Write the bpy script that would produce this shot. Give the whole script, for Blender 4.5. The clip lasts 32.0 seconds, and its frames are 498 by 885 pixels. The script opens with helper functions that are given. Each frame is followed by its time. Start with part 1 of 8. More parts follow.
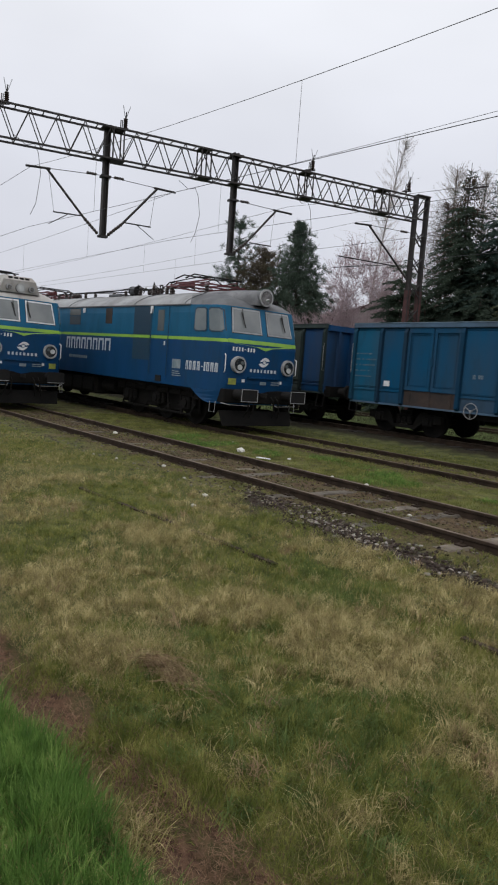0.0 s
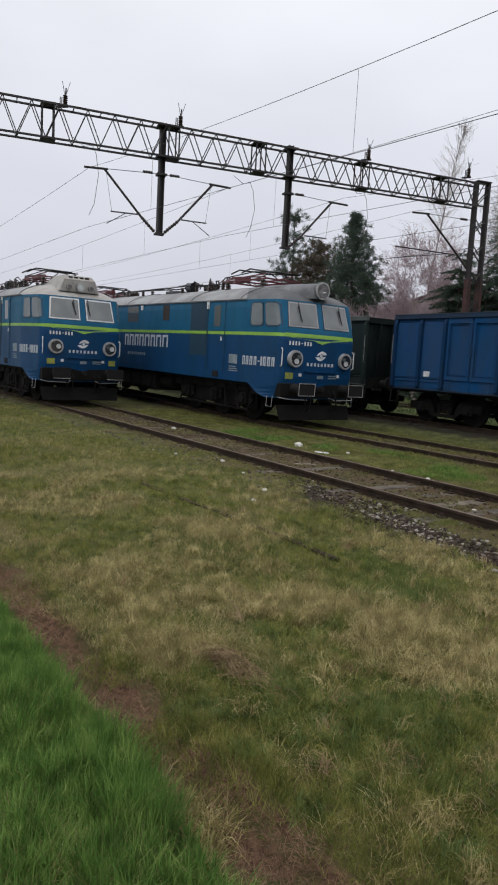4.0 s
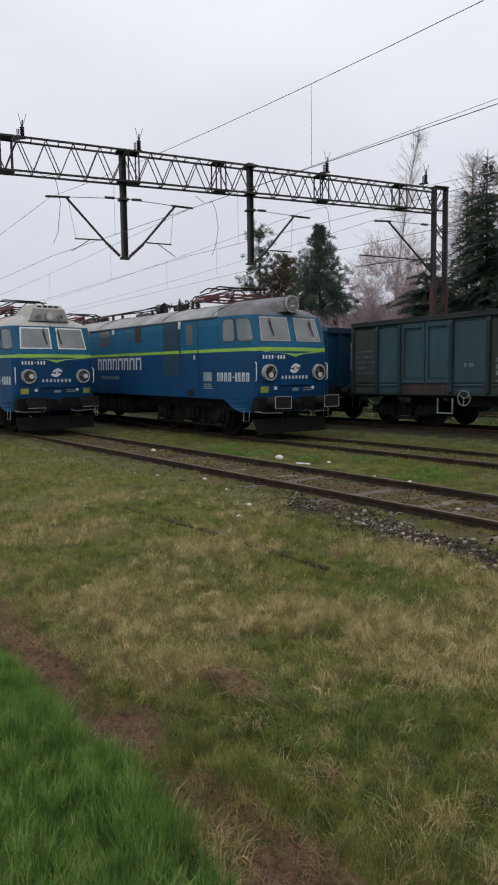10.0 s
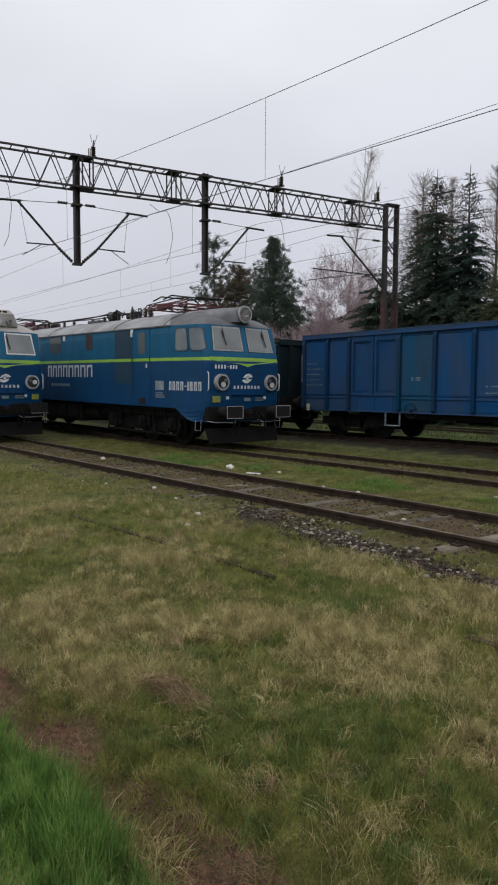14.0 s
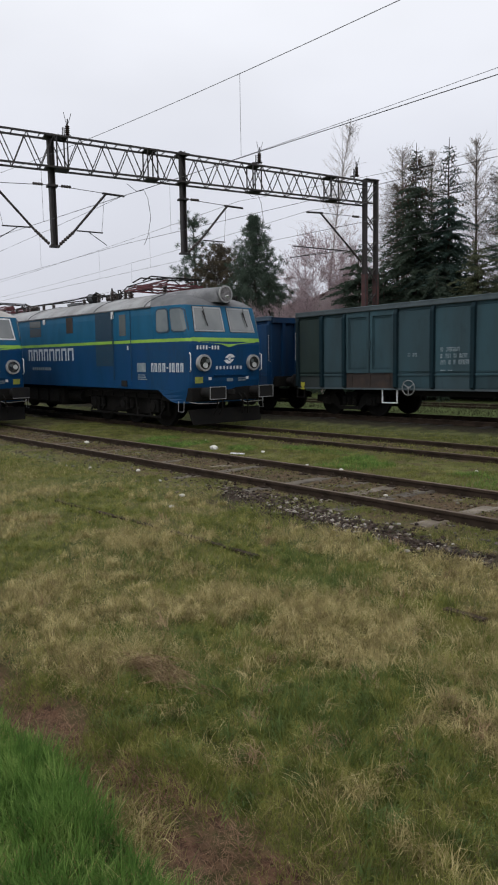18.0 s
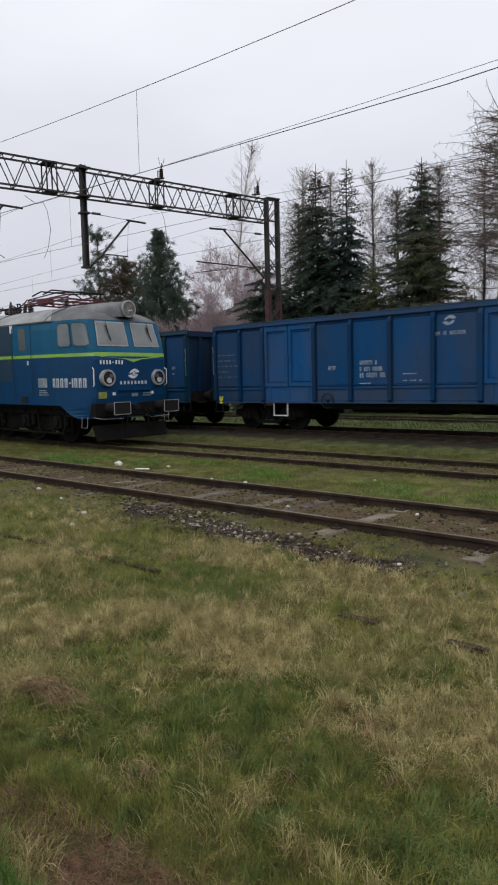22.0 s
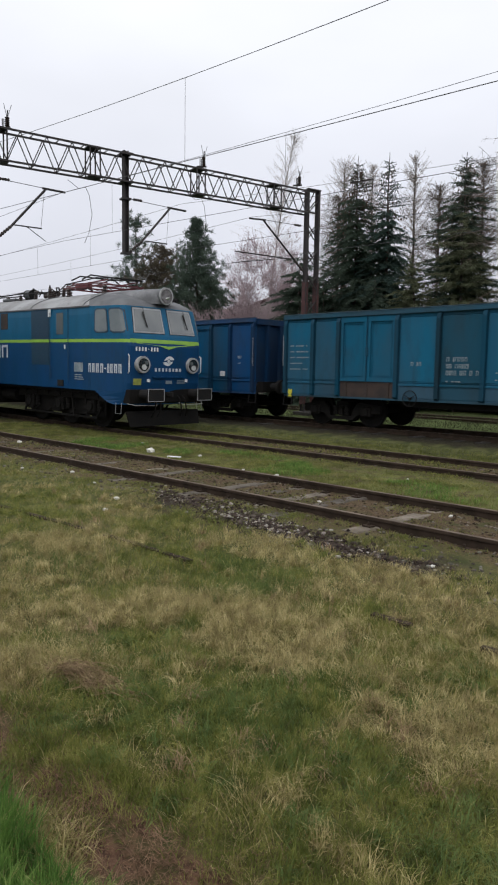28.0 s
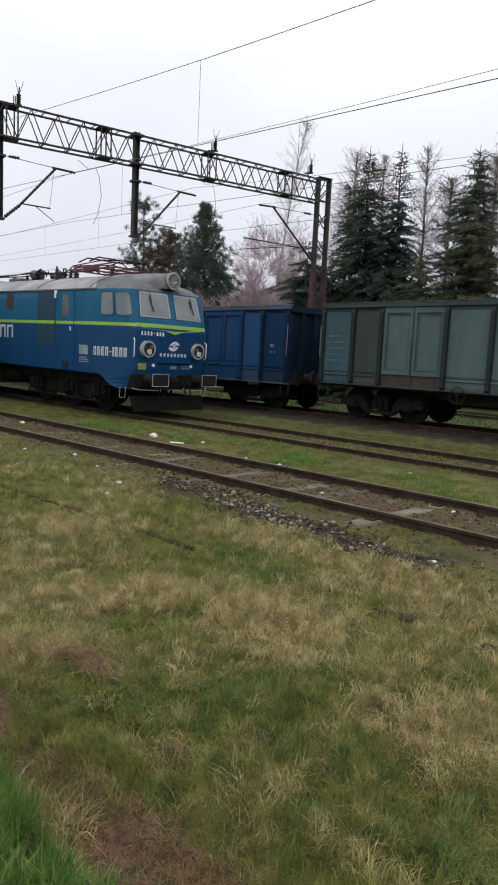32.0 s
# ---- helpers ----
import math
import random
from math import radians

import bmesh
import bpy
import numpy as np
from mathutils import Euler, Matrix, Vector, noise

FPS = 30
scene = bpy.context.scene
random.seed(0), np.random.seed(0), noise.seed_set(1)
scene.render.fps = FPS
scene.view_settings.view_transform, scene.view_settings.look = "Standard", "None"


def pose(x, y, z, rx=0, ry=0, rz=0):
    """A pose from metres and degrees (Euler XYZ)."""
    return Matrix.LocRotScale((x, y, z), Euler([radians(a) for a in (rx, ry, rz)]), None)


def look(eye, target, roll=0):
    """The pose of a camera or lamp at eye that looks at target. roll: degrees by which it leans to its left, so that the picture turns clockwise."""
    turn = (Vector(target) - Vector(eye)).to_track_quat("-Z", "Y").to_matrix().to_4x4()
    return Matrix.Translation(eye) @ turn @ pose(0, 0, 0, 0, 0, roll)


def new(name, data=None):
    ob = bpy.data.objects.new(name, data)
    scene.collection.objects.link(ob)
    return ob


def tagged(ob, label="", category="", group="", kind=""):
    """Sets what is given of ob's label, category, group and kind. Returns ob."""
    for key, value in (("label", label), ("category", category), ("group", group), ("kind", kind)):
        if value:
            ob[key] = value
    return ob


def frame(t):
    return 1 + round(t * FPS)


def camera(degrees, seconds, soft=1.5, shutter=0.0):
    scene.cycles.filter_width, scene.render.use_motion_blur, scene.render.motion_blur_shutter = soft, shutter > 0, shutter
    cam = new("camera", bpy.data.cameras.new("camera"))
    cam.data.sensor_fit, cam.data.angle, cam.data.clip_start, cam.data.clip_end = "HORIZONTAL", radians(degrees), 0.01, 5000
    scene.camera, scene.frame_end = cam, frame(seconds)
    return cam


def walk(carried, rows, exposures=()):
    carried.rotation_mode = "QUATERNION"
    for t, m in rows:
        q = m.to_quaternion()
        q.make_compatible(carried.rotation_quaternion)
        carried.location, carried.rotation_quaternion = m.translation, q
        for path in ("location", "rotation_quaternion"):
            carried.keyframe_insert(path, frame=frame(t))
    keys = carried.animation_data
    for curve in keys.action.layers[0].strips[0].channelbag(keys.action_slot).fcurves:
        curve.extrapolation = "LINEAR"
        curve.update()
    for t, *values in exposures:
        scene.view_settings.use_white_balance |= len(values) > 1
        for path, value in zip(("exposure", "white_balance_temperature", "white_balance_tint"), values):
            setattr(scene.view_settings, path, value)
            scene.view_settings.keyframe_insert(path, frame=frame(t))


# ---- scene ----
cam = camera(39.9, 32.0, soft=2.0, shutter=0.15)
PATH = [
    (0, (15.064, -6.812, 1.702), (13.496, -5.588, 1.495), 4.2),
    (0.5, (15.115, -6.835, 1.708), (13.531, -5.631, 1.503), 3.7),
    (1, (15.103, -6.855, 1.711), (13.517, -5.656, 1.496), 3.2),
    (1.5, (15.084, -6.848, 1.712), (13.463, -5.695, 1.504), 3.0),
    (2, (15.075, -6.831, 1.709), (13.438, -5.701, 1.498), 2.6),
    (2.5, (15.07, -6.824, 1.704), (13.422, -5.71, 1.501), 2.6),
    (4.5, (15.015, -6.843, 1.7), (13.359, -5.749, 1.458), 3.4),
    (5, (15.047, -6.843, 1.699), (13.477, -5.623, 1.483), 3.4),
    (5.5, (15.061, -6.872, 1.687), (13.517, -5.616, 1.49), 3.6),
    (6, (15.044, -6.855, 1.697), (13.422, -5.698, 1.528), 3.9),
    (6.5, (15.034, -6.825, 1.692), (13.375, -5.722, 1.519), 3.0),
    (7, (15.018, -6.802, 1.68), (13.343, -5.723, 1.502), 2.0),
    (7.5, (14.981, -6.797, 1.68), (13.256, -5.802, 1.504), 1.2),
    (8, (14.995, -6.834, 1.682), (13.26, -5.856, 1.504), 0.6),
    (8.5, (15.047, -6.874, 1.692), (13.336, -5.857, 1.504), 0.1),
    (9, (15.084, -6.884, 1.702), (13.385, -5.846, 1.506), -0.4),
    (9.5, (15.056, -6.872, 1.7), (13.39, -5.782, 1.507), -0.6),
    (10, (15.025, -6.859, 1.694), (13.394, -5.716, 1.508), -0.8),
    (10.5, (15.024, -6.837, 1.693), (13.407, -5.676, 1.5), -0.1),
    (11, (15.005, -6.83, 1.702), (13.396, -5.665, 1.471), -0.0),
    (11.5, (15.031, -6.848, 1.684), (13.454, -5.643, 1.435), -0.2),
    (12, (15.054, -6.854, 1.673), (13.487, -5.635, 1.43), 0.0),
    (12.5, (15.06, -6.85, 1.682), (13.492, -5.628, 1.461), 0.3),
    (13, (15.069, -6.845, 1.674), (13.505, -5.616, 1.465), 0.6),
    (13.5, (15.059, -6.832, 1.672), (13.508, -5.581, 1.5), 0.5),
    (14, (15.048, -6.823, 1.672), (13.498, -5.569, 1.516), 0.3),
    (14.5, (15.025, -6.807, 1.679), (13.483, -5.544, 1.513), 0.2),
    (15, (15.018, -6.802, 1.685), (13.501, -5.511, 1.505), -0.1),
    (15.5, (15.056, -6.811, 1.683), (13.541, -5.518, 1.494), -0.6),
    (17.5, (15.124, -6.817, 1.703), (13.603, -5.539, 1.473), -0.5),
    (18, (15.113, -6.812, 1.691), (13.594, -5.53, 1.475), -1.0),
    (18.5, (15.101, -6.804, 1.702), (13.584, -5.517, 1.494), -1.0),
    (19, (15.096, -6.788, 1.709), (13.558, -5.529, 1.488), -1.0),
    (19.5, (15.048, -6.791, 1.714), (13.499, -5.548, 1.476), -0.7),
    (20, (15.018, -6.783, 1.686), (13.512, -5.488, 1.458), -1.3),
    (20.5, (15.023, -6.752, 1.663), (13.579, -5.386, 1.441), -2.1),
    (21, (15.065, -6.742, 1.658), (13.682, -5.314, 1.436), -1.5),
    (21.5, (15.152, -6.754, 1.666), (13.804, -5.29, 1.464), -1.4),
    (22, (15.226, -6.764, 1.688), (13.885, -5.291, 1.508), -1.4),
    (22.5, (15.208, -6.784, 1.691), (13.868, -5.307, 1.536), -0.9),
    (23, (15.172, -6.809, 1.692), (13.812, -5.349, 1.547), -0.1),
    (23.5, (15.133, -6.82, 1.705), (13.693, -5.44, 1.555), 0.7),
    (24, (15.12, -6.828, 1.697), (13.687, -5.443, 1.536), 1.0),
    (24.5, (15.108, -6.811, 1.702), (13.732, -5.368, 1.54), 0.8),
    (26.5, (15.212, -6.816, 1.722), (13.832, -5.379, 1.55), 0.4),
    (27, (15.193, -6.814, 1.724), (13.787, -5.404, 1.532), 0.5),
    (27.5, (15.171, -6.812, 1.714), (13.771, -5.399, 1.505), 0.6),
    (28, (15.149, -6.816, 1.711), (13.751, -5.401, 1.505), 0.9),
    (28.5, (15.183, -6.813, 1.702), (13.789, -5.394, 1.493), 0.8),
    (29, (15.197, -6.811, 1.703), (13.798, -5.399, 1.488), 1.6),
    (29.5, (15.184, -6.82, 1.698), (13.784, -5.405, 1.504), 2.1),
    (30, (15.149, -6.819, 1.705), (13.759, -5.396, 1.503), 2.3),
    (30.5, (15.169, -6.808, 1.712), (13.785, -5.379, 1.503), 2.2),
    (31, (15.179, -6.81, 1.719), (13.782, -5.395, 1.503), 2.2),
    (31.5, (15.161, -6.823, 1.718), (13.769, -5.404, 1.496), 2.4),
    (32, (15.102, -6.831, 1.723), (13.705, -5.42, 1.481), 2.8),
]
walk(cam, [(t, look(eye, target, roll)) for t, eye, target, roll in PATH],
     exposures=[(0, 0.03), (5, 0.06), (6, -0.05), (7, -0.09), (8, -0.07), (9, 0.0), (10, 0.02), (11, 0.27), (12, 0.30), (13, 0.08), (14, -0.06), (15, 0.1), (18, 0.08), (19, 0.24), (20, 0.23), (21, 0.28), (22, 0.05), (24, 0.04), (27, 0.2), (28, 0.2), (30, 0.2), (32, 0.31)])

# ---------------------------------------------------------------- light
world = bpy.data.worlds.new("overcast_sky")
scene.world = world
world.use_nodes = True
wn, wl = world.node_tree.nodes, world.node_tree.links
wn.clear()
w_out = wn.new("ShaderNodeOutputWorld")
w_bg = wn.new("ShaderNodeBackground")
w_bg.inputs["Strength"].default_value = 1.0
w_tc = wn.new("ShaderNodeTexCoord")
w_sep = wn.new("ShaderNodeSeparateXYZ")
wl.new(w_tc.outputs["Generated"], w_sep.inputs[0])
w_ramp = wn.new("ShaderNodeValToRGB")          # overcast: brighter towards the zenith
w_ramp.color_ramp.elements[0].position, w_ramp.color_ramp.elements[0].color = 0.0, (0.555, 0.565, 0.635, 1)
w_ramp.color_ramp.elements[1].position, w_ramp.color_ramp.elements[1].color = 1.0, (1.25, 1.25, 1.27, 1)
e = w_ramp.color_ramp.elements.new(0.28)
e.color = (0.695, 0.71, 0.775, 1)
e = w_ramp.color_ramp.elements.new(0.5)
e.color = (0.855, 0.87, 0.915, 1)
wl.new(w_sep.outputs["Z"], w_ramp.inputs[0])
w_noise = wn.new("ShaderNodeTexNoise")         # soft cloud mottling
w_noise.inputs["Scale"].default_value, w_noise.inputs["Detail"].default_value = 2.6, 3.0
w_map = wn.new("ShaderNodeMapping")
w_map.inputs["Scale"].default_value = (1, 1, 2.4)
wl.new(w_tc.outputs["Generated"], w_map.inputs[0])
wl.new(w_map.outputs[0], w_noise.inputs["Vector"])
w_mr = wn.new("ShaderNodeMapRange")
w_mr.inputs["From Min"].default_value, w_mr.inputs["From Max"].default_value = 0.3, 0.7
w_mr.inputs["To Min"].default_value, w_mr.inputs["To Max"].default_value = 0.95, 1.06
wl.new(w_noise.outputs["Fac"], w_mr.inputs["Value"])
w_mul = wn.new("ShaderNodeVectorMath")
w_mul.operation = "SCALE"
wl.new(w_ramp.outputs["Color"], w_mul.inputs[0])
wl.new(w_mr.outputs[0], w_mul.inputs["Scale"])
w_sky = wn.new("ShaderNodeTexSky")             # a little of the clear sky above the cloud
w_sky.sky_type, w_sky.sun_disc = "NISHITA", False
w_sky.sun_elevation, w_sky.sun_rotation = radians(48), radians(160)
w_sky.dust_density = 4.0
w_skys = wn.new("ShaderNodeVectorMath")
w_skys.operation = "SCALE"
w_skys.inputs["Scale"].default_value = 0.008
wl.new(w_sky.outputs[0], w_skys.inputs[0])
w_add = wn.new("ShaderNodeVectorMath")
wl.new(w_mul.outputs[0], w_add.inputs[0])
wl.new(w_skys.outputs[0], w_add.inputs[1])
wl.new(w_add.outputs[0], w_bg.inputs["Color"])
wl.new(w_bg.outputs[0], w_out.inputs[0])

sun = new("sun", bpy.data.lights.new("sun", "SUN"))
sun.data.energy, sun.data.angle, sun.data.color = 0.6, radians(40), (1.0, 0.98, 0.95)
sun.matrix_world = look((10, -30, 40), (0, 0, 0))
scene.view_settings.exposure = 0.0


# ---------------------------------------------------------------- materials
def paint(name, c1, c2=None, scale=3.0, rough=0.6, metal=0.0, bump=0.15, dirt=None, amount=0.35, stretch=(1, 1, 1),
          coords="Object", fine=60.0, spec=0.5, from_object=False, per_object=0.0):
    """A worn surface: two tones by a coarse noise, a fine grain, stains of the colour dirt, and relief."""
    m = bpy.data.materials.new(name)
    m.use_nodes = True
    n, l = m.node_tree.nodes, m.node_tree.links
    b = n["Principled BSDF"]
    b.inputs["Roughness"].default_value, b.inputs["Metallic"].default_value = rough, metal
    b.inputs["Specular IOR Level"].default_value = spec
    tc, mp, info = n.new("ShaderNodeTexCoord"), n.new("ShaderNodeMapping"), n.new("ShaderNodeObjectInfo")
    off = n.new("ShaderNodeVectorMath")
    off.operation = "MULTIPLY_ADD"
    cmb = n.new("ShaderNodeCombineXYZ")
    for k in range(3):
        l.new(info.outputs["Random"], cmb.inputs[k])
    l.new(cmb.outputs[0], off.inputs[0])
    off.inputs[1].default_value = (7.3, 5.1, 9.7)
    l.new(tc.outputs[coords], off.inputs[2])
    l.new(off.outputs[0], mp.inputs["Vector"])
    mp.inputs["Scale"].default_value = stretch
    big, small = n.new("ShaderNodeTexNoise"), n.new("ShaderNodeTexNoise")
    big.inputs["Scale"].default_value, big.inputs["Detail"].default_value = scale, 5.0
    small.inputs["Scale"].default_value, small.inputs["Detail"].default_value = fine, 3.0
    l.new(mp.outputs[0], big.inputs["Vector"])
    l.new(mp.outputs[0], small.inputs["Vector"])
    mix = n.new("ShaderNodeMix")
    mix.data_type = "RGBA"
    mr = n.new("ShaderNodeMapRange")
    mr.inputs["From Min"].default_value, mr.inputs["From Max"].default_value = 0.35, 0.65
    l.new(big.outputs["Fac"], mr.inputs["Value"])
    l.new(mr.outputs[0], mix.inputs["Factor"])
    if from_object:
        l.new(info.outputs["Color"], mix.inputs["A"])
        hs = n.new("ShaderNodeHueSaturation")
        hs.inputs["Value"].default_value, hs.inputs["Saturation"].default_value = 0.70, 0.80
        l.new(info.outputs["Color"], hs.inputs["Color"])
        l.new(hs.outputs[0], mix.inputs["B"])
    else:
        mix.inputs["A"].default_value = (*c1, 1)
        mix.inputs["B"].default_value = (*(c2 or [v * 0.75 for v in c1]), 1)
    last = mix.outputs["Result"]
    if per_object:
        hv = n.new("ShaderNodeHueSaturation")
        pr = n.new("ShaderNodeMapRange")
        pr.inputs["To Min"].default_value, pr.inputs["To Max"].default_value = 1 - per_object, 1 + per_object
        l.new(info.outputs["Random"], pr.inputs["Value"])
        l.new(pr.outputs[0], hv.inputs["Value"])
        l.new(last, hv.inputs["Color"])
        last = hv.outputs[0]
    if dirt:
        st = n.new("ShaderNodeTexNoise")
        st.inputs["Scale"].default_value, st.inputs["Detail"].default_value = scale * 2.3, 8.0
        st.inputs["Roughness"].default_value = 0.7
        l.new(mp.outputs[0], st.inputs["Vector"])
        r2 = n.new("ShaderNodeMapRange")
        r2.inputs["From Min"].default_value, r2.inputs["From Max"].default_value = 0.5, 0.72
        r2.inputs["To Max"].default_value = amount
        l.new(st.outputs["Fac"], r2.inputs["Value"])
        m2 = n.new("ShaderNodeMix")
        m2.data_type = "RGBA"
        l.new(r2.outputs[0], m2.inputs["Factor"])
        l.new(last, m2.inputs["A"])
        m2.inputs["B"].default_value = (*dirt, 1)
        last = m2.outputs["Result"]
    l.new(last, b.inputs["Base Color"])
    rr = n.new("ShaderNodeMapRange")
    rr.inputs["To Min"].default_value, rr.inputs["To Max"].default_value = max(rough - 0.15, 0.03), min(rough + 0.15, 1)
    l.new(big.outputs["Fac"], rr.inputs["Value"])
    l.new(rr.outputs[0], b.inputs["Roughness"])
    if bump:
        bp = n.new("ShaderNodeBump")
        bp.inputs["Strength"].default_value, bp.inputs["Distance"].default_value = bump, 0.01
        l.new(small.outputs["Fac"], bp.inputs["Height"])
        l.new(bp.outputs[0], b.inputs["Normal"])
    return m


def foliage(name, dark, light, rough=0.7, patch=0.9, spread=0.5, third=None, detail=4.0):
    """Leaves and blades: tone by piece and by a patchy noise over the ground; light passes through a little."""
    m = bpy.data.materials.new(name)
    m.use_nodes = True
    n, l = m.node_tree.nodes, m.node_tree.links
    b = n["Principled BSDF"]
    b.inputs["Roughness"].default_value, b.inputs["Specular IOR Level"].default_value = rough, 0.25
    geo, tc, nz = n.new("ShaderNodeNewGeometry"), n.new("ShaderNodeTexCoord"), n.new("ShaderNodeTexNoise")
    nz.inputs["Scale"].default_value, nz.inputs["Detail"].default_value = patch, detail
    nz.inputs["Roughness"].default_value = 0.65
    l.new(tc.outputs["Object"], nz.inputs["Vector"])
    add = n.new("ShaderNodeMath")
    add.operation = "MULTIPLY_ADD"
    l.new(geo.outputs["Random Per Island"], add.inputs[0])
    add.inputs[1].default_value = spread
    mr = n.new("ShaderNodeMapRange")
    mr.inputs["From Min"].default_value, mr.inputs["From Max"].default_value = 0.35, 0.65
    mr.inputs["To Max"].default_value = 1 - spread
    l.new(nz.outputs["Fac"], mr.inputs["Value"])
    l.new(mr.outputs[0], add.inputs[2])
    ramp = n.new("ShaderNodeValToRGB")
    ramp.color_ramp.elements[0].color, ramp.color_ramp.elements[1].color = (*dark, 1), (*light, 1)
    if third:
        q = ramp.color_ramp.elements.new(0.5)
        q.color = (*third, 1)
    l.new(add.outputs[0], ramp.inputs[0])
    l.new(ramp.outputs[0], b.inputs["Base Color"])
    thin, mix = n.new("ShaderNodeBsdfTranslucent"), n.new("ShaderNodeMixShader")
    mix.inputs["Fac"].default_value = 0.35
    l.new(ramp.outputs[0], thin.inputs["Color"])
    l.new(b.outputs[0], mix.inputs[1])
    l.new(thin.outputs[0], mix.inputs[2])
    l.new(mix.outputs[0], n["Material Output"].inputs["Surface"])
    return m


M = {}
# rusty rails: dark sides and paler heads, light from above painted in
M["rail_side"] = paint("rusty_rail", (0.048, 0.034, 0.025), (0.026, 0.019, 0.014), 5, 0.9, 0, 0.3, spec=0.1)
M["rail_top"] = paint("rusty_rail_head", (0.150, 0.115, 0.088), (0.085, 0.062, 0.046), 3, 0.7, 0, 0.05, spec=0.2)
M["concrete"] = paint("weathered_concrete", (0.165, 0.140, 0.112), (0.075, 0.060, 0.044), 4, 0.9, 0, 0.5, (0.055, 0.045, 0.026), 0.7, per_object=0.4)
M["steel_dark"] = paint("dark_painted_steel", (0.018, 0.016, 0.018), (0.03, 0.024, 0.022), 6, 0.6, 0.2, 0.2, (0.05, 0.028, 0.02), 0.3)
M["rust_red"] = paint("red_oxide_steel", (0.068, 0.022, 0.02), (0.032, 0.016, 0.015), 4, 0.7, 0.1, 0.2)
M["wire"] = paint("overhead_wire", (0.085, 0.085, 0.09), None, 2, 0.6, 0.1, 0)
M["insulator"] = paint("brown_porcelain", (0.03, 0.018, 0.015), None, 5, 0.3, 0, 0)
M["black"] = paint("sooty_black_steel", (0.009, 0.009, 0.010), (0.015, 0.014, 0.013), 5, 0.85, 0, 0.25, (0.022, 0.018, 0.015), 0.4, spec=0.25)
# for sleepers under the train: its shadow is put into this dark colour
M["oily_sleeper"] = paint("darkened_sleeper", (0.030, 0.026, 0.022), (0.018, 0.016, 0.014), 4, 0.9, 0, 0.4)
# dusty, and near black: shadow below the bodies is put into the colour
M["underbody"] = paint("dusty_undercarriage", (0.006, 0.006, 0.006), (0.011, 0.010, 0.009), 3, 0.9, 0, 0.3, (0.019, 0.016, 0.013), 0.3, spec=0.15)
M["loco_upper"] = paint("loco_blue_paint", (0.003, 0.100, 0.205), (0.003, 0.084, 0.168), 1.6, 0.50, 0, 0.05, (0.02, 0.045, 0.06), 0.30, (1, 1, 0.35), spec=0.22)
M["loco_lower"] = paint("loco_navy_paint", (0.002, 0.044, 0.132), (0.003, 0.044, 0.116), 1.6, 0.48, 0, 0.05, (0.014, 0.026, 0.042), 0.35, (1, 1, 0.35), spec=0.22)
M["loco_roof"] = paint("weathered_roof_grey", (0.30, 0.31, 0.32), (0.19, 0.19, 0.19), 1.2, 0.6, 0, 0.1, (0.05, 0.045, 0.04), 0.6)
M["roof_soot"] = paint("sooty_roof_grey", (0.060, 0.064, 0.072), (0.12, 0.125, 0.13), 1.5, 0.6, 0, 0.1, (0.03, 0.03, 0.03), 0.5)
M["roof_patch"] = paint("patchy_sooty_roof", (0.20, 0.205, 0.215), (0.085, 0.088, 0.095), 1.8, 0.55, 0, 0.1, (0.03, 0.03, 0.032), 0.55)
M["roof_light"] = paint("light_grey_roof", (0.40, 0.39, 0.37), (0.30, 0.28, 0.26), 1.6, 0.65, 0, 0.1, (0.12, 0.09, 0.07), 0.4)
M["lime"] = paint("lime_green_stripe", (0.25, 0.46, 0.05), (0.19, 0.36, 0.05), 2, 0.45, 0, 0)
M["white"] = paint("white_marking", (0.72, 0.73, 0.74), (0.55, 0.56, 0.57), 6, 0.6, 0, 0)
M["lettering"] = paint("worn_white_lettering", (0.50, 0.53, 0.57), (0.38, 0.42, 0.47), 8, 0.6, 0, 0)
M["stencil"] = paint("worn_stencil_white", (0.36, 0.40, 0.44), (0.16, 0.22, 0.28), 9, 0.7, 0, 0)
M["faded_white"] = paint("faded_white_marking", (0.24, 0.28, 0.30), (0.14, 0.19, 0.22), 9, 0.7, 0, 0)
M["ghost"] = paint("rubbed_out_marking", (0.10, 0.15, 0.185), (0.04, 0.09, 0.13), 9, 0.7, 0, 0)
M["lamp_ring"] = paint("pale_lamp_ring", (0.36, 0.36, 0.36), (0.25, 0.25, 0.25), 6, 0.5, 0, 0.05)
M["grey_trim"] = paint("grey_trim", (0.30, 0.31, 0.32), None, 5, 0.5, 0, 0.05)
M["louvre"] = paint("navy_louvre_paint", (0.004, 0.030, 0.062), (0.006, 0.040, 0.075), 3, 0.6, 0, 0.1)
# blue-grey pane, the reflected sky mixed into its base colour
M["pane_side"] = paint("sky_toned_side_glass", (0.085, 0.110, 0.120), (0.125, 0.148, 0.155), 1.5, 0.12, 0, 0, None, 0, spec=0.8)
M["reflector"] = paint("lamp_reflector", (0.20, 0.19, 0.18), (0.09, 0.085, 0.08), 9, 0.25, 0.9, 0)
M["grille"] = paint("dark_grille", (0.035, 0.05, 0.065), (0.05, 0.06, 0.07), 3, 0.7, 0, 0.1)
# windscreen grey is lightened to carry the sky's reflection
M["pane"] = paint("sky_toned_window_glass", (0.125, 0.137, 0.142), (0.18, 0.19, 0.19), 1.3, 0.12, 0, 0, None, 0, spec=0.8)
M["pane_dark"] = paint("dark_window_glass", (0.07, 0.085, 0.09), (0.11, 0.12, 0.12), 1.5, 0.1, 0, 0, None, 0, spec=0.8)
M["gasket"] = paint("black_rubber", (0.015, 0.015, 0.016), None, 5, 0.7, 0, 0)
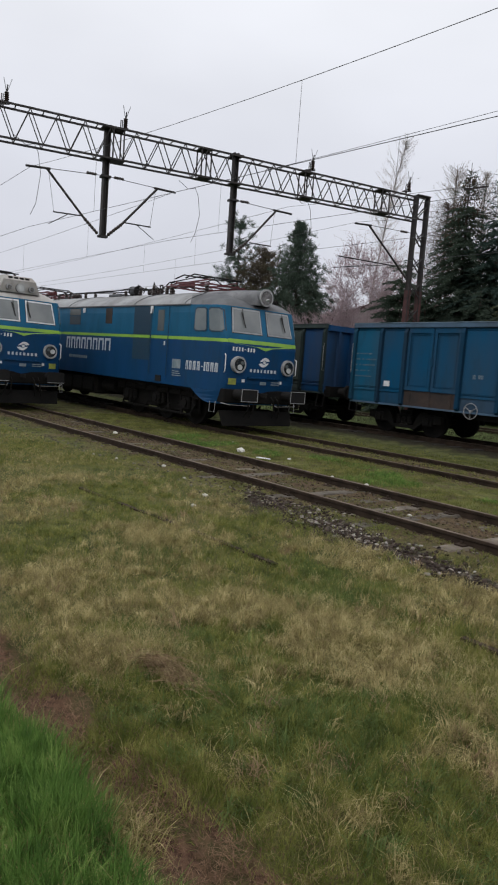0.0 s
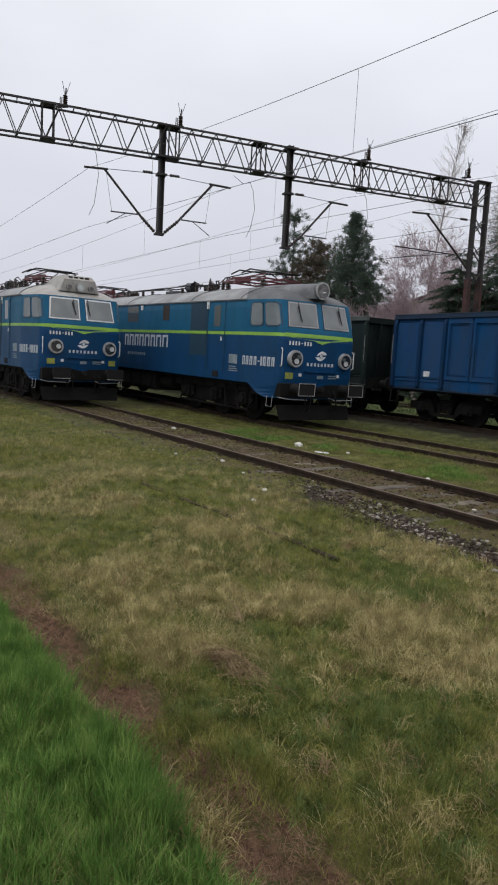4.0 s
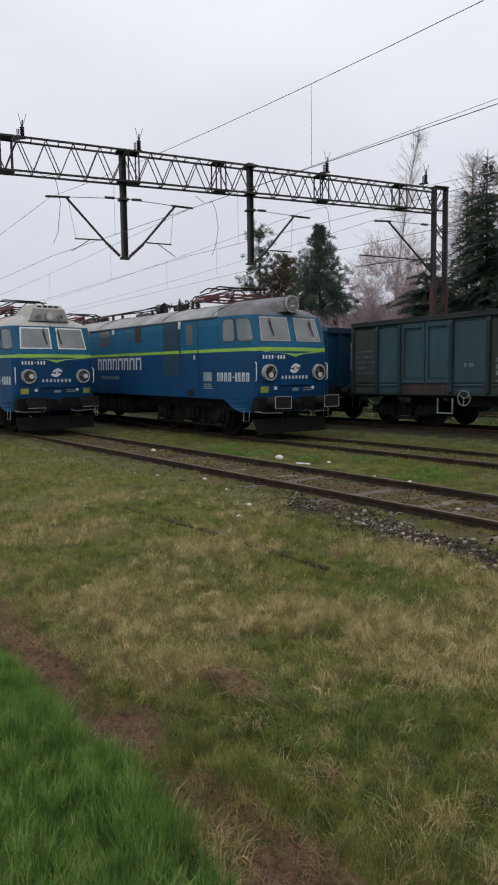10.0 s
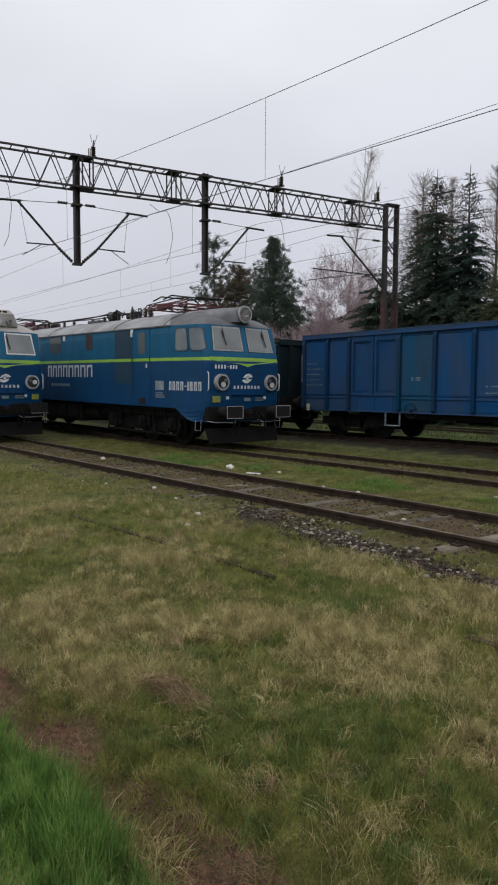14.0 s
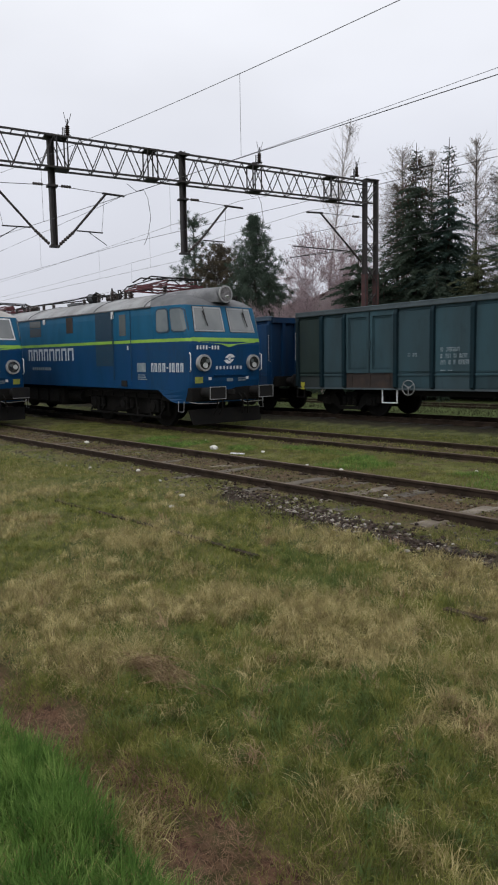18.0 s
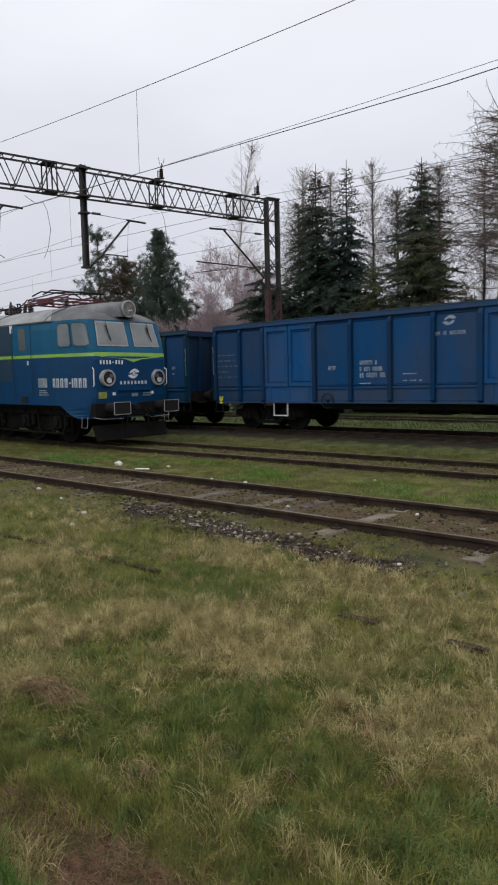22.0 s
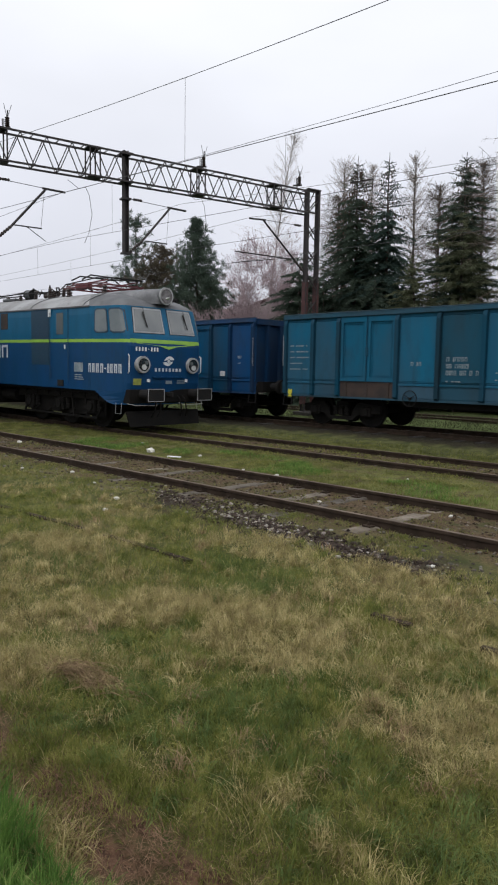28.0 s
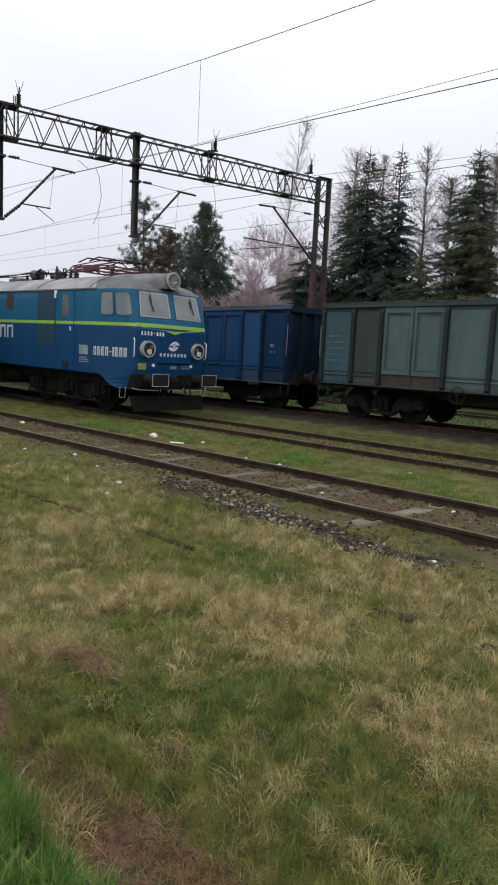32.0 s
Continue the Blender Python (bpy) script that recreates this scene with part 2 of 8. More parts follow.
M["lens"] = paint("lamp_lens", (0.55, 0.56, 0.55), (0.42, 0.43, 0.43), 8, 0.08, 0, 0, spec=0.8)
M["chrome"] = paint("dull_chrome", (0.58, 0.59, 0.60), None, 6, 0.28, 0.7, 0.02)
M["yellow"] = paint("yellow_plate", (0.62, 0.60, 0.05), (0.45, 0.42, 0.06), 6, 0.6, 0, 0)
M["faded_yellow"] = paint("faded_yellow_plate", (0.52, 0.52, 0.30), (0.36, 0.36, 0.22), 8, 0.6, 0, 0)
M["dirty_yellow"] = paint("dirty_yellow_plate", (0.34, 0.36, 0.05), (0.20, 0.22, 0.05), 8, 0.6, 0, 0)
M["panto_red"] = paint("red_pantograph_paint", (0.115, 0.016, 0.022), (0.065, 0.014, 0.016), 5, 0.55, 0, 0.05)
M["wagon"] = paint("wagon_paint", (0, 0, 0), None, 1.1, 0.72, 0, 0.12, (0.020, 0.034, 0.042), 0.45, (1, 1, 0.30), from_object=True, spec=0.14)
M["rust_board"] = paint("rusty_drop_flap", (0.045, 0.028, 0.022), (0.026, 0.020, 0.018), 3, 0.85, 0, 0.2, (0.015, 0.018, 0.022), 0.5)
M["white_stone"] = paint("pale_limestone", (0.62, 0.61, 0.57), (0.45, 0.43, 0.38), 12, 0.85, 0, 0.3)
M["bark"] = paint("dark_bark", (0.07, 0.052, 0.042), (0.04, 0.032, 0.027), 6, 0.95, 0, 0.6, stretch=(1, 1, 0.3))
M["birch_bark"] = paint("pale_birch_bark", (0.36, 0.32, 0.30), (0.20, 0.16, 0.15), 5, 0.9, 0, 0.3, stretch=(1, 1, 0.5))
M["twig"] = paint("bare_twigs", (0.26, 0.22, 0.19), (0.18, 0.15, 0.125), 2, 0.9, 0, 0)
M["pale_twig"] = paint("pale_birch_twigs", (0.60, 0.56, 0.56), (0.46, 0.42, 0.42), 2, 0.9, 0, 0)
M["larch_twig"] = paint("brown_larch_twigs", (0.125, 0.095, 0.075), (0.075, 0.058, 0.046), 2, 0.9, 0, 0)
M["pink_twig"] = paint("pinkish_twigs", (0.42, 0.325, 0.345), (0.30, 0.225, 0.245), 1, 0.9, 0, 0)
M["roof_tile"] = paint("red_roof_tile", (0.17, 0.065, 0.055), (0.11, 0.05, 0.045), 2, 0.85, 0, 0.2)
M["pink_plaster"] = paint("pinkish_plaster", (0.40, 0.34, 0.34), (0.33, 0.28, 0.28), 2, 0.9, 0, 0.1)
M["plaster"] = paint("grey_plaster", (0.34, 0.31, 0.30), None, 2, 0.9, 0, 0.1)
M["spruce"] = foliage("spruce_needles", (0.033, 0.052, 0.038), (0.076, 0.104, 0.074), patch=0.5, spread=0.4)
M["blue_spruce"] = foliage("blue_spruce_needles", (0.031, 0.056, 0.048), (0.068, 0.108, 0.090), patch=0.5, spread=0.4)
M["thuja"] = foliage("yellowish_conifer_needles", (0.070, 0.083, 0.050), (0.145, 0.156, 0.090), patch=0.6, spread=0.4)
M["cone_brown"] = foliage("brown_cones", (0.060, 0.040, 0.028), (0.12, 0.085, 0.06), patch=0.6, spread=0.5)
M["pine"] = foliage("pine_needles", (0.044, 0.068, 0.054), (0.100, 0.136, 0.100), patch=0.6, spread=0.45)
M["brown_bush"] = foliage("brown_foliage", (0.062, 0.050, 0.034), (0.130, 0.108, 0.074), patch=0.6, spread=0.5)
M["grass"] = foliage("short_grass", (0.052, 0.078, 0.016), (0.350, 0.335, 0.110), patch=7.0, spread=0.18, third=(0.160, 0.178, 0.038), detail=5)
M["meadow_green"] = foliage("fresh_green_grass", (0.055, 0.098, 0.024), (0.17, 0.225, 0.068), patch=7.0, spread=0.25)
M["lush"] = foliage("lush_green_grass", (0.040, 0.088, 0.018), (0.285, 0.400, 0.112), patch=8.0, spread=0.22, third=(0.110, 0.212, 0.042), detail=5)
M["dull_grass"] = foliage("dull_far_grass", (0.045, 0.055, 0.026), (0.095, 0.105, 0.05), patch=0.8, spread=0.5)
M["straw"] = foliage("dry_straw", (0.125, 0.096, 0.042), (0.67, 0.57, 0.30), patch=8.0, spread=0.25, third=(0.335, 0.280, 0.122), detail=5)
M["track_moss"] = foliage("mossy_track_grass", (0.070, 0.082, 0.022), (0.32, 0.31, 0.11), patch=3.0, spread=0.22, third=(0.155, 0.170, 0.042), detail=6)
M["bundle"] = foliage("pale_brown_dead_grass", (0.15, 0.092, 0.050), (0.48, 0.35, 0.21), patch=8.0, spread=0.4)
M["dead"] = foliage("dead_brown_grass", (0.085, 0.047, 0.030), (0.34, 0.215, 0.140), patch=8.0, spread=0.40)


# ---------------------------------------------------------------- mesh helpers
def mesh_of(bm, name):
    me = bpy.data.meshes.new(name)
    bm.to_mesh(me)
    bm.free()
    return me


def part(name, bm, material, parent=None, label="", smooth=False):
    """One mesh object; bm is a bmesh, or a mesh that alike pieces share."""
    me = bm if isinstance(bm, bpy.types.Mesh) else mesh_of(bm, name)
    if not me.materials:
        me.materials.append(material)
    if smooth:
        me.polygons.foreach_set("use_smooth", [True] * len(me.polygons))
    ob = new(name, me)
    ob.parent = parent
    return tagged(ob, label)


def thing(name, m=None, label="", category="", group="", kind=""):
    ob = new(name)
    ob.empty_display_size = 0.1
    if m is not None:
        ob.matrix_world = m
    return tagged(ob, label, category, group, kind)


def box(bm, x0, x1, y0, y1, z0, z1, bevel=0.0):
    r = bmesh.ops.create_cube(bm, size=1, matrix=Matrix.Translation(((x0 + x1) / 2, (y0 + y1) / 2, (z0 + z1) / 2))
                              @ Matrix.Diagonal((x1 - x0, y1 - y0, z1 - z0, 1)))
    if bevel:
        edges = list({e for v in r["verts"] for e in v.link_edges})
        bmesh.ops.bevel(bm, geom=edges, offset=bevel, segments=1, affect="EDGES")
    return bm


def rod(bm, a, b, r, seg=8, r2=None):
    a, b = Vector(a), Vector(b)
    d = b - a
    m = Matrix.Translation((a + b) / 2) @ d.to_track_quat("Z", "Y").to_matrix().to_4x4()
    bmesh.ops.create_cone(bm, cap_ends=True, segments=seg, radius1=r, radius2=r if r2 is None else r2, depth=d.length, matrix=m)
    return bm


def bar(bm, a, b, w, h=None):
    """A straight bar of rectangular section from a to b."""
    a, b = Vector(a), Vector(b)
    d = b - a
    m = Matrix.Translation((a + b) / 2) @ d.to_track_quat("Z", "Y").to_matrix().to_4x4() @ Matrix.Diagonal((w, h or w, d.length, 1))
    bmesh.ops.create_cube(bm, size=1, matrix=m)
    return bm


def prism(bm, poly, place):
    """Extrudes a polygon: place(u, v, k) gives the point of corner (u, v) on side k (0 or 1)."""
    lo = [bm.verts.new(place(u, v, 0)) for u, v in poly]
    hi = [bm.verts.new(place(u, v, 1)) for u, v in poly]
    n = len(poly)
    bm.faces.new(lo)
    bm.faces.new(hi[::-1])
    for i in range(n):
        bm.faces.new((lo[i], hi[i], hi[(i + 1) % n], lo[(i + 1) % n]))
    bmesh.ops.recalc_face_normals(bm, faces=bm.faces)
    return bm


def polyline(bm, pts, r, seg=6):
    """One bent tube along the points."""
    pts = [Vector(p) for p in pts]
    rings = []
    for i, p in enumerate(pts):
        d = (pts[min(i + 1, len(pts) - 1)] - pts[max(i - 1, 0)]).normalized()
        e1 = d.cross(Vector((0.32, 0.51, 0.80)))
        e1 = (e1 if e1.length > 0.1 else d.cross(Vector((1, 0, 0)))).normalized()
        e2 = d.cross(e1)
        rings.append([bm.verts.new(p + (e1 * math.cos(6.28319 * k / seg) + e2 * math.sin(6.28319 * k / seg)) * r) for k in range(seg)])
    for a, b in zip(rings, rings[1:]):
        for k in range(seg):
            bm.faces.new((a[k], a[(k + 1) % seg], b[(k + 1) % seg], b[k]))
    bm.faces.new(rings[0][::-1])
    bm.faces.new(rings[-1])
    return bm


def ribbed(bm, a, b, r, n, seg=10, waist=0.6):
    """A ribbed insulator or a coil: one turned body with n ribs from a to b."""
    a, b = Vector(a), Vector(b)
    d = (b - a).normalized()
    e1 = d.cross(Vector((0.32, 0.51, 0.80))).normalized()
    e2 = d.cross(e1)
    rings = []
    for i in range(2 * n + 1):
        rr = r * (waist if i % 2 == 0 else 1.0)
        p = a.lerp(b, i / (2 * n))
        rings.append([bm.verts.new(p + (e1 * math.cos(6.28319 * k / seg) + e2 * math.sin(6.28319 * k / seg)) * rr) for k in range(seg)])
    for p, q in zip(rings, rings[1:]):
        for k in range(seg):
            bm.faces.new((p[k], p[(k + 1) % seg], q[(k + 1) % seg], q[k]))
    bm.faces.new(rings[0][::-1])
    bm.faces.new(rings[-1])
    return bm


def B():
    return bmesh.new()


def raw_mesh(name, verts, faces, material):
    me = bpy.data.meshes.new(name)
    me.from_pydata([], [], [])
    verts = np.asarray(verts, dtype=np.float32)
    faces = np.asarray(faces, dtype=np.int32)
    k = faces.shape[1]
    me.vertices.add(len(verts))
    me.vertices.foreach_set("co", verts.ravel())
    me.loops.add(faces.size)
    me.loops.foreach_set("vertex_index", faces.ravel())
    me.polygons.add(len(faces))
    me.polygons.foreach_set("loop_start", np.arange(0, faces.size, k, dtype=np.int32))
    me.update(calc_edges=True)
    me.materials.append(material)
    return me


# ---------------------------------------------------------------- ground
TRACK_1, TRACK_2, TRACK_3, TRACK_4 = 0.7525, 5.30, 10.30, 18.0
RISE = {TRACK_1: 0.0, TRACK_2: 0.0, TRACK_3: 0.17, TRACK_4: 0.05}
rng = np.random.default_rng(7)


def bell(v, c, w):
    return np.exp(-((v - c) / w) ** 2)


def waves(x, y):
    return (0.5 * np.sin(1.7 * x + 0.6 * y + 1.0) + 0.4 * np.sin(0.9 * x - 2.1 * y) + 0.3 * np.sin(4.3 * x + 1.3 * y + 2.0)
            + 0.25 * np.sin(-2.2 * x + 5.1 * y + 0.5))


def path_y(x):
    """The middle of the worn path."""
    return -5.37 + 0.050 * (np.minimum(x, 15) - 13)


def ground_z(x, y):
    near = np.clip((60 - np.hypot(x - 6, y)) / 40, 0, 1)
    z = -0.15 + (0.020 * waves(x, y) + 0.010 * waves(3.1 * x + 1.0, 3.3 * y)) * near
    bed = np.clip(1.6 - np.abs(y - TRACK_1), 0, 0.5) * 2
    z = z * (1 - bed) + bed * (-0.124 + 0.014 * waves(2.3 * x, 2.9 * y) + 0.014 * waves(6.1 * x + 1.0, 5.3 * y) + 0.022 * np.clip((-0.08 - y) / 0.15, 0, 1))
    bed = np.clip(1.7 - np.abs(y - TRACK_2), 0, 0.5) * 2
    z = z * (1 - bed) + bed * -0.115
    z = z + 0.05 * bell(y, 3.0, 0.9) * near
    bed = np.clip(2.5 - np.abs(y - TRACK_3), 0, 1)
    z = z * (1 - bed) + bed * 0.03
    z = z + 0.10 * np.clip((y - 12.5) / 2, 0, 1)
    z = z + 0.011 * np.clip(-x - 2.0, 0, 14) * np.clip((y + 0.8) / 1.2, 0, 1) * np.clip((8.0 - y) / 1.2, 0, 1)
    path = bell(y, path_y(x), 0.16) * np.clip((x - 8.0) / 1.5, 0, 1)
    z = z - 0.055 * path
    z = z + 0.05 * np.clip((path_y(x) - 0.12 - y) / 0.3, 0, 1)
    return z


def axis_steps(lo, hi, fine, far):
    inner = np.arange(lo, hi + fine, fine)
    out, v, s = [], hi + fine, fine
    while v < far:
        s *= 1.25
        v += s
        out.append(v)
    low, v, s = [], lo, fine
    while v > -far:
        s *= 1.25
        v -= s
        low.append(v)
    return np.array(low[::-1] + list(inner) + out)


gx, gy = axis_steps(-6, 16, 0.12, 900), axis_steps(-8, 13, 0.12, 900)
GX, GY = np.meshgrid(gx, gy, indexing="ij")
gv = np.stack([GX, GY, ground_z(GX, GY)], -1).reshape(-1, 3)
ia = (np.arange(len(gx) - 1)[:, None] * len(gy) + np.arange(len(gy) - 1)[None, :]).ravel()
gf = np.stack([ia, ia + len(gy), ia + len(gy) + 1, ia + 1], 1)


def ground_material():
    m = bpy.data.materials.new("grassy_railway_ground")
    m.use_nodes = True
    n, l = m.node_tree.nodes, m.node_tree.links
    b = n["Principled BSDF"]
    b.inputs["Roughness"].default_value, b.inputs["Specular IOR Level"].default_value = 0.95, 0.15
    tc, sep = n.new("ShaderNodeTexCoord"), n.new("ShaderNodeSeparateXYZ")
    l.new(tc.outputs["Object"], sep.inputs[0])

    def noise_of(scale, detail=6.0, rough=0.6):
        t = n.new("ShaderNodeTexNoise")
        t.inputs["Scale"].default_value, t.inputs["Detail"].default_value, t.inputs["Roughness"].default_value = scale, detail, rough
        l.new(tc.outputs["Object"], t.inputs["Vector"])
        return t.outputs["Fac"]

    def span(value, lo, hi, a=0.0, c=1.0):
        r = n.new("ShaderNodeMapRange")
        r.interpolation_type = "SMOOTHSTEP"
        for key, v in (("From Min", lo), ("From Max", hi), ("To Min", a), ("To Max", c)):
            r.inputs[key].default_value = v
        l.new(value, r.inputs["Value"])
        return r.outputs[0]

    def times(a, c):
        t = n.new("ShaderNodeMath")
        t.operation = "MULTIPLY"
        l.new(a, t.inputs[0])
        l.new(c, t.inputs[1])
        return t.outputs[0]

    def blend(fac, a, color):
        t = n.new("ShaderNodeMix")
        t.data_type = "RGBA"
        l.new(fac, t.inputs["Factor"])
        if isinstance(a, tuple):
            t.inputs["A"].default_value = (*a, 1)
        else:
            l.new(a, t.inputs["A"])
        if isinstance(color, tuple):
            t.inputs["B"].default_value = (*color, 1)
        else:
            l.new(color, t.inputs["B"])
        return t.outputs["Result"]

    wob = n.new("ShaderNodeMath")                      # uneven borders
    wob.operation = "MULTIPLY_ADD"
    l.new(noise_of(1.3), wob.inputs[0])
    wob.inputs[1].default_value = 1.1
    off = n.new("ShaderNodeMath")
    off.operation = "SUBTRACT"
    l.new(sep.outputs["Y"], wob.inputs[2])
    l.new(wob.outputs[0], off.inputs[0])
    off.inputs[1].default_value = 0.55
    Y = off.outputs[0]
    mid, fine, coarse = noise_of(3.5), noise_of(24, 8, 0.7), noise_of(0.7, 4)
    c = blend(span(mid, 0.36, 0.64), (0.042, 0.056, 0.015), (0.120, 0.118, 0.042))
    c = blend(span(coarse, 0.50, 0.68, 0, 0.75), c, (0.145, 0.118, 0.058))
    c = blend(span(fine, 0.50, 0.68, 0, 0.6), c, (0.030, 0.026, 0.015))
    gravel = blend(span(noise_of(38, 4, 0.8), 0.40, 0.60), (0.046, 0.030, 0.017), (0.118, 0.082, 0.050))
    moss = blend(span(mid, 0.40, 0.62), (0.080, 0.066, 0.032), (0.13, 0.135, 0.045))
    strip = times(span(Y, -0.75, -0.15), span(Y, 2.2, 1.8))
    spill = times(times(span(Y, -1.45, -1.15), span(Y, -0.45, -0.75)), times(span(sep.outputs["X"], 6.6, 7.6), span(sep.outputs["X"], 12.6, 11.6)))
    c = blend(times(strip, span(mid, 0.34, 0.56, 0.35, 1.0)), c, gravel)
    c = blend(times(spill, span(mid, 0.30, 0.50, 0.3, 1.0)), c, blend(span(fine, 0.4, 0.6), (0.022, 0.016, 0.013), (0.055, 0.040, 0.030)))
    c = blend(times(span(Y, 1.95, 2.25), span(Y, 4.0, 3.75)), c, moss)
    t2 = times(span(Y, 4.0, 4.3), span(Y, 6.6, 6.3))
    c = blend(times(t2, span(mid, 0.36, 0.56, 0.35, 1.0)), c, gravel)
    c = blend(times(span(Y, 6.3, 6.6), span(Y, 8.7, 8.3)), c, blend(span(mid, 0.4, 0.6), (0.060, 0.068, 0.026), (0.105, 0.110, 0.045)))
    # near-black bed tones: the train's shadow painted into the ground
    bed = blend(span(fine, 0.42, 0.6), (0.020, 0.017, 0.013), (0.045, 0.042, 0.024))
    c = blend(times(span(Y, 8.3, 8.7), span(Y, 12.6, 12.2)), c, bed)
    c = blend(span(Y, 12.3, 12.8), c, (0.075, 0.100, 0.032))
    slope = n.new("ShaderNodeMath")                    # distance from the worn path
    slope.operation = "MULTIPLY_ADD"
    l.new(sep.outputs["X"], slope.inputs[0])
    slope.inputs[1].default_value = -0.050
    slope.inputs[2].default_value = 5.37 + 0.65 - 0.17
    PY = n.new("ShaderNodeMath")
    narrow = n.new("ShaderNodeMath")
    narrow.operation = "MULTIPLY_ADD"
    l.new(noise_of(4.0), narrow.inputs[0])
    narrow.inputs[1].default_value = 0.34
    l.new(sep.outputs["Y"], narrow.inputs[2])
    l.new(slope.outputs[0], PY.inputs[0])
    l.new(narrow.outputs[0], PY.inputs[1])
    PY = PY.outputs[0]
    path = times(times(span(PY, -0.20, -0.08), span(PY, 0.26, 0.10)), span(sep.outputs["X"], 8.0, 9.2))
    c = blend(times(path, span(mid, 0.34, 0.56, 0.3, 1.0)), c, blend(span(fine, 0.4, 0.6), (0.052, 0.028, 0.018), (0.150, 0.082, 0.054)))
    turf = blend(span(mid, 0.38, 0.62), (0.034, 0.078, 0.016), (0.085, 0.135, 0.034))
    turf = blend(span(fine, 0.48, 0.66, 0, 0.7), turf, (0.026, 0.040, 0.012))
    c = blend(span(PY, -0.14, -0.30), c, turf)
    l.new(c, b.inputs["Base Color"])
    bp = n.new("ShaderNodeBump")
    bp.inputs["Strength"].default_value, bp.inputs["Distance"].default_value = 0.7, 0.04
    l.new(fine, bp.inputs["Height"])
    l.new(bp.outputs[0], b.inputs["Normal"])
    return m


M["ground"] = ground_material()
ground = new("ground", raw_mesh("ground", gv, gf, M["ground"]))
ground.data.polygons.foreach_set("use_smooth", [True] * len(ground.data.polygons))
tagged(ground, "patchy early spring grass with bare gravel along the tracks", "ground", kind="structure")


# ---------------------------------------------------------------- railway tracks
RAIL_PROFILE = [(-0.07, -0.165), (0.07, -0.165), (0.07, -0.155), (0.012, -0.13), (0.012, -0.045), (0.036, -0.035), (0.036, -0.004),
                (0.028, 0.0), (-0.028, 0.0), (-0.036, -0.004), (-0.036, -0.035), (-0.012, -0.045), (-0.012, -0.13), (-0.07, -0.155)]


def rail_mesh(x0, x1):
    bm = prism(B(), RAIL_PROFILE, lambda u, v, k: (x1 if k else x0, u, v))
    me = mesh_of(bm, "rail")
    me.materials.append(M["rail_side"])
    me.materials.append(M["rail_top"])
    for p in me.polygons:
        if p.normal.z > 0.9 and p.center.z > -0.01:
            p.material_index = 1
    return me


def sleeper_mesh():
    bm = prism(B(), [(-0.13, -0.22), (0.13, -0.22), (0.13, -0.03), (0.10, 0.0), (-0.10, 0.0), (-0.13, -0.03)],
               lambda u, v, k: (u, 1.25 if k else -1.25, v))
    return mesh_of(bm, "sleeper")


def clip_mesh():
    bm = B()
    for s in (-1, 1):
        box(bm, -0.06, 0.06, s * 0.11 - 0.05, s * 0.11 + 0.05, 0.0, 0.022)
        rod(bm, (0, s * 0.11, 0.02), (0, s * 0.11, 0.06), 0.018, 6)
    return mesh_of(bm, "rail_fastening")


RAIL, SLEEPER, DARK_SLEEPER, CLIP = rail_mesh(-160, 90), sleeper_mesh(), sleeper_mesh(), clip_mesh()
# where a siding begins to turn and rise: x, degrees of turn, degrees of rise
BEND = {TRACK_1: (-6.6, 2.6, 0.65), TRACK_2: (-1.0, 1.4, 0.80)}


def bent(y, x, z=0.0):
    """The place on a siding's middle line, past its bend."""
    x0, turn, rise = BEND[y]
    d = min(x - x0, 0.0)
    return (x if x > x0 else x0 + d * math.cos(radians(turn))), d * math.sin(radians(turn)), z - d * math.sin(radians(rise))


NEAR_RAIL = {y: rail_mesh(BEND[y][0] - 0.02, 90) for y in BEND}
FAR_RAIL = rail_mesh(-60, 0)
for y, sunk, label in ((TRACK_1, 0.0, "rusty rails on half-buried concrete sleepers"), (TRACK_2, -0.012, "rusty rails sunk in grass and gravel"),
                       (TRACK_3, 0.0, "running rails on a dark ballast bed"), (TRACK_4, 0.0, "rails of a far siding in grass")):
    z = RISE[y]
    tr = thing("railway_track", pose(0, y, z), label, "railway track", "tracks of the yard", "structure")
    for s in (-1, 1):
        part("rail", NEAR_RAIL[y] if y in BEND else RAIL, M["rail_side"], tr).location.y = s * 0.7525
        if y in BEND:
            far = part("rail", FAR_RAIL, M["rail_side"], tr)
            far.location = (BEND[y][0], s * 0.7525, 0)
            far.rotation_euler = (0, radians(BEND[y][2]), radians(BEND[y][1]))
    lo, hi = (-34, 15) if y < 8 else (-14, 18)
    for i in range(int((hi - lo) / 0.61)):
        x = lo + 0.61 * i
        sl = part("sleeper", DARK_SLEEPER if y == TRACK_3 else SLEEPER, M["oily_sleeper"] if y == TRACK_3 else M["concrete"], tr)
        bx, by, bz = bent(y, x) if y in BEND else (x, 0.0, 0.0)
        sl.location = (bx + random.uniform(-0.03, 0.03), by + random.uniform(-0.05, 0.05), bz - 0.119 + sunk + random.uniform(-0.024, 0.014))
        sl.rotation_euler = (random.uniform(-0.006, 0.006), 0, random.uniform(-0.012, 0.012))
        if y == TRACK_1 and x > -4:
            for s in (-1, 1):
                part("rail_fastening", CLIP, M["rail_side"], sl).location = (0, s * 0.7525, -0.003)

# ---------------------------------------------------------------- electric locomotives
LEN = 18.0          # body length; the front face stands at local x = 0, the body runs to x = -LEN


def lerp_table(tab, v):
    for (a, p), (b, q) in zip(tab, tab[1:]):
        if v <= b:
            f = max(0, (v - a) / (b - a))
            return p + (q - p) * f
    return tab[-1][1]


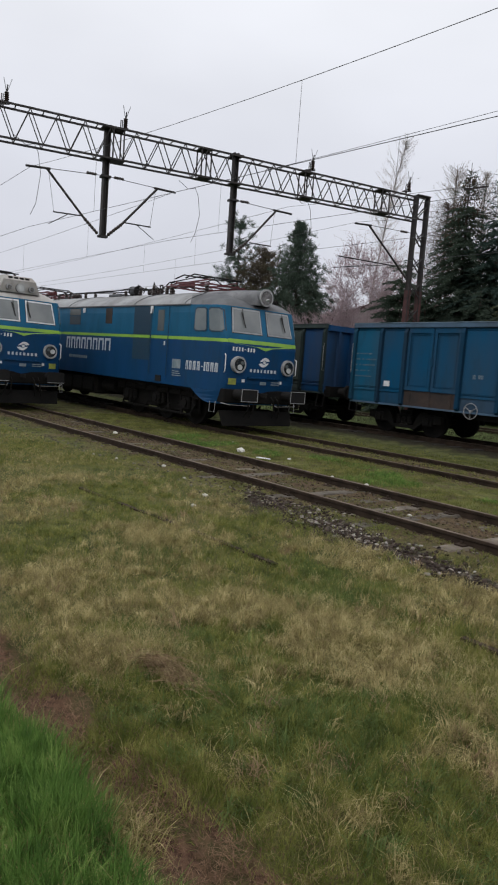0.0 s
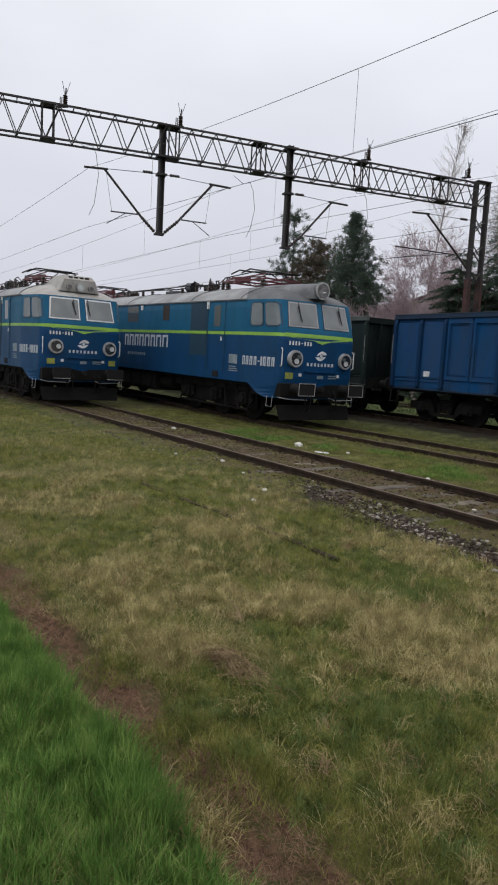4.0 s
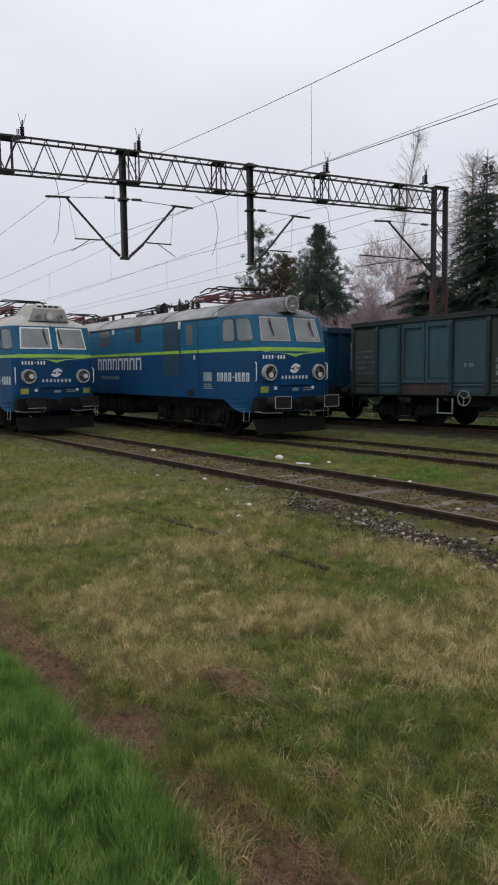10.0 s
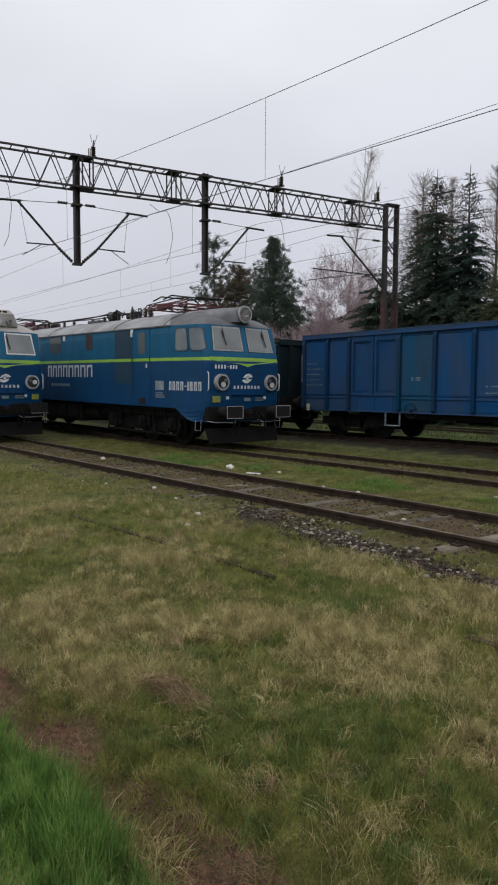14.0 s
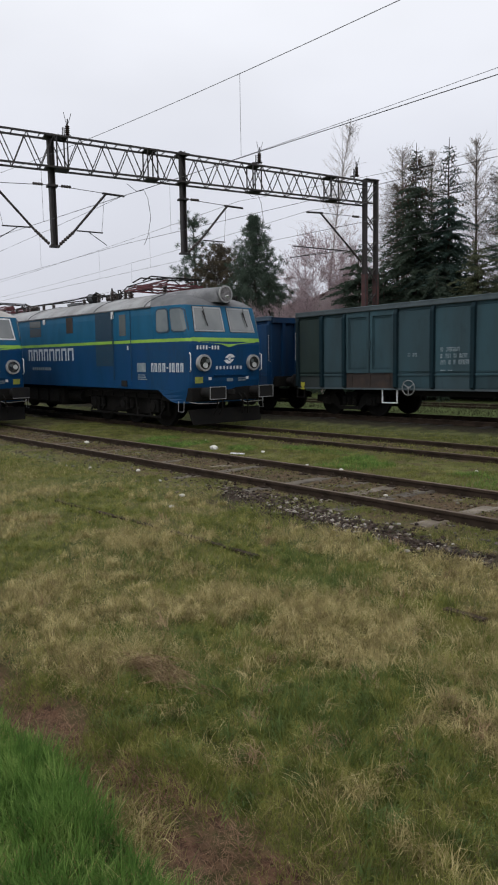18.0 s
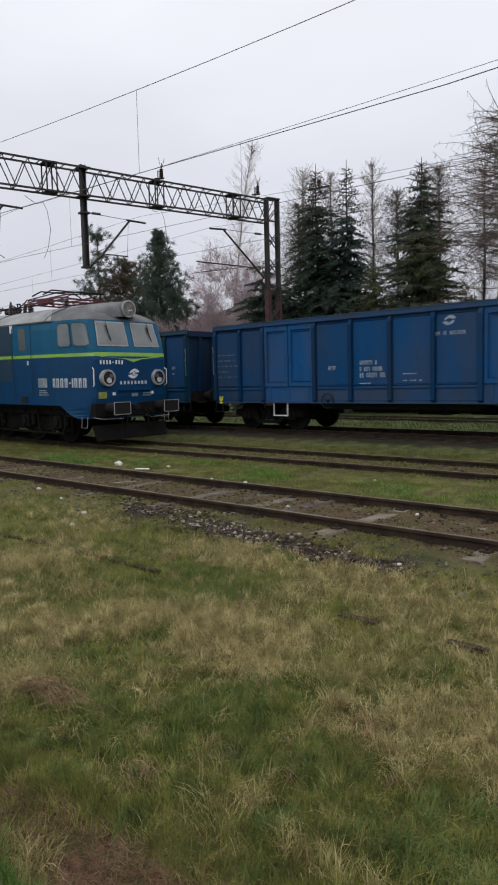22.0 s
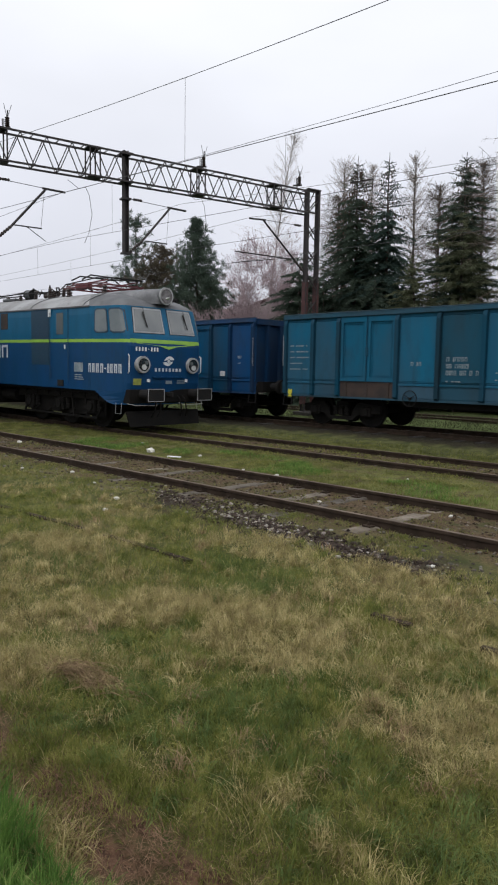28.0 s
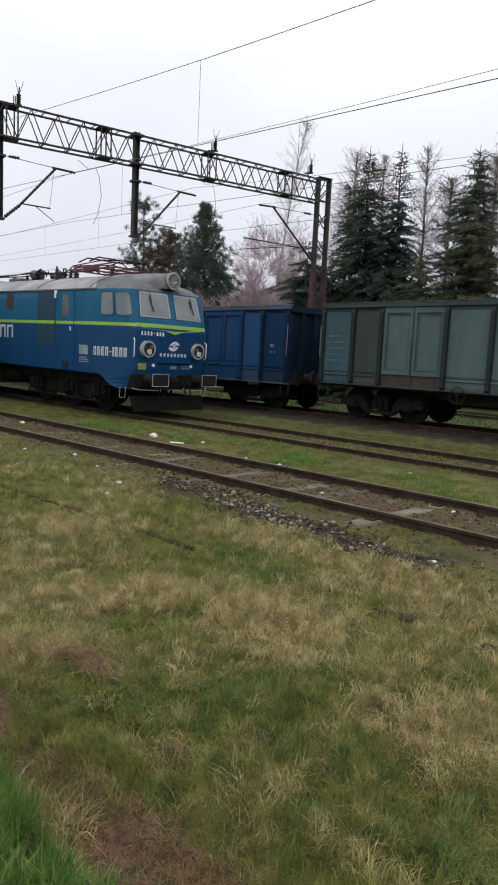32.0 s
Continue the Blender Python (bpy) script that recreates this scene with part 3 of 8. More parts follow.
NOSE = [(0.75, -0.06), (1.1, 0.0), (1.35, 0.04), (2.35, 0.05), (2.62, 0.0), (3.42, -0.24), (3.5, -0.32), (3.62, -0.55), (3.74, -0.9),
        (3.84, -1.35), (3.91, -1.9), (3.95, -2.6), (3.965, -3.2)]
HALF = [(0.75, 1.44), (1.1, 1.5), (3.36, 1.5), (3.44, 1.47), (3.55, 1.36), (3.66, 1.18), (3.76, 0.96), (3.85, 0.68), (3.92, 0.38), (3.965, 0.10)]


def bow(y):
    """How far the face bends back from its middle."""
    return -0.02 * abs(y) - 0.055 * y * y


def cab_outline(z, back=None):
    """Half outline of the body at height z, from the face's middle round the corner and along the side."""
    w, f = lerp_table(HALF, z), lerp_table(NOSE, z)
    wf = w * (0.90 if z < 3.44 else 0.86)
    r = min(0.22, wf * 0.5)
    pts = [(f + bow(y), y) for y in np.linspace(0, wf - r, 7)]
    fx = f + bow(wf - r)
    for a in (0.4, 0.8, 1.2):
        pts.append((fx - r * (1 - math.cos(a)), wf - r + r * math.sin(a)))
    ex = fx - r
    pts.append((ex, wf + 0.004))
    pts.append((min(ex - 1.1, -1.5), w))
    return pts


def shell(levels, end=-LEN / 2, cap_top=False, cap_bottom=False):
    """A slice of the body between heights, the same at both ends."""
    bm = B()
    rings = []
    for z in levels:
        h = cab_outline(z)
        c = -LEN / 2
        q1 = [(x, y) for x, y in h] + [(x, h[-1][1]) for x in (-4.5, -7.0, c)]
        ring = q1 + [(2 * c - x, y) for x, y in q1[-2::-1]]
        ring = ring + [(x, -y) for x, y in ring[-2:0:-1]]
        rings.append([bm.verts.new((x, y, z)) for x, y in ring])
    n = len(rings[0])
    for a, b in zip(rings, rings[1:]):
        for i in range(n):
            bm.faces.new((a[i], a[(i + 1) % n], b[(i + 1) % n], b[i]))
    if cap_top:
        bm.faces.new(rings[-1])
    if cap_bottom:
        bm.faces.new(rings[0][::-1])
    bmesh.ops.recalc_face_normals(bm, faces=bm.faces)
    return bm


def face_x(y, z):
    return lerp_table(NOSE, z) + bow(y)


def face_patch(corners, lift, nu=6, nv=3, thick=0.01):
    """A thin plate that follows the face. corners: (y, z) lower left, lower right, upper right, upper left."""
    bm = B()
    (a, b, c, d) = [Vector(p) for p in corners]
    grid = []
    for j in range(nv + 1):
        row = []
        for i in range(nu + 1):
            u, v = i / nu, j / nv
            p = (a * (1 - u) + b * u) * (1 - v) + (d * (1 - u) + c * u) * v
            row.append((p.x, p.y))
        grid.append(row)
    for k in (0, 1):
        grid2 = [[bm.verts.new((face_x(y, z) + lift + (0 if k else -thick), y, z)) for y, z in row] for row in grid]
        for j in range(nv):
            for i in range(nu):
                q = (grid2[j][i], grid2[j][i + 1], grid2[j + 1][i + 1], grid2[j + 1][i])
                bm.faces.new(q if k else q[::-1])
        if k == 0:
            g0 = grid2
        else:
            rim0 = [g0[0][i] for i in range(nu + 1)] + [g0[j][nu] for j in range(1, nv + 1)] + [g0[nv][i] for i in range(nu - 1, -1, -1)] + [g0[j][0] for j in range(nv - 1, 0, -1)]
            rim1 = [grid2[0][i] for i in range(nu + 1)] + [grid2[j][nu] for j in range(1, nv + 1)] + [grid2[nv][i] for i in range(nu - 1, -1, -1)] + [grid2[j][0] for j in range(nv - 1, 0, -1)]
            for i in range(len(rim0)):
                m = (i + 1) % len(rim0)
                bm.faces.new((rim0[i], rim0[m], rim1[m], rim1[i]))
    return bm


def inset(corners, d):
    (a, b, c, e) = corners
    return [(a[0] + d, a[1] + d), (b[0] - d, b[1] + d), (c[0] - d, c[1] - d), (e[0] + d, e[1] - d)]


def glyph_bars(widths, height, gap, make):
    """A row of plain blocks in place of lettering; make(u0, u1) adds one block."""
    u = 0.0
    for w in widths:
        make(u, u + w)
        u += w + gap
    return u - gap


def swoosh(bm, place, size):
    """The emblem: two bent leaves round a small ring, as plain shapes. place(u, v, k)."""
    for s in (1, -1):
        outer = [(s * size * (-0.44 + 1.0 * t), s * size * (0.02 + 0.30 * math.sin(math.pi * t) ** 0.8 + 0.10 * t)) for t in np.linspace(0, 1, 9)]
        inner = [(s * size * (0.24 - 0.42 * t), s * size * (0.07 + 0.10 * math.sin(math.pi * t))) for t in np.linspace(0, 1, 5)]
        prism(bm, [(u * 0.9, v * 0.9) for u, v in outer + inner], place)
    return bm


def side_box(x0, x1, z0, z1, out, depth=0.02, y=-1.5, bevel=0.0):
    return box(B(), x0, x1, y - out, y - out + depth, z0, z1, bevel)


def build_bogie(parent, xs, radius=0.62):
    bogie = part("bogie", bogie_frame(xs, radius), M["underbody"], parent, "dusty black three-axle bogie")
    for x in xs:
        bm = B()
        for s in (-1, 1):
            rod(bm, (x, s * 0.68, radius), (x, s * 0.82, radius), radius, 28)
            rod(bm, (x, s * 0.82, radius), (x, s * 0.86, radius), radius * 0.82, 28, radius * 0.7)
            rod(bm, (x, s * 0.86, radius), (x, s * 0.95, radius), 0.16, 12)
        rod(bm, (x, -0.7, radius), (x, 0.7, radius), 0.09, 10)
        part("wheelset", bm, M["underbody"], bogie)
        for s in (-1, 1):
            bm = B()
            box(bm, x - 0.20, x + 0.20, s * 1.12 - 0.1, s * 1.12 + 0.1, radius - 0.2, radius + 0.18, 0.03)
            rod(bm, (x, s * 1.20, radius), (x, s * 1.27, radius), 0.13, 12)
            part("axle_box", bm, M["underbody"], bogie)
            for dx in (-0.34, 0.34):
                part("coil_spring", ribbed(B(), (x + dx, s * 1.12, radius - 0.14), (x + dx, s * 1.12, radius + 0.24), 0.085, 5, waist=0.8), M["underbody"], bogie)


def bogie_frame(xs, radius):
    bm = B()
    x0, x1 = min(xs) - 0.75, max(xs) + 0.75
    for s in (-1, 1):
        prism(bm, [(x0, radius + 0.12), (x0, radius + 0.34), (x1, radius + 0.34), (x1, radius + 0.12), (x1 - 0.5, radius + 0.20), (x0 + 0.5, radius + 0.20)],
              lambda u, v, k, s=s: (u, s * (1.06 + 0.14 * k), v))
        bar(bm, (x0 + 0.4, s * 1.2, 0.30), (x1 - 0.4, s * 1.2, 0.30), 0.05)
        for x in (x0 + 0.9, (x0 + x1) / 2 + 0.85, x1 - 0.9):
            bar(bm, (x, s * 1.2, 0.28), (x - 0.1, s * 1.2, radius + 0.2), 0.07)
        # dark plate added behind the frame to stand for shade in the bogie
        box(bm, x0 + 0.25, x1 - 0.25, *sorted((s * 0.98, s * 1.03)), 0.34, 0.98)
        for i in range(7):
            x = x0 + 0.45 + i * (x1 - x0 - 0.9) / 6
            bar(bm, (x, s * 1.21, 0.34 + 0.05 * (i % 2)), (x + 0.25, s * 1.21, 0.62 - 0.08 * (i % 3)), 0.045)
            box(bm, x - 0.10, x + 0.10, *sorted((s * 1.10, s * 1.24)), radius + 0.22, radius + 0.38, 0.01)
    box(bm, x0 + 0.3, x1 - 0.3, -0.62, 0.62, 0.55, 0.95)
    return bm


def build_pantograph(parent, x, flip, z0=4.06):
    """A folded scissor pantograph: red base and lower arms, thin upper arms and the head."""
    pan = part("pantograph", rod(B(), (x - flip * 0.3, -0.25, z0 + 0.14), (x - flip * 1.0, -0.25, z0 + 0.14), 0.09, 10), M["panto_red"], parent, "folded dark red pantograph")
    for s in (-0.6, 0.6):
        part("base_bar", bar(B(), (x - 1.2, s, z0 + 0.06), (x + 1.2, s, z0 + 0.06), 0.05), M["panto_red"], pan)
    for dx in (-1.15, -0.4, 0.4, 1.15):
        part("cross_bar", bar(B(), (x + dx, -0.57, z0 + 0.06), (x + dx, 0.57, z0 + 0.06), 0.045), M["panto_red"], pan)
    for s in (-0.55, 0.55):
        part("lower_arm", bar(B(), (x - flip * 1.15, s, z0 + 0.12), (x + flip * 0.95, s * 0.9, z0 + 0.22), 0.034), M["panto_red"], pan)
        part("lower_arm", bar(B(), (x + flip * 1.0, s, z0 + 0.12), (x - flip * 0.9, s * 0.9, z0 + 0.20), 0.034), M["panto_red"], pan)
    for e, zz in ((1.35, 0.24), (-1.3, 0.22)):
        pts = [(x + flip * e * -0.08, -0.27, z0 + 0.36), (x + flip * e, -0.45, z0 + zz), (x + flip * e, 0.45, z0 + zz), (x + flip * e * -0.08, 0.27, z0 + 0.36)]
        part("upper_arm", polyline(B(), pts, 0.018, 6), M["black"], pan)
    for dx in (-0.28, 0.28):
        bm = B()
        polyline(bm, [(x + dx, -0.92, z0 + 0.22), (x + dx, -0.62, z0 + 0.38), (x + dx, 0.62, z0 + 0.38), (x + dx, 0.92, z0 + 0.22)], 0.022, 6)
        part("collector_strip", bm, M["black"], pan)
    for sx in (-1, 1):
        for sy in (-1, 1):
            part("insulator", ribbed(B(), (x + sx * 0.95, sy * 0.6, z0 - 0.32), (x + sx * 0.95, sy * 0.6, z0 + 0.05), 0.085, 4), M["insulator"], pan)


def loft(rows, z0, n=12):
    """A rounded fairing: half-ellipse sections (x, half width, top) standing on the height z0."""
    bm, rings = B(), []
    for x, w, top in rows:
        rings.append([bm.verts.new((x, -w * math.cos(math.pi * k / n), z0 + (top - z0) * math.sin(math.pi * k / n) ** 0.8)) for k in range(n + 1)])
    for a, b in zip(rings, rings[1:]):
        for k in range(n):
            bm.faces.new((a[k], b[k], b[k + 1], a[k + 1]))
    bm.faces.new(rings[-1])
    bm.faces.new(rings[0][::-1])
    bmesh.ops.recalc_face_normals(bm, faces=bm.faces)
    return bm


def build_locomotive(x, y, old_lamp, label):
    """A six-axle electric locomotive. old_lamp: a large round lamp on the brow, else a boxed hood with vents."""
    ox, oy, oz = bent(y, x)
    loco = thing("electric_locomotive", pose(ox, y + oy - 0.04, oz, 0, BEND[y][2], BEND[y][1]), label, "locomotive", "locomotives in the yard")
    lower = part("lower_body", shell([1.1, 1.2, 1.35, 1.9, 2.35, 2.43], cap_bottom=True), M["loco_lower"], loco, "navy blue painted lower body")
    part("stripe", shell([2.43, 2.52]), M["lime"], loco, "lime green stripe round the body")
    upper = part("upper_body", shell([2.52, 2.62, 2.9, 3.2, 3.42]), M["loco_upper"], loco, "bright blue painted upper body")
    roof = part("roof", shell([3.42, 3.46, 3.5, 3.56, 3.62, 3.68, 3.74, 3.79, 3.84, 3.88, 3.91, 3.94, 3.965], cap_top=True),
                M["loco_roof"], loco, "dirty pale grey rounded roof", smooth=True)
    me = roof.data                                   # sooty dome over the cabs
    me.materials.append(M["roof_soot"] if old_lamp else M["roof_light"])
    for p in me.polygons:
        if p.center.x > -1.9 or p.center.x < -LEN + 1.9:
            p.material_index = 1
    for xs in (-1.95, -4.85, -9.7, -12.9, -16.05):
        bm = B()
        pts = []
        for z in (3.45, 3.55, 3.66, 3.76, 3.85, 3.92, 3.962):
            pts.append((xs, -lerp_table(HALF, z) - 0.004, z + 0.006))
        pts += [(a, -b, c) for a, b, c in pts[::-1]]
        part("roof_seam", polyline(bm, pts, 0.014, 5), M["roof_soot"], roof)
    bm = B()
    for s in (-1, 1):
        bar(bm, (-1.6, s * 1.50, 3.42), (-LEN + 1.6, s * 1.50, 3.42), 0.035)
    part("gutter", bm, M["roof_soot"], roof)
    # skirts under both cabs
    for end in (0, 1):
        bm = B()
        rings = []
        for z, back in ((0.76, -0.50), (0.80, -0.74), (0.87, -0.92), (0.97, -1.10), (1.1, -1.30)):
            h = [(max(px, back), py) for px, py in cab_outline(z)]
            ring = h + [(px, -py) for px, py in h[:0:-1]]
            if end:
                ring = [(-LEN - px, py) for px, py in ring]
            rings.append([bm.verts.new((px, py, z - 0.002)) for px, py in ring])
        for a, b2 in zip(rings, rings[1:]):
            for i in range(len(a)):
                bm.faces.new((a[i], a[(i + 1) % len(a)], b2[(i + 1) % len(a)], b2[i]))
        bm.faces.new(rings[0])
        bmesh.ops.remove_doubles(bm, verts=bm.verts, dist=0.003)
        bmesh.ops.recalc_face_normals(bm, faces=bm.faces)
        part("cab_skirt", bm, M["loco_lower"], loco)
    # face
    bm = face_patch([(-1.22, 2.44), (1.22, 2.44), (1.22, 2.535), (-1.22, 2.535)], 0.006, 10, 2)
    part("face_stripe", bm, M["lime"], lower)
    prm = prism(B(), [(-1.05, 2.42), (-0.3, 2.36), (0.0, 2.275), (0.3, 2.36), (1.05, 2.42), (1.05, 2.46), (-1.05, 2.46)],
                lambda u, v, k: (face_x(0 if abs(u) < 0.01 else u, v) + (0.012 if k else -0.05), u, v))
    part("chevron", prm, M["lime"], lower)
    frame_mat = M["grey_trim"] if old_lamp else M["white"]
    for s in (-1, 1):
        cs = [(0.09, 2.69), (1.10, 2.69), (1.03, 3.39), (0.09, 3.39)]
        if s < 0:
            cs = [(-b, z) for b, z in (cs[1], cs[0], cs[3], cs[2])]
        ws = part("windscreen", face_patch(cs, 0.008), M["gasket"], upper, "raked windscreen with a pale frame")
        part("frame", face_patch(inset(cs, 0.012), 0.016), frame_mat, ws)
        part("pane", face_patch(inset(cs, 0.055), 0.022), M["pane"], ws)
        bm = B()
        yt = 0.72 * s if old_lamp else 0.30 * s
        if s > 0 and not old_lamp:
            yt = 0.17
        bar(bm, (face_x(yt, 3.37) + 0.05, yt, 3.37), (face_x(yt, 3.08) + 0.05, yt + 0.03, 3.08), 0.012)
        bar(bm, (face_x(yt, 3.27) + 0.055, yt - 0.035, 3.27), (face_x(yt, 2.86) + 0.055, yt + 0.055, 2.86), 0.026)
        part("wiper", bm, M["gasket"], ws)
        # round headlamps
        c = (0, s * 0.89, 1.85)
        fx = face_x(0.89, 1.85)
        lamp = part("headlamp", rod(B(), (fx - 0.05, c[1], c[2]), (fx + 0.10, c[1], c[2]), 0.225, 28), M["lamp_ring"], lower, "round headlamp in a pale grey ring")
        part("reflector", rod(B(), (fx + 0.09, c[1], c[2]), (fx + 0.106, c[1], c[2]), 0.172, 28), M["reflector"], lamp)
        # small off-centre pale disc: a painted highlight in the headlamp
        part("lens", rod(B(), (fx + 0.10, c[1] + (0.0 if old_lamp else 0.06), c[2] - (0.07 if old_lamp else 0.0)), (fx + 0.13, c[1] + (0.0 if old_lamp else 0.06), c[2] - (0.07 if old_lamp else 0)), 0.075, 20), M["lens"], lamp)
        part("bulb", rod(B(), (fx + 0.10, c[1] - s * 0.08, c[2] + 0.05), (fx + 0.125, c[1] - s * 0.08, c[2] + 0.05), 0.055, 14), M["pane_dark"], lamp)
        # handrail beside the lamp
        bm = B()
        hx = face_x(1.27, 1.9)
        polyline(bm, [(hx - 0.04, s * 1.27, 1.62), (hx + 0.03, s * 1.29, 1.66), (hx + 0.03, s * 1.29, 2.08), (hx - 0.04, s * 1.27, 2.12)], 0.016, 6)
        part("grab_rail", bm, M["white"], lower)
        # plates
        if old_lamp and s < 0 or not old_lamp:
            part("yellow_plate", face_patch([(s * 1.02 - 0.12, 1.30), (s * 1.02 + 0.12, 1.30), (s * 1.02 + 0.12, 1.47), (s * 1.02 - 0.12, 1.47)], 0.012, 2, 1), M["dirty_yellow"], lower)
        part("socket_plate", face_patch([(s * 0.68 - 0.04, 1.38), (s * 0.68 + 0.04, 1.38), (s * 0.68 + 0.04, 1.46), (s * 0.68 - 0.04, 1.46)], 0.03, 2, 1, 0.03), M["white"], lower)
        # buffers
        bu = part("buffer", rod(B(), (-0.02, s * 0.875, 1.05), (0.36, s * 0.875, 1.05), 0.13, 16), M["black"], loco, "black buffer with a white rim")
        rod_bm = rod(B(), (0.36, s * 0.875, 1.05), (0.56, s * 0.875, 1.05), 0.085, 14)
        part("plunger", rod_bm, M["chrome"], bu)
        head = prism(B(), [(-0.28, -0.13), (-0.25, -0.17), (0.25, -0.17), (0.28, -0.13), (0.28, 0.13), (0.25, 0.17), (-0.25, 0.17), (-0.28, 0.13)],
                     lambda u, v, k, s=s: (0.56 + 0.04 * k, s * 0.875 + u, 1.05 + v))
        part("buffer_head", head, M["black"], bu)
        bm = B()
        X = 0.602
        rim = [(-0.27, -0.16), (0.27, -0.16), (0.27, 0.16), (-0.27, 0.16)]
        use = [(0, 1), (1, 2), (2, 3), (3, 0)] if old_lamp else [(0, 1)]
        for i, j in use:
            bar(bm, (X, s * 0.875 + rim[i][0], 1.05 + rim[i][1]), (X, s * 0.875 + rim[j][0], 1.05 + rim[j][1]), 0.015)
        part("white_rim", bm, M["lamp_ring"], bu)
        # step and kick bar at the corner
        bm = B()
        polyline(bm, [(-0.38, s * 1.46, 0.82), (-0.38, s * 1.48, 0.53), (-0.16, s * 1.46, 0.53), (-0.16, s * 1.44, 0.82)], 0.009, 6)
        part("step", bm, M["grey_trim"], loco)
        bm = polyline(B(), [(0.02, s * 0.42, 0.80), (0.16, s * 0.5, 0.74), (0.14, s * 1.2, 0.76), (-0.05, s * 1.34, 0.80)], 0.010, 6)
        part("kick_rail", bm, M["lamp_ring"], loco)
        # side doors, windows and louvres at both cabs
        for end in (0, 1):
            X = (lambda v: v) if not end else (lambda v: -LEN - v)

            def sb(x0, x1, z0, z1, out, depth=0.02, bevel=0.0, s=s, X=X):
                a, b2 = sorted((X(x0), X(x1)))
                y0, y1 = sorted((s * (1.5 + out - depth), s * (1.5 + out)))
                return box(B(), a, b2, y0, y1, z0, z1, bevel)

            door = part("cab_door", sb(-3.46, -2.66, 1.2, 3.38, 0.008, 0.02, 0.006), M["loco_lower"], loco, "narrow blue side door with a window")
            part("upper_leaf", sb(-3.45, -2.67, 2.54, 3.37, 0.011, 0.003), M["loco_upper"], door)
            part("stripe_on_door", sb(-3.45, -2.67, 2.43, 2.52, 0.012, 0.004), M["lime"], door)
            part("pane", sb(-3.26, -2.90, 2.66, 3.28, 0.016, 0.008), M["pane_dark"], door)
            part("handle", sb(-2.82, -2.78, 2.24, 2.36, 0.04, 0.04), M["white"], door)
            for dx in (-3.56, -2.58):
                part("handrail", rod(B(), (X(dx), s * 1.56, 1.35), (X(dx), s * 1.55, 3.30), 0.012, 6), M["louvre"], door)
            part("foot_step", sb(-3.2, -2.9, 1.16, 1.34, 0.03, 0.06), M["black"], door)
            gr = part("louvre_panel", sb(-4.72, -3.68, 1.76, 3.38, 0.006, 0.012), M["louvre"], loco, "dark navy louvred ventilation panel")
            for k in range(18):
                z = 1.80 + k * 0.087
                if 2.38 < z < 2.56:
                    continue
                part("slat", sb(-4.68, -3.72, z, z + 0.07, 0.013, 0.008), M["louvre"], gr)
            part("stripe_on_panel", sb(-4.72, -3.68, 2.43, 2.52, 0.026, 0.008), M["lime"], gr)
            for x0, x1 in ((-1.36, -0.79), (-0.72, -0.12)):
                side_window(loco, X, s, x0, x1)
            part("marker", sb(-3.72, -3.58, 3.18, 3.40, 0.02, 0.015), M["white"], loco)
            for x0, x1, z0, z1, mt in ((-9.5, -8.6, 3.12, 3.36, "pane_dark"), (-9.5, -8.6, 2.80, 3.10, "grille"), (-6.66, -6.2, 2.85, 3.36, "rust_board")):
                if not end:
                    part("body_window", sb(x0, x1, z0, z1, 0.010, 0.014, 0.004), M[mt], loco)
            part("marker", sb(-8.4, -8.22, 3.22, 3.38, 0.015, 0.012), M["white"], loco) if not end else None
            # lettering as plain blocks
            if not end:
                bm = B()
                u = -9.72
                for w in (0.36, 0.38, 0.36, 0.38, 0.42, 0.38, 0.42, 0.44):
                    for a, c in ((0.02, 0.10), (w - 0.11, w - 0.03)):
                        box(bm, u + a, u + c, *sorted((s * 1.500, s * 1.507)), 1.95, 2.36)
                    box(bm, u + 0.10, u + w - 0.11, *sorted((s * 1.500, s * 1.507)), 2.28, 2.36)
                    u += w + 0.055
                tagged(part("company_lettering", bm, M["lettering"], lower, "white company lettering as plain bars"), kind="stuff")
                bm = B()
                for k, w in enumerate((0.14, 0.14, 0.15, 0.15, 0.09, 0.08, 0.15, 0.15, 0.15)):
                    u = -1.62 + sum((0.14, 0.14, 0.15, 0.15, 0.09, 0.08, 0.15, 0.15, 0.15)[:k]) + 0.022 * k
                    z0, z1 = (1.70, 1.74) if k == 4 else (1.60, 1.85)
                    ya = s * (1.5 + (0 if u < -1.5 else -(u + 1.5) * 0.115) + 0.004)
                    yb = s * (1.5 + (0 if u < -1.5 else -(u + 1.5) * 0.115) - 0.02)
                    if k in (4, 5):
                        box(bm, u, u + w * 0.8, *sorted((ya, yb)), z0, z1)
                    else:
                        box(bm, u, u + w * 0.28, *sorted((ya, yb)), z0, z1)
                        box(bm, u + w * 0.52, u + w * 0.8, *sorted((ya, yb)), z0, z1)
                        box(bm, u + w * 0.28, u + w * 0.52, *sorted((ya, yb)), z1 - 0.05, z1)
                tagged(part("running_number", bm, M["lettering"], lower, "white number as plain bars"), kind="stuff")
                part("data_panel", sb(-2.34, -1.90, 1.60, 1.86, 0.006, 0.01), M["faded_white"], lower)
                bm = B()
                for k in range(3):
                    box(bm, -2.32, -1.95 + 0.05 * k, *sorted((s * 1.5, s * 1.506)), 1.50 - k * 0.06, 1.525 - k * 0.06)
                for k in range(9):
                    box(bm, -9.4 + 0.17 * k, -9.3 + 0.17 * k, *sorted((s * 1.5, s * 1.506)), 1.62, 1.72)
                tagged(part("small_print", bm, M["faded_white"], lower), kind="stuff")
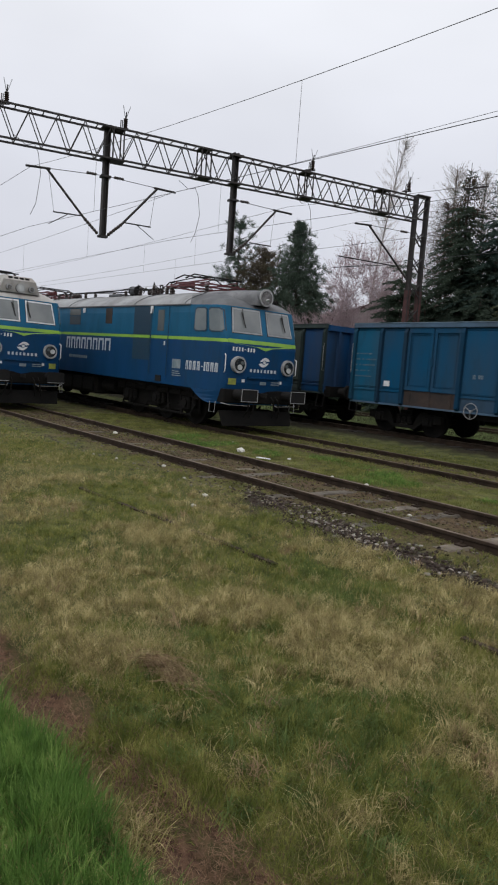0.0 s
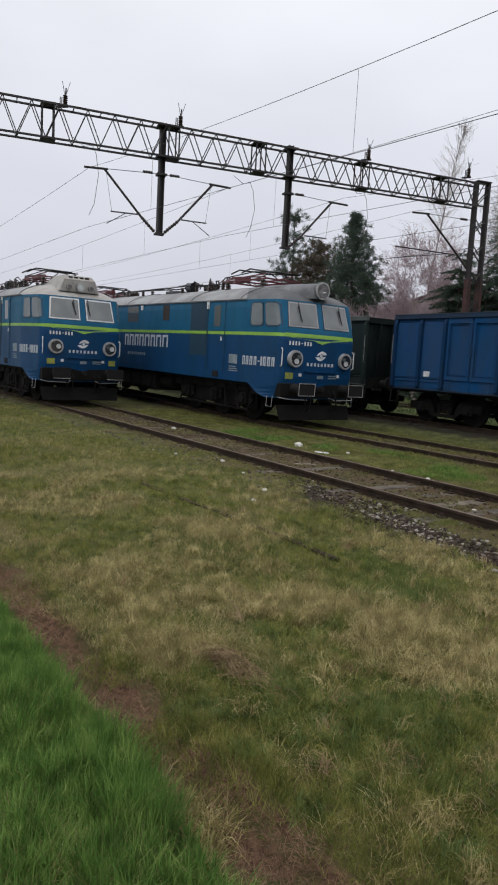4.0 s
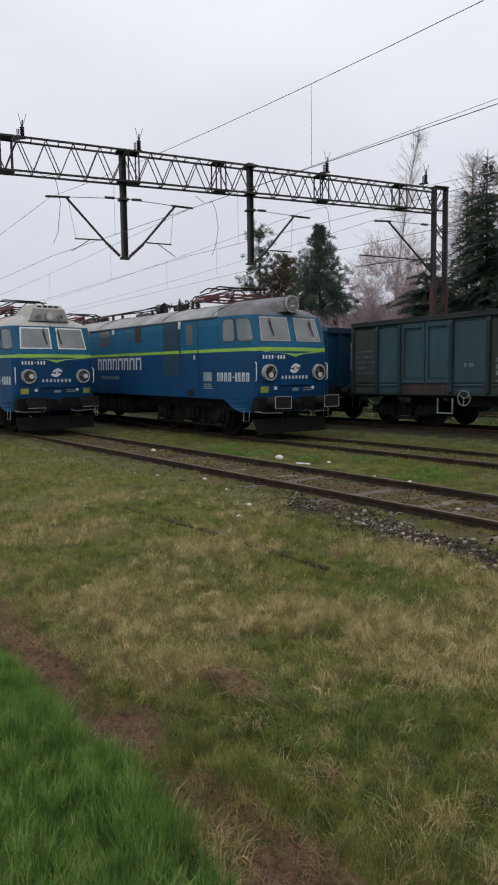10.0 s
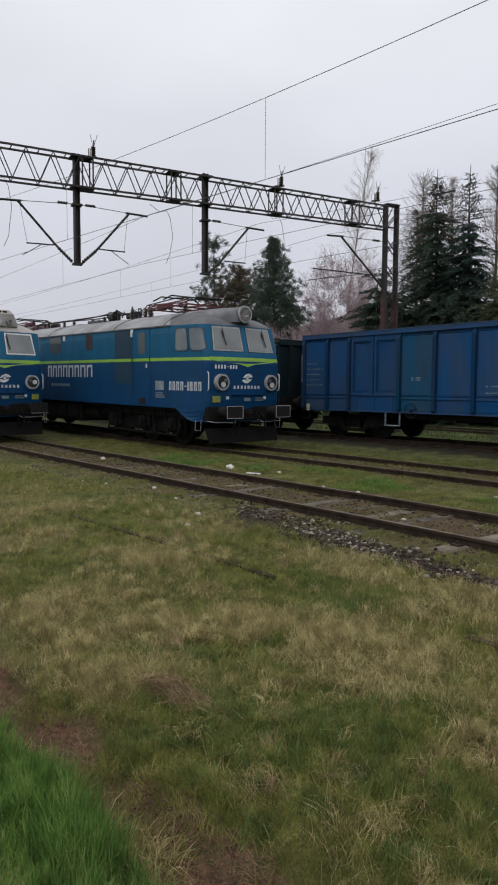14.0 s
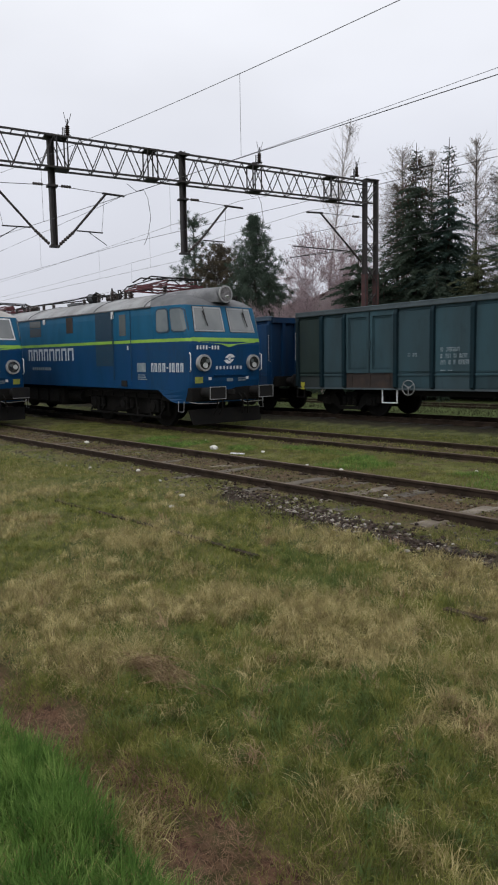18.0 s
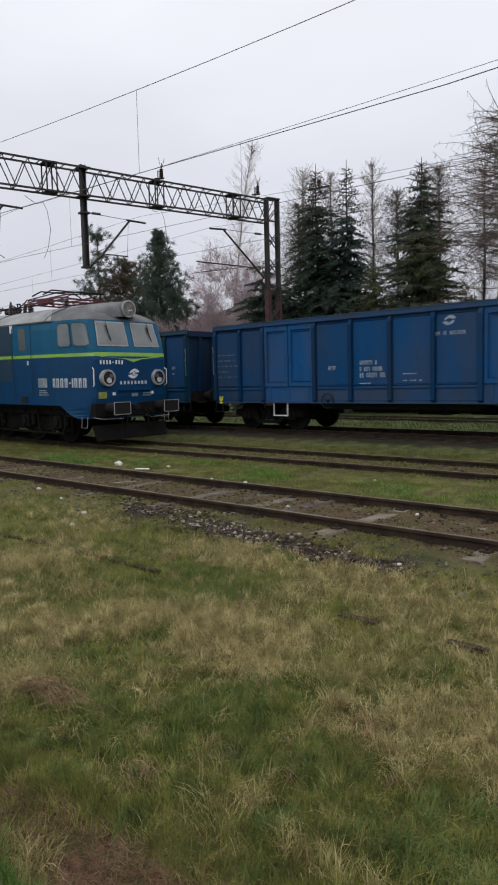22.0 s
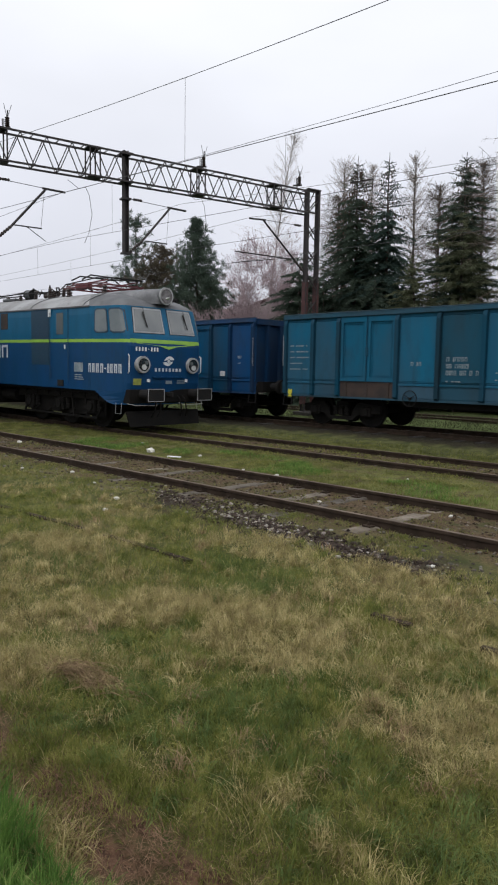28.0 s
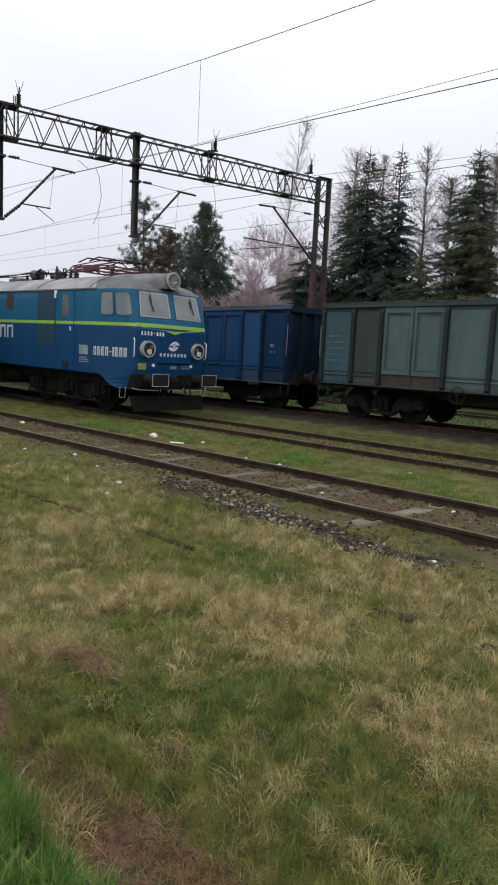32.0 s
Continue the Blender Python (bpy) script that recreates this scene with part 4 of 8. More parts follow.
    # face emblem and lettering
    bm = swoosh(B(), lambda u, v, k: (face_x(u, 1.96 + v) + (0.012 if k else -0.02), u, 1.96 + v), 0.40)
    rod(bm, (face_x(0, 1.96) - 0.02, 0, 1.96), (face_x(0, 1.96) + 0.012, 0, 1.96), 0.045, 12)
    part("emblem", bm, M["white"], lower, "white swirl emblem")
    bm = B()
    u = -0.47
    for w in (0.11, 0.11, 0.11, 0.10, 0.12, 0.11, 0.12, 0.12):
        box(bm, face_x(u, 1.72) - 0.02, face_x(u, 1.72) + 0.010, u, u + w - 0.05, 1.67, 1.76)
        u += w + 0.012
    tagged(part("face_lettering", bm, M["lettering"], lower), kind="stuff")
    bm = B()
    for k in range(8):
        z0, z1 = (2.26, 2.28) if k == 4 else (2.215, 2.32)
        u = -1.08 + 0.095 * k
        box(bm, face_x(u, 2.27) - 0.02, face_x(u, 2.27) + 0.010, u, u + 0.048, z0, z1)
    tagged(part("face_number", bm, M["white"], lower), kind="stuff")
    bm = B()
    box(bm, face_x(0.05, 1.36), face_x(0.05, 1.36) + 0.012, -0.10, 0.12, 1.33, 1.42, 0.004)
    for k in range(2):
        box(bm, face_x(0.5, 1.36), face_x(0.5, 1.36) + 0.012, 0.32, 0.62, 1.34 + 0.06 * k, 1.37 + 0.06 * k)
    tagged(part("data_plate", bm, M["faded_white"], lower), kind="stuff")
    part("lamp_step", box(B(), face_x(0, 1.5) - 0.02, face_x(0, 1.5) + 0.05, -0.55, 0.6, 1.50, 1.53), M["loco_lower"], lower)
    # brow
    fx = -0.34
    if old_lamp:
        part("brow_fairing", loft([(-2.6, 1.02, 3.955), (-1.9, 0.98, 3.965), (-1.2, 0.80, 3.97), (-0.7, 0.52, 3.965), (-0.35, 0.30, 3.955), (-0.17, 0.21, 3.93)], 3.52), M["roof_patch"], roof, "weathered grey fairing behind the lamp", smooth=True)
        lamp = part("brow_lamp", rod(B(), (-0.40, 0, 3.74), (-0.10, 0, 3.74), 0.215, 26), M["roof_soot"], roof, "large round lamp on the roof brow")
        part("ring", rod(B(), (-0.11, 0, 3.74), (-0.07, 0, 3.74), 0.24, 26), M["lamp_ring"], lamp)
        part("lens", rod(B(), (-0.075, 0, 3.74), (-0.062, 0, 3.74), 0.195, 24), M["reflector"], lamp)
        # pale spot low in the lamp, a reflection made as a shape
        part("bulb", rod(B(), (-0.066, 0.02, 3.67), (-0.05, 0.02, 3.65), 0.065, 16), M["lens"], lamp)
        for dy in (0.32, 0.44):
            hn = rod(B(), (-0.55, dy, 3.68), (-0.15, dy, 3.66), 0.03, 10, 0.055)
            part("horn", hn, M["black"], roof)
    else:
        hood = prism(B(), [(-2.0, 3.80), (-0.62, 3.60), (-0.42, 3.60), (-0.42, 3.98), (-0.60, 4.12), (-1.5, 4.12), (-2.0, 3.92)],
                     lambda u, v, k: (u, (0.66 if k else -0.66) * (0.68 if v > 4 else 0.78 if v > 3.9 else 1), v))
        hood = part("brow_hood", hood, M["roof_light"], roof, "boxy pale grey hood with vents on the roof brow")
        for k in range(4):
            part("vent", box(B(), -0.56, -0.475, -0.34 + 0.18 * k, -0.22 + 0.18 * k, 4.00, 4.08), M["black"], hood)
        for yy, rr in ((0, 0.14), (-0.36, 0.09), (0.36, 0.09)):
            la = part("hood_lamp", rod(B(), (-0.5, yy, 3.74), (-0.33, yy, 3.74), rr, 20), M["roof_soot"], hood)
            part("ring", rod(B(), (-0.335, yy, 3.74), (-0.32, yy, 3.74), rr * 1.04, 20), M["lamp_ring"], la)
            part("lens", rod(B(), (-0.322, yy, 3.74), (-0.312, yy, 3.74), rr * 0.74, 18), M["lens"] if yy == 0 else M["reflector"], la)
    # roof gear
    for px, fl in ((-3.1, 1), (-14.9, -1)):
        build_pantograph(roof, px, fl)
    part("busbar", polyline(B(), [(-4.4, 0.25, 4.20), (-6.2, 0.3, 4.22), (-9.0, 0.3, 4.17), (-12.0, 0.3, 4.22), (-13.6, 0.25, 4.20)], 0.022, 6), M["black"], roof)
    part("busbar", polyline(B(), [(-5.0, -0.5, 4.08), (-7.0, -0.55, 4.10), (-11.2, -0.5, 4.10), (-13.2, -0.5, 4.06)], 0.016, 6), M["black"], roof)
    for xx in (-5.4, -6.6, -8.0, -9.6, -11.2, -12.6):
        part("insulator", ribbed(B(), (xx, 0.3, 3.92), (xx, 0.3, 4.18), 0.08, 3), M["insulator"], roof)
    for xx in (-5.0, -7.2, -10.4, -12.9):
        part("insulator", ribbed(B(), (xx, -0.5, 3.88), (xx, -0.5, 4.07), 0.07, 3), M["insulator"], roof)
    for xx, yy, ll in ((-5.7, -0.1, 0.26), (-6.35, 0.05, 0.20), (-12.2, -0.05, 0.26)):
        part("surge_arrester", ribbed(B(), (xx - ll, yy, 4.06), (xx + ll, yy, 4.08), 0.10, 5), M["insulator"], roof)
    part("disconnector", polyline(B(), [(-5.2, -0.3, 4.02), (-5.35, -0.25, 4.24), (-5.6, 0.0, 4.28), (-5.9, 0.2, 4.18)], 0.024, 6), M["black"], roof)
    part("disconnector", polyline(B(), [(-4.5, -0.35, 4.00), (-4.7, -0.3, 4.18), (-5.1, 0.0, 4.20)], 0.02, 6), M["panto_red"], roof)
    part("disconnector", polyline(B(), [(-6.5, -0.2, 4.02), (-6.7, 0.0, 4.24), (-7.0, 0.2, 4.20)], 0.02, 6), M["black"], roof)
    drum = part("smoothing_choke", rod(B(), (-7.12, -0.28, 4.10), (-6.76, -0.28, 4.10), 0.150, 18), M["roof_soot"], roof, "dark grey drum on the roof")
    for xx in (-7.12, -6.76):
        part("band", rod(B(), (xx - 0.02, -0.28, 4.10), (xx + 0.02, -0.28, 4.10), 0.162, 18), M["black"], drum)
    part("cradle", box(B(), -7.1, -6.78, -0.40, -0.16, 3.88, 3.98, 0.02), M["black"], drum)
    for xx, yy in ((-4.65, -0.42), (-5.15, -0.62), (-5.75, -0.20), (-6.3, -0.45), (-12.0, -0.42), (-13.1, -0.1)):
        part("insulator", ribbed(B(), (xx, yy, 3.86), (xx + 0.06, yy, 4.18), 0.075, 5), M["insulator"], roof)
    for loop in ([(-4.1, -0.5, 4.14), (-4.35, -0.5, 4.28), (-4.65, -0.42, 4.20), (-4.9, -0.5, 4.05), (-5.15, -0.62, 4.20)],
                 [(-5.15, -0.62, 4.20), (-5.4, -0.45, 4.30), (-5.75, -0.20, 4.20), (-6.0, -0.3, 4.06), (-6.3, -0.45, 4.20)],
                 [(-4.1, 0.3, 4.14), (-4.5, 0.2, 4.27), (-5.2, 0.1, 4.24), (-5.7, 0.1, 4.08)],
                 [(-6.3, -0.45, 4.20), (-6.55, -0.4, 4.27), (-6.8, -0.28, 4.22)],
                 [(-7.1, -0.28, 4.2), (-7.5, -0.4, 4.15), (-8.2, -0.45, 4.10), (-9.6, -0.50, 4.09)],
                 [(-12.0, -0.42, 4.18), (-12.5, -0.3, 4.28), (-13.1, -0.1, 4.20), (-13.7, -0.3, 4.10)]):
        part("cable_loop", polyline(B(), loop, 0.019, 6), M["black"], roof)
    part("roof_hatch", box(B(), -8.5, -7.6, -0.5, 0.4, 3.90, 3.995, 0.02), M["roof_soot"], roof)
    # under the floor
    for xs in ((-1.95, -3.6, -5.35), (-12.65, -14.4, -16.05)):
        build_bogie(loco, xs)
    part("battery_box", box(B(), -10.6, -7.4, -1.35, 1.35, 0.42, 1.08, 0.05), M["underbody"], loco)
    for k in range(3):
        part("equipment_box", box(B(), -8.3 - 0.85 * k, -7.55 - 0.85 * k, -1.42, -1.352, 0.50, 1.02, 0.03), M["underbody"], loco)
    part("air_tank", rod(B(), (-7.2, -1.05, 0.75), (-6.3, -1.05, 0.75), 0.2, 14), M["underbody"], loco)
    part("floor_frame", box(B(), -LEN + 0.3, -0.35, -1.2, 1.2, 0.98, 1.098), M["black"], loco)
    beam = part("buffer_beam", box(B(), -0.30, 0.0, -1.30, 1.30, 0.80, 1.18, 0.02), M["underbody"], loco)
    hk = box(B(), 0.0, 0.25, -0.04, 0.04, 0.98, 1.10, 0.01)
    part("hook", hk, M["black"], beam)
    for s in (-0.35, 0.35, -0.52, 0.52):
        part("brake_hose", polyline(B(), [(0.02, s, 1.0), (0.16, s, 0.9), (0.18, s * 1.1, 0.6), (0.08, s * 1.2, 0.42)], 0.022, 6), M["underbody"], beam)
    plow = prism(B(), [(-1.25, 0.17), (1.25, 0.17), (1.30, 0.58), (-1.30, 0.58)],
                 lambda u, v, k: ((0.10 if v < 0.3 else -0.02) - abs(u) * 0.10 + (0.0 if k else -0.03), u, v))
    part("snow_plough", plow, M["underbody"], loco)
    return loco


def side_y(x, z):
    """Half width of the body at x, round the cab's corner."""
    pts = cab_outline(z)[::-1]
    return float(np.interp(x, [p[0] for p in pts], [p[1] for p in pts]))


def side_window(loco, X, s, x0, x1):
    """A cab side window, rubber and pane, bent round the cab's corner."""
    def slab(d, out):
        bm, n, grid = B(), 6, []
        for k in range(n + 1):
            u = x0 + d + (x1 - x0 - 2 * d) * k / n
            cut = 0.05 if k in (0, n) else 0.0          # rounded corners
            column = []
            for z in (2.68 + d + cut, 3.35 - d - cut):
                v = u + lerp_table(NOSE, z) * min(max((u + 1.4) / 1.2, 0), 1)       # raked like the face
                column.append([bm.verts.new((X(v), s * (side_y(v, z) + o), z)) for o in (-0.02, out)])
            grid.append(column)
        for g, h in zip(grid, grid[1:]):
            bm.faces.new((g[0][1], h[0][1], h[1][1], g[1][1]))
            bm.faces.new((g[0][0], h[0][0], h[0][1], g[0][1]))
            bm.faces.new((g[1][0], h[1][0], h[1][1], g[1][1]))
        for g in (grid[0], grid[-1]):
            bm.faces.new((g[0][0], g[1][0], g[1][1], g[0][1]))
        bmesh.ops.recalc_face_normals(bm, faces=bm.faces)
        return bm
    win = part("side_window", slab(0.0, 0.010), M["louvre"], loco, "dusty cab side window")
    part("pane", slab(0.035, 0.016), M["pane_side"], win)
    return win


build_locomotive(-6.40, TRACK_1, False, "blue electric locomotive with lime stripe and a boxy roof hood")
build_locomotive(-0.05, TRACK_2, True, "blue electric locomotive with lime stripe and a round roof lamp")


# ---------------------------------------------------------------- the goods train
PITCH, WHEEL = 14.04, 0.46
GAP = [(0, -0.69), (2, 12.96), (4, 26.61), (6, 40.33), (8, 54.21), (10, 68.11), (12, 82.12), (14, 96.14), (16, 110.36), (18, 124.76), (20, 139.09), (22, 153.41), (24, 167.76), (26, 182.55), (28, 197.05), (30, 211.85), (32, 226.34)]


def spline(tab):
    """A smooth curve through the rows of a table."""
    t, v = np.array([a for a, _ in tab], float), np.array([b for _, b in tab], float)
    k = np.gradient(v, t)

    def at(s):
        i = int(np.clip(np.searchsorted(t, s) - 1, 0, len(t) - 2))
        h = t[i + 1] - t[i]
        f = (s - t[i]) / h
        return ((2 * f**3 - 3 * f**2 + 1) * v[i] + (f**3 - 2 * f**2 + f) * h * k[i] + (-2 * f**3 + 3 * f**2) * v[i + 1] + (f**3 - f**2) * h * k[i + 1])
    return at


run = spline(GAP)                   # where the first coupling stands, in metres along the track
RUN_ROWS = [0.5 * i for i in range(65)]

BODY, TOPZ = 6.38, 3.22             # half length of the body, height of its top over the rails
EDGES = [-BODY]
for w in (1.11, 0.93, 1.92, 1.21, 1.21, 1.21, 1.21, 1.92, 0.93, 1.11):     # panels and doors from end to end
    EDGES.append(EDGES[-1] + w)
_cache = {}


def cached(key, make):
    if key not in _cache:
        _cache[key] = mesh_of(make(), key)
    return _cache[key]


def panel_bm(x0, x1, z0, z1):
    """A pressed steel panel: a shallow dish with a raised border and a fold above its foot."""
    bm = box(B(), x0, x1, -0.02, 0.02, z0, z1)
    box(bm, x0 + 0.07, x1 - 0.07, -0.050, -0.02, z0 + 0.08, z1 - 0.08, 0.028)
    prism(bm, [(-0.02, z0 + 0.05), (-0.055, z0 + 0.03), (-0.055, z0 - 0.01), (-0.02, z0 - 0.01)], lambda u, v, k: (x1 if k else x0, u, v))
    return bm


def foot_bm(x0, x1, low):
    """The upright strip below the fold of a panel."""
    bm = box(B(), x0, x1, -0.026, 0.02, low, 1.235)
    box(bm, x0 + 0.06, x1 - 0.06, -0.034, -0.026, low + 0.05, 1.20, 0.006)
    return bm


def leaf_bm(x0, x1):
    """A door leaf: a sunk sheet in a raised frame with a narrow bead inside it."""
    bm = box(B(), x0, x1, -0.012, 0.02, 1.32, 3.10)
    for a, b2 in ((x0, x0 + 0.085), (x1 - 0.085, x1)):
        box(bm, a, b2, -0.066, -0.012, 1.32, 3.10)
    box(bm, x0 + 0.085, x1 - 0.085, -0.066, -0.012, 2.94, 3.10)
    box(bm, x0 + 0.085, x1 - 0.085, -0.066, -0.012, 1.32, 1.43)
    for a, b2 in ((x0 + 0.115, x0 + 0.135), (x1 - 0.135, x1 - 0.115)):
        box(bm, a, b2, -0.034, -0.012, 1.46, 2.91)
    for a in (1.46, 2.89):
        box(bm, x0 + 0.135, x1 - 0.135, -0.034, -0.012, a, a + 0.02)
    return bm


def bogie_bm():
    bm = B()
    for s in (-1, 1):
        prism(bm, [(-1.35, 0.42), (-1.35, 0.62), (-0.6, 0.70), (-0.45, 0.52), (-0.38, 0.30), (0.38, 0.30), (0.45, 0.52), (0.6, 0.70), (1.35, 0.62), (1.35, 0.42), (0.62, 0.36), (0.42, 0.20), (-0.42, 0.20), (-0.62, 0.36)],
              lambda u, v, k, s=s: (u, s * (0.96 + 0.10 * k), v))
        for x in (-0.9, 0.9):
            box(bm, x - 0.16, x + 0.16, s * 1.0 - 0.12, s * 1.0 + 0.12, 0.32, 0.60, 0.02)
            rod(bm, (x, s * 1.1, WHEEL), (x, s * 1.17, WHEEL), 0.10, 10)
        for k in range(-1, 2):
            ribbed(bm, (k * 0.2, s * 1.02, 0.32), (k * 0.2, s * 1.02, 0.60), 0.085, 4, 8, 0.8)
    box(bm, -0.22, 0.22, -0.95, 0.95, 0.44, 0.72)
    box(bm, -0.4, 0.4, -0.3, 0.3, 0.68, 0.92)
    return bm


def wheelset_bm():
    bm = B()
    for s in (-1, 1):
        rod(bm, (0, s * 0.68, 0), (0, s * 0.80, 0), WHEEL, 24)
        rod(bm, (0, s * 0.80, 0), (0, s * 0.83, 0), WHEEL * 0.84, 24, WHEEL * 0.55)
        rod(bm, (0, s * 0.83, 0), (0, s * 0.95, 0), 0.10, 10)
        for a in range(4):
            box(bm, -0.035 + 0.24 * math.cos(a * math.pi / 2), 0.035 + 0.24 * math.cos(a * math.pi / 2), *sorted((s * 0.80, s * 0.822)), -0.035 + 0.24 * math.sin(a * math.pi / 2), 0.035 + 0.24 * math.sin(a * math.pi / 2))
    rod(bm, (0, -0.7, 0), (0, 0.7, 0), 0.08, 8)
    return bm


def underframe_bm():
    bm = B()
    for s in (-1, 1):
        box(bm, -BODY, BODY, s * 1.30 - 0.06, s * 1.30 + 0.06, 0.92, 1.10)
        prism(bm, [(-3.0, 0.92), (-2.2, 0.66), (2.2, 0.66), (3.0, 0.92)], lambda u, v, k, s=s: (u, s * (1.1 + 0.05 * k), v)) if s < 0 else None
    box(bm, -6.62, 6.62, -0.25, 0.25, 0.86, 1.12)
    for s in (-1, 1):
        box(bm, s * 6.52 - 0.12, s * 6.52 + 0.12, -1.32, 1.32, 0.88, 1.22)
    rod(bm, (-1.6, 0.3, 0.72), (-0.5, 0.3, 0.72), 0.19, 12)
    box(bm, 0.4, 1.3, -0.75, -0.2, 0.52, 0.90, 0.02)
    rod(bm, (-3.4, -0.6, 0.74), (3.2, -0.6, 0.80), 0.025, 6)
    rod(bm, (1.6, -0.1, 0.62), (2.4, -0.1, 0.62), 0.12, 10)
    return bm


def buffer_bm(e, s):
    bm = rod(B(), (e * 6.62, s * 0.875, 1.06), (e * 6.86, s * 0.875, 1.06), 0.12, 12)
    rod(bm, (e * 6.86, s * 0.875, 1.06), (e * 6.97, s * 0.875, 1.06), 0.075, 10)
    rod(bm, (e * 6.965, s * 0.875, 1.06), (e * 7.01, s * 0.875, 1.06), 0.225, 18)
    return bm


def marks_bm(rows, seed):
    """A block of small plain bars in place of the stencilled data."""
    r = random.Random(seed)
    bm = B()
    for j, (count, h) in enumerate(rows):
        u = 0.0
        for k in range(count):
            w = r.uniform(0.035, 0.075)
            z = -j * 0.17
            if h > 0.08:                       # two uprights and a cross bar for each sign
                for a in (u, u + w - 0.016):
                    box(bm, a, a + 0.016, -0.006, 0.0, z, z + h)
                box(bm, u + 0.016, u + w - 0.016, -0.006, 0.0, z + h - 0.016, z + h)
            else:
                box(bm, u, u + w, -0.006, 0.0, z, z + h * 0.55)
            u += w + (0.024 if r.random() < 0.75 else 0.10)
    return bm


def handwheel_bm():
    bm = B()
    pts = [(0.24 * math.cos(a), -0.06, 0.24 * math.sin(a)) for a in np.linspace(0, 2 * math.pi, 21)]
    polyline(bm, pts, 0.012, 6)
    for a in (0.5, 2.6, 4.7):
        rod(bm, (0, -0.06, 0), (0.24 * math.cos(a), -0.06, 0.24 * math.sin(a)), 0.010, 6)
    rod(bm, (0, -0.08, 0), (0, 0.25, 0), 0.035, 8)
    return bm


def step_bm():
    return polyline(B(), [(-0.26, 0, 0.42), (-0.26, 0, 0.0), (0.26, 0, 0.0), (0.26, 0, 0.42)], 0.024, 6)


def graffiti_bm():
    """Three rounded scrawls with a tail, drawn as flat strokes."""
    bm = B()
    for cx, cz, w, h, a0, a1 in ((0.14, 0.36, 0.14, 0.24, 40, 330), (0.13, 0.16, 0.10, 0.12, 0, 360), (0.45, 0.30, 0.13, 0.26, 60, 420), (0.44, 0.12, 0.14, 0.10, 180, 380),
                                 (0.76, 0.42, 0.13, 0.15, 20, 300), (0.80, 0.16, 0.13, 0.16, -60, 200)):
        pts = [(cx + w * math.cos(radians(a0 + (a1 - a0) * k / 10)), -0.006, cz + h * math.sin(radians(a0 + (a1 - a0) * k / 10))) for k in range(11)]
        for p, q in zip(pts, pts[1:]):
            bar(bm, p, q, 0.032, 0.010)
    for p, q in (((0.30, 0.05), (0.32, 0.62)), ((0.32, 0.30), (0.58, 0.60)), ((0.40, 0.34), (0.62, 0.0)), ((0.92, 0.5), (1.0, 0.62)), ((-0.04, 0.40), (0.03, 0.52))):
        bar(bm, (p[0], -0.006, p[1]), (q[0], -0.006, q[1]), 0.034, 0.010)
    return bm


NAVY, ROYAL, MID, STEEL = (0.001, 0.026, 0.075), (0.001, 0.056, 0.170), (0.002, 0.072, 0.160), (0.005, 0.098, 0.185)
TEAL, LTEAL, GREYT, GREEN = (0.005, 0.072, 0.122), (0.006, 0.096, 0.172), (0.040, 0.082, 0.100), (0.034, 0.056, 0.052)
BEIGE, GREYG, DKG, BRIGHT = (0.088, 0.078, 0.058), (0.050, 0.066, 0.058), (0.014, 0.026, 0.026), (0.001, 0.072, 0.225)
SEAG, DTEAL, GREYP, INK = (0.009, 0.082, 0.115), (0.012, 0.042, 0.058), (0.070, 0.108, 0.105), (0.006, 0.018, 0.030)
